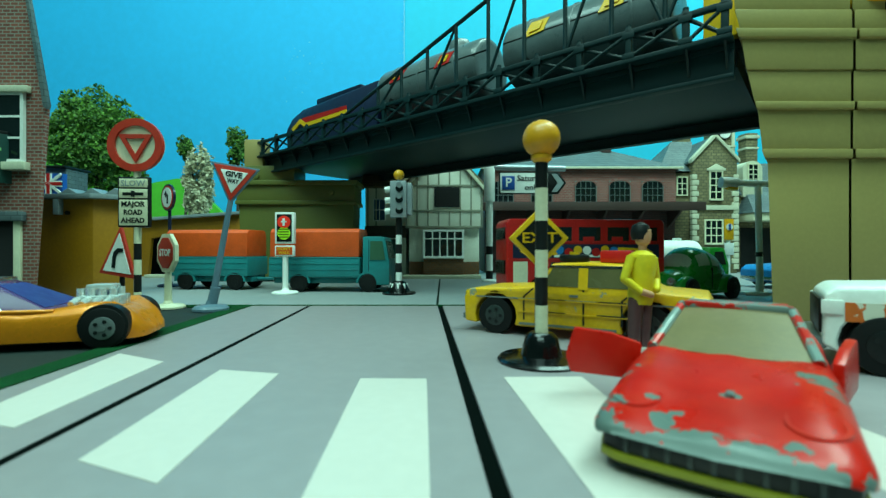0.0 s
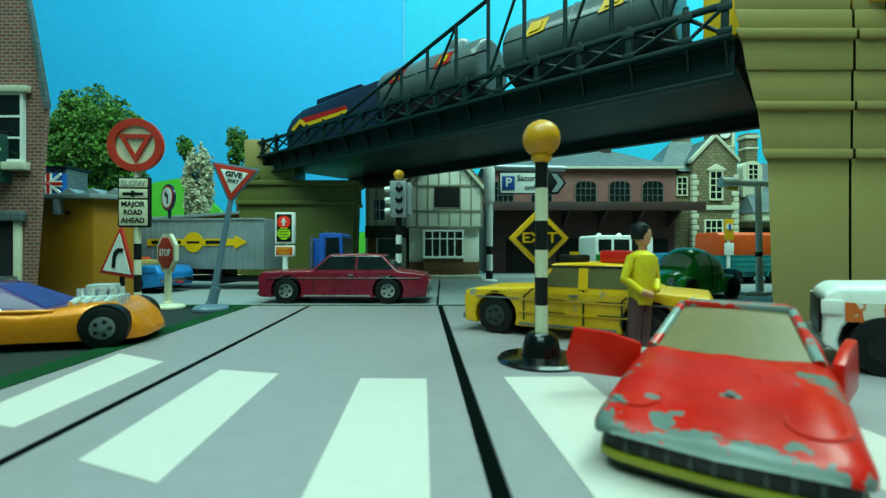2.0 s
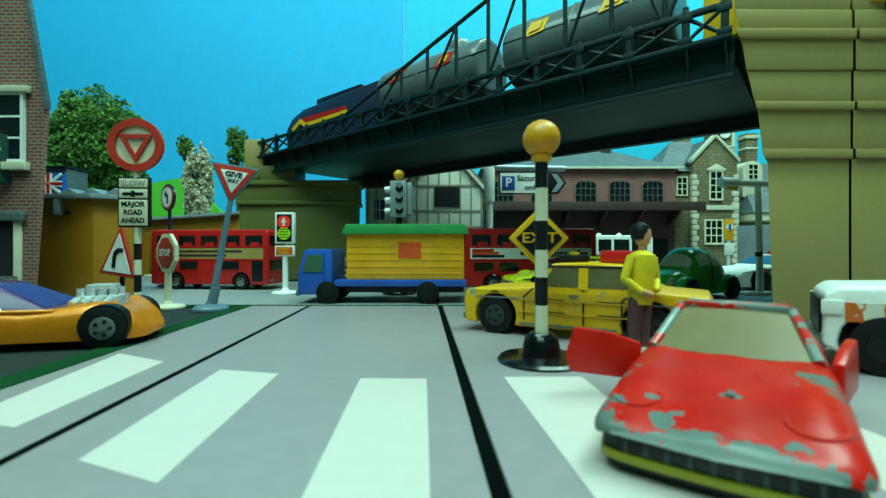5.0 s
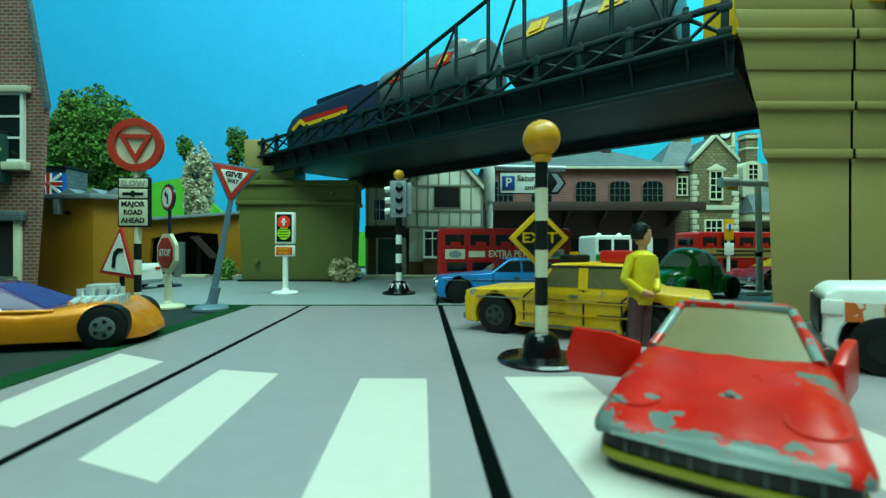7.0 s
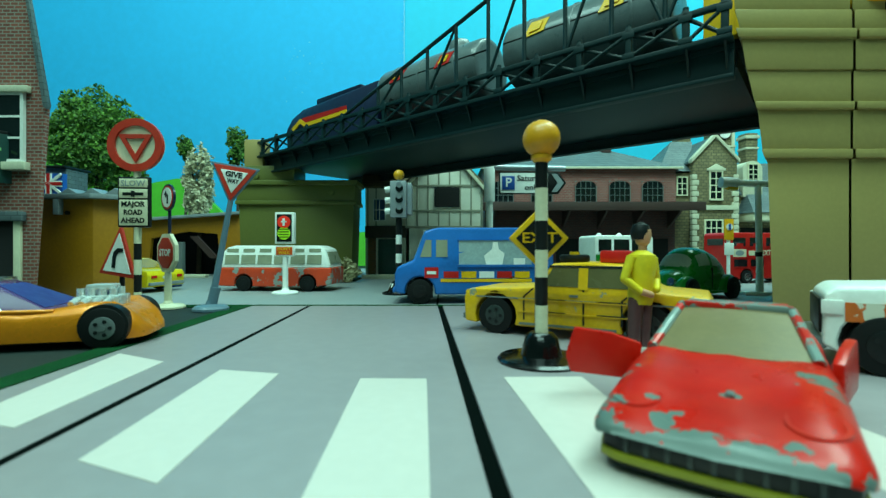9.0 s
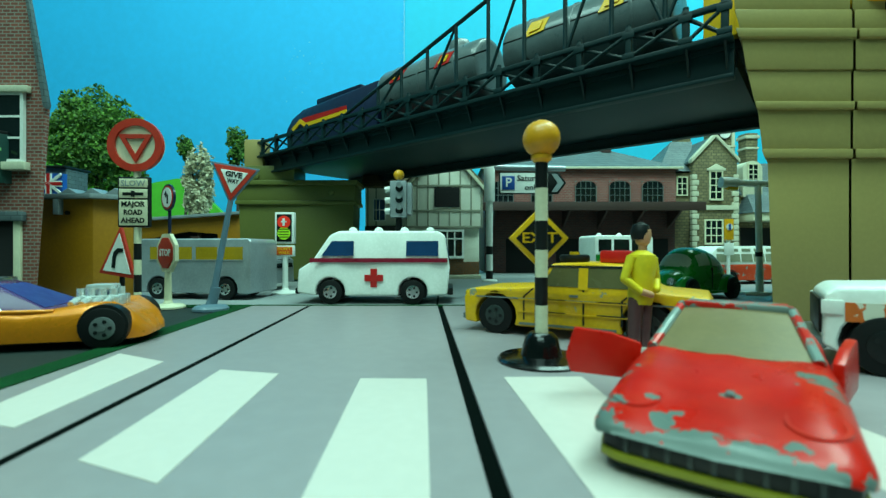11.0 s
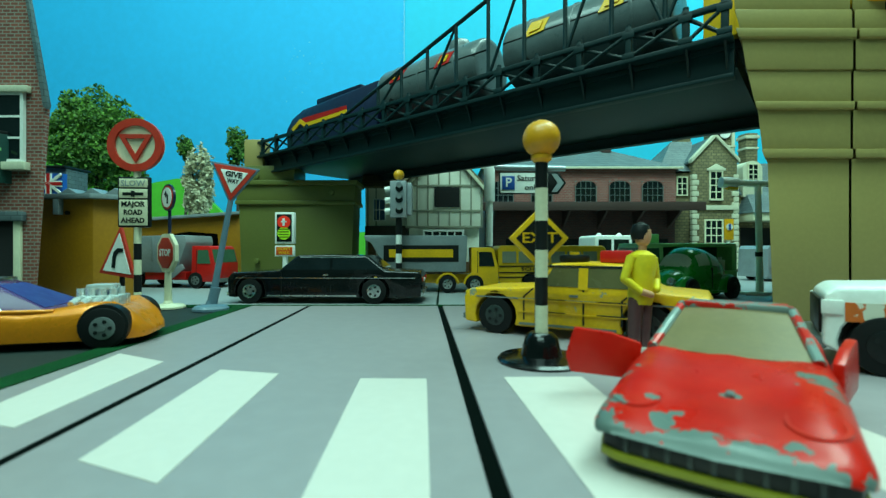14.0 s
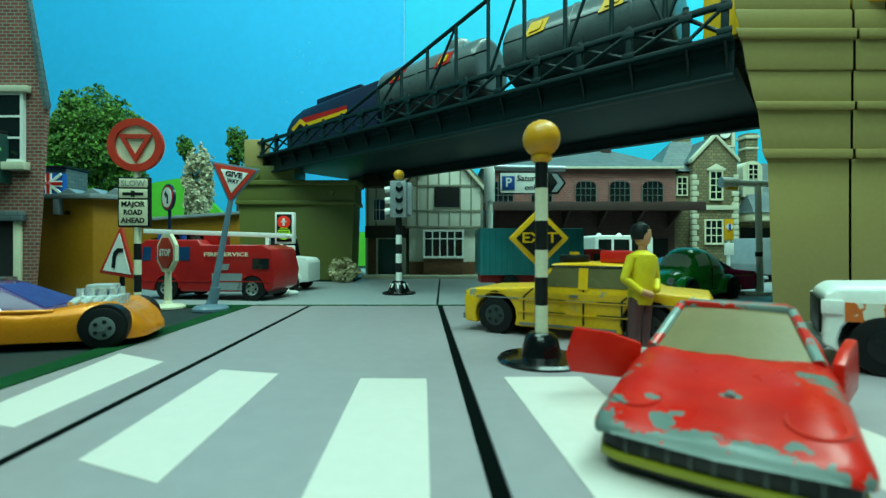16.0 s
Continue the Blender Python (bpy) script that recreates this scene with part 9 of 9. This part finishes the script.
    drive(mobile_crane, [
        (0, 0, -640, 117), (0.5, 0, -640, 117), (1, 91.2, -640, 117), (1.5, 188.7, -640, 117), (2, 286.2, -640, 70.1), (2.5, 383.7, -640, 10), (3,
        481.2, -640, 0), (4, 655.2, -577.8, 55.5), (5, 700, -391.3, 90), (6, 700, -196.3, 90), (7, 700, -1.3, 90), (8, 695.3, 193.6, 94.3), (9, 645.2,
        379, 138.1), (10, 460.6, 382.7, 196.7), (10.5, 369.4, 348.4, 201.1), (11, 280.1, 309.4, 193.9), (11.3, 226.4, 286.2, 189.3), (11.5, 219.1,
        283.1, 188.7), (12, 125, 244.2, 187.8), (12.5, -13.1, 210.6, 180.1), (13, -121.5, 229.2, 172), (13.5, -208.5, 273.1, 169.3), (14, -292.4,
        322.8, 161.3), (14.5, -379.1, 367.4, 156.6), (15, -471.2, 398.5, 168.6), (15.5, -567.7, 411, 181.2), (16, -651.9, 370.2, 232.9)])
    drive(school_bus, [
        (0, -336.4, -700, -140.8), (0.5, -418.9, -700, -180), (1, -501.4, -700, -180), (2, -662.6, -677.3, 155.7), (3, -755.1, -547.1, 103.8), (4,
        -770, -383.4, 90), (5, -770, -218.4, 90), (6, -770, -53.4, 90), (7, -770, 111.6, 90), (8, -760.7, 276.2, 83.7), (9, -718.5, 434.4, 50.3), (10,
        -569.4, 476.5, -10.2), (10.5, -488.9, 458.7, -14.8), (11, -410.9, 432, -25.2), (11.5, -338.8, 391.9, -24.6), (12, -269.3, 347.6, -18.5),
        (12.5, -198.9, 304.6, -9.5), (13, -73.4, 265.5, -2.7), (13.5, 2.3, 260.4, 0.3), (14, 68.7, 265.9, 3.3), (14.5, 147.4, 290, 8.2), (15, 221.4,
        326.4, 11.2), (15.5, 293.6, 366.4, 18.6), (16, 367.1, 403.8, 22.1)])
    drive(yellow_van, [
        (0, 0, -640, 117), (0.5, 0, -640, 117), (1, 0, -640, 117), (1.5, 60.4, -640, 117), (2, 157.9, -640, 117), (2.5, 255.4, -640, 89.1), (3, 352.9,
        -640, 29), (3.5, 450.4, -640, 0), (4, 547.9, -639.8, 11.8), (5, 684.1, -518.2, 77.1), (6, 700, -324.6, 90), (7, 700, -129.6, 90), (8, 700,
        65.4, 90), (9, 687.8, 259.8, 98.6), (10, 586.2, 406.3, 173), (10.5, 490.3, 391, 195), (11, 397.8, 360.5, 201.7), (11.5, 308.3, 321.7, 196.2),
        (12, 218.8, 283, 188.7), (12.5, 101.6, 234.7, 187.7), (13, -21.8, 210.6, 179.8), (13.5, -143.5, 239.1, 171.2), (14, -229.2, 285.5, 167.2),
        (14.5, -313.4, 334.6, 159.8), (15, -401, 377.3, 158.5), (15.5, -494.9, 403.1, 170.5), (16, -591.6, 408.5, 189.9)])
    drive(tipper_lorry, [
        (0, -277.2, -700, -104.4), (0.5, -359.7, -700, -155.2), (1, -442.2, -700, -180), (2, -606.8, -696, 169), (3, -734.4, -602.4, 113.9), (4, -770,
        -442.7, 90), (5, -770, -277.7, 90), (6, -770, -112.7, 90), (7, -770, 52.3, 90), (8, -766.1, 217.2, 85.6), (9, -741.4, 380.1, 75), (10, -628.2,
        481.4, 4.5), (11, -466.5, 452.3, -16.8), (11.5, -390.1, 421.6, -28.2), (12, -319, 379.8, -22.9), (12.5, -249.8, 334.9, -16), (13, -178, 294.5,
        -8.4), (13.5, -99.5, 269.6, -3.6), (14, -5.5, 260.4, -0), (14.5, 95.2, 271.6, 5), (15, 175, 302.3, 8.8), (15.5, 247.8, 341, 13.9), (16, 320.1,
        380.7, 19.8)])
    drive(limousine, [
        (0, 0, -640, 117), (0.5, 0, -640, 117), (1, 0, -640, 117), (1.5, 0, -640, 117), (2, 0, -640, 117), (2.5, 52.6, -640, 117), (3, 150.1, -640,
        117), (3.5, 247.6, -640, 93.9), (4, 345.1, -640, 33.8), (4.5, 442.6, -640, 0), (5, 540.1, -640, 0), (6, 681.5, -525.5, 67.6), (7, 700, -332.4,
        90), (8, 700, -137.4, 90), (9, 700, 57.6, 90), (10, 688.9, 252.1, 98.6), (11, 593.9, 405.4, 173), (11.5, 497.8, 393, 193.3), (12, 405, 363.4,
        201.9), (12.5, 315.5, 324.8, 196.8), (13, 226, 286.1, 189.3), (13.5, 62.2, 221.1, 185.6), (14, -51.7, 212, 178.3), (14.5, -187, 260.9, 170.1),
        (15, -271.1, 310.3, 162.9), (15.5, -356.7, 356.8, 158), (16, -447.2, 392.7, 164)])
    drive(refuse_lorry, [
        (0, -118.7, -700, -63), (0.5, -201.2, -700, -63), (1, -283.7, -700, -108.4), (1.5, -366.2, -700, -159.2), (2, -448.7, -700, -180), (3, -613.2,
        -694.8, 169), (4, -737, -596.4, 113.9), (5, -770, -436.2, 90), (6, -770, -271.2, 90), (7, -770, -106.2, 90), (8, -770, 58.8, 90), (9, -765.6,
        223.7, 85.6), (10, -739.7, 386.3, 75), (11, -621.7, 481.9, 4.5), (12, -460.3, 450.4, -16.8), (12.5, -384.5, 418.4, -27.6), (13, -313.5, 376.4,
        -22.8), (13.5, -244.3, 331.4, -15.2), (14, -172, 291.9, -8), (14.5, -61.2, 263.9, -2.4), (15, 46.5, 262.9, 2.2), (15.5, 184, 306.7, 9.2), (16,
        256.6, 345.8, 14.8)])
    drive(milk_float, [
        (0, 0, -640, 117), (0.5, 0, -640, 117), (1, 0, -640, 117), (1.5, 0, -640, 117), (2, 0, -640, 117), (2.5, 0, -640, 117), (3, 21.9, -640, 117),
        (3.5, 119.4, -640, 117), (4, 216.9, -640, 112.8), (4.5, 314.4, -640, 52.7), (5, 411.9, -640, 0), (5.5, 509.4, -640, 0), (6, 604, -622.9,
        25.9), (7, 695.7, -460.4, 84.4), (8, 700, -265.6, 90), (9, 700, -70.6, 90), (10, 699.1, 124.4, 91.2), (11, 675.6, 317.5, 105), (12, 527.8,
        399.7, 191.7), (12.5, 433.8, 374, 198.4), (13, 343.6, 337.1, 199), (13.5, 254.2, 298.1, 191.8), (14, 123.2, 243.5, 187.8), (14.5, 24, 212.9,
        182.9), (15, -79.8, 216.2, 175.9), (15.5, -203.4, 270.2, 169.5), (16, -287.3, 319.9, 161.3)])
    drive(box_lorry, [
        (0, 0, -700, -63), (0.5, -11.3, -700, -63), (1, -93.8, -700, -63), (1.5, -176.3, -700, -63), (2, -258.8, -700, -93), (2.5, -341.3, -700,
        -143.8), (3, -423.8, -700, -180), (4, -588.7, -699.5, 169), (5, -725.2, -618.2, 126.4), (6, -768.9, -461, 96), (7, -770, -296.1, 90), (8,
        -770, -131.1, 90), (9, -770, 33.9, 90), (10, -767.2, 198.9, 87.3), (11, -746.1, 362.3, 75), (12, -646.5, 479.6, 14.4), (13, -484.2, 457.4,
        -14.8), (13.5, -406.5, 429.9, -25.2), (14, -334.7, 389.4, -24.2), (14.5, -265.2, 344.9, -17.9), (15, -194.6, 302.4, -9.5), (15.5, -46.8,
        262.4, -1.8), (16, 57, 264.1, 2.5)])
    drive(fire_engine, [
        (0, 0, -640, 117), (0.5, 0, -640, 117), (1, 0, -640, 117), (1.5, 0, -640, 117), (2, 0, -640, 117), (2.5, 0, -640, 117), (3, 0, -640, 117),
        (3.5, 0, -640, 117), (4, 67.6, -640, 117), (4.5, 165.1, -640, 117), (5, 262.6, -640, 84.6), (5.5, 360.1, -640, 24.6), (6, 457.6, -640, 0), (7,
        640.7, -596.2, 41.2), (8, 700, -414.9, 90), (9, 700, -219.9, 90), (10, 700, -24.9, 90), (11, 697.1, 170.1, 94.3), (12, 658.9, 359.9, 117.4),
        (13, 483.3, 389.2, 195), (13.5, 391.1, 357.8, 201.2), (14, 301.7, 318.8, 195.6), (14.5, 212.2, 280.2, 188.2), (15, 95.2, 232.2, 187.4), (15.5,
        -11.9, 210.6, 180.1), (16, -110.5, 225, 173.2)])
    drive(white_lorry, [
        (0, 0, -700, -63), (0.5, 0, -700, -63), (1, -19.8, -700, -63), (1.5, -102.3, -700, -63), (2, -184.8, -700, -63), (2.5, -267.3, -700, -98.3),
        (3, -349.8, -700, -149.1), (3.5, -432.3, -700, -180), (4, -514.8, -700, -180), (5, -674.3, -671, 140.8), (6, -758.3, -534.1, 103.8), (7, -770,
        -370, 90), (8, -770, -205, 90), (9, -770, -40, 90), (10, -769.7, 125, 88.8), (11, -759.2, 289.5, 83.7), (12, -709.9, 444.7, 50.3), (13,
        -556.2, 474, -11.5), (13.5, -475.9, 455.2, -16.8), (14, -398.8, 426.3, -25.1), (14.5, -327.4, 385, -23.4), (15, -258.1, 340.3, -16.9), (15.5,
        -186.9, 298.6, -9.1), (16, -109.2, 271.5, -4.2)])
    drive(magenta_car, [
        (0, 0, -640, 117), (0.5, 0, -640, 117), (1, 0, -640, 117), (1.5, 0, -640, 117), (2, 0, -640, 117), (2.5, 0, -640, 117), (3, 0, -640, 117),
        (3.5, 0, -640, 117), (4, 0, -640, 117), (4.5, 0, -640, 117), (5, 60, -640, 117), (5.5, 157.5, -640, 117), (6, 255, -640, 89.3), (6.5, 352.5,
        -640, 29.3), (7, 450, -640, 0), (8, 634.9, -601.3, 41.2), (9, 699.4, -422.5, 84.4), (10, 700, -227.5, 90), (11, 700, -32.5, 90), (12, 697.5,
        162.4, 92.6), (13, 662.4, 353.1, 117.4), (14, 490.7, 391.1, 195), (14.5, 398.2, 360.6, 201.7), (15, 308.7, 321.9, 196.2), (15.5, 219.2, 283.2,
        188.7), (16, 129.1, 245.9, 187.8)])
    drive(porsche, [
        (0, 700, 36.5, 90), (1, 691.7, 231.2, 96.2), (2, 614.2, 400.1, 162), (3, 424.8, 370.8, 200.1), (3.5, 334.8, 333.2, 198.3), (4, 245.4, 294.4,
        191), (4.5, 155.5, 256.7, 187.8), (5, 64.5, 221.8, 185.6), (5.5, -31.9, 210.9, 179.3), (6, -126.6, 231.4, 171.6), (6.3, -179.2, 256.8, 170.3),
        (6.5, -213.2, 275.9, 168.8), (7, -297.1, 325.5, 160.8), (7.5, -384, 369.8, 156.7), (8, -476.5, 399.6, 168.6), (8.5, -573.2, 410.9, 181.2),
        (9.5, -685.6, 273.9, 258.6), (10.5, -700, 79.6, 270), (11.5, -700, -115.4, 270), (12.5, -700, -310.4, 270), (13.5, -687.3, -504.3, 282.9),
        (14.5, -561.8, -636.9, 348.2), (15, -464.6, -640, 0), (15.5, -367.1, -640, 20.2), (16, -269.6, -640, 80.3)])
    drive(split_camper, [
        (0, 314.7, -640, 52.5), (0.5, 412.2, -640, 0), (1, 509.7, -640, 0), (2, 669.9, -553.6, 67.6), (3, 700, -362.8, 90), (4, 700, -167.8, 90), (5,
        700, 27.2, 90), (6, 692.7, 221.9, 96.2), (7, 622.6, 396.1, 150.1), (8, 433.5, 374, 198.4), (8.5, 343.4, 337, 199), (9, 254, 298, 191.7), (9.2,
        218.1, 282.7, 188.6), (9.5, 164.1, 260.3, 187.8), (10, 73.4, 224.5, 186.3), (10.5, -22.6, 210.6, 179.8), (11, -117.9, 227.8, 172.4), (11.5,
        -205.2, 271.2, 169.5), (12, -289.1, 320.9, 161.1), (12.5, -375.6, 365.8, 156.9), (13, -467.4, 397.7, 166.4), (13.5, -563.8, 411.1, 181.2),
        (14.5, -683.7, 283, 258.6), (15.5, -699.9, 89, 268.8), (16, -700, -8.5, 270)])


motions()
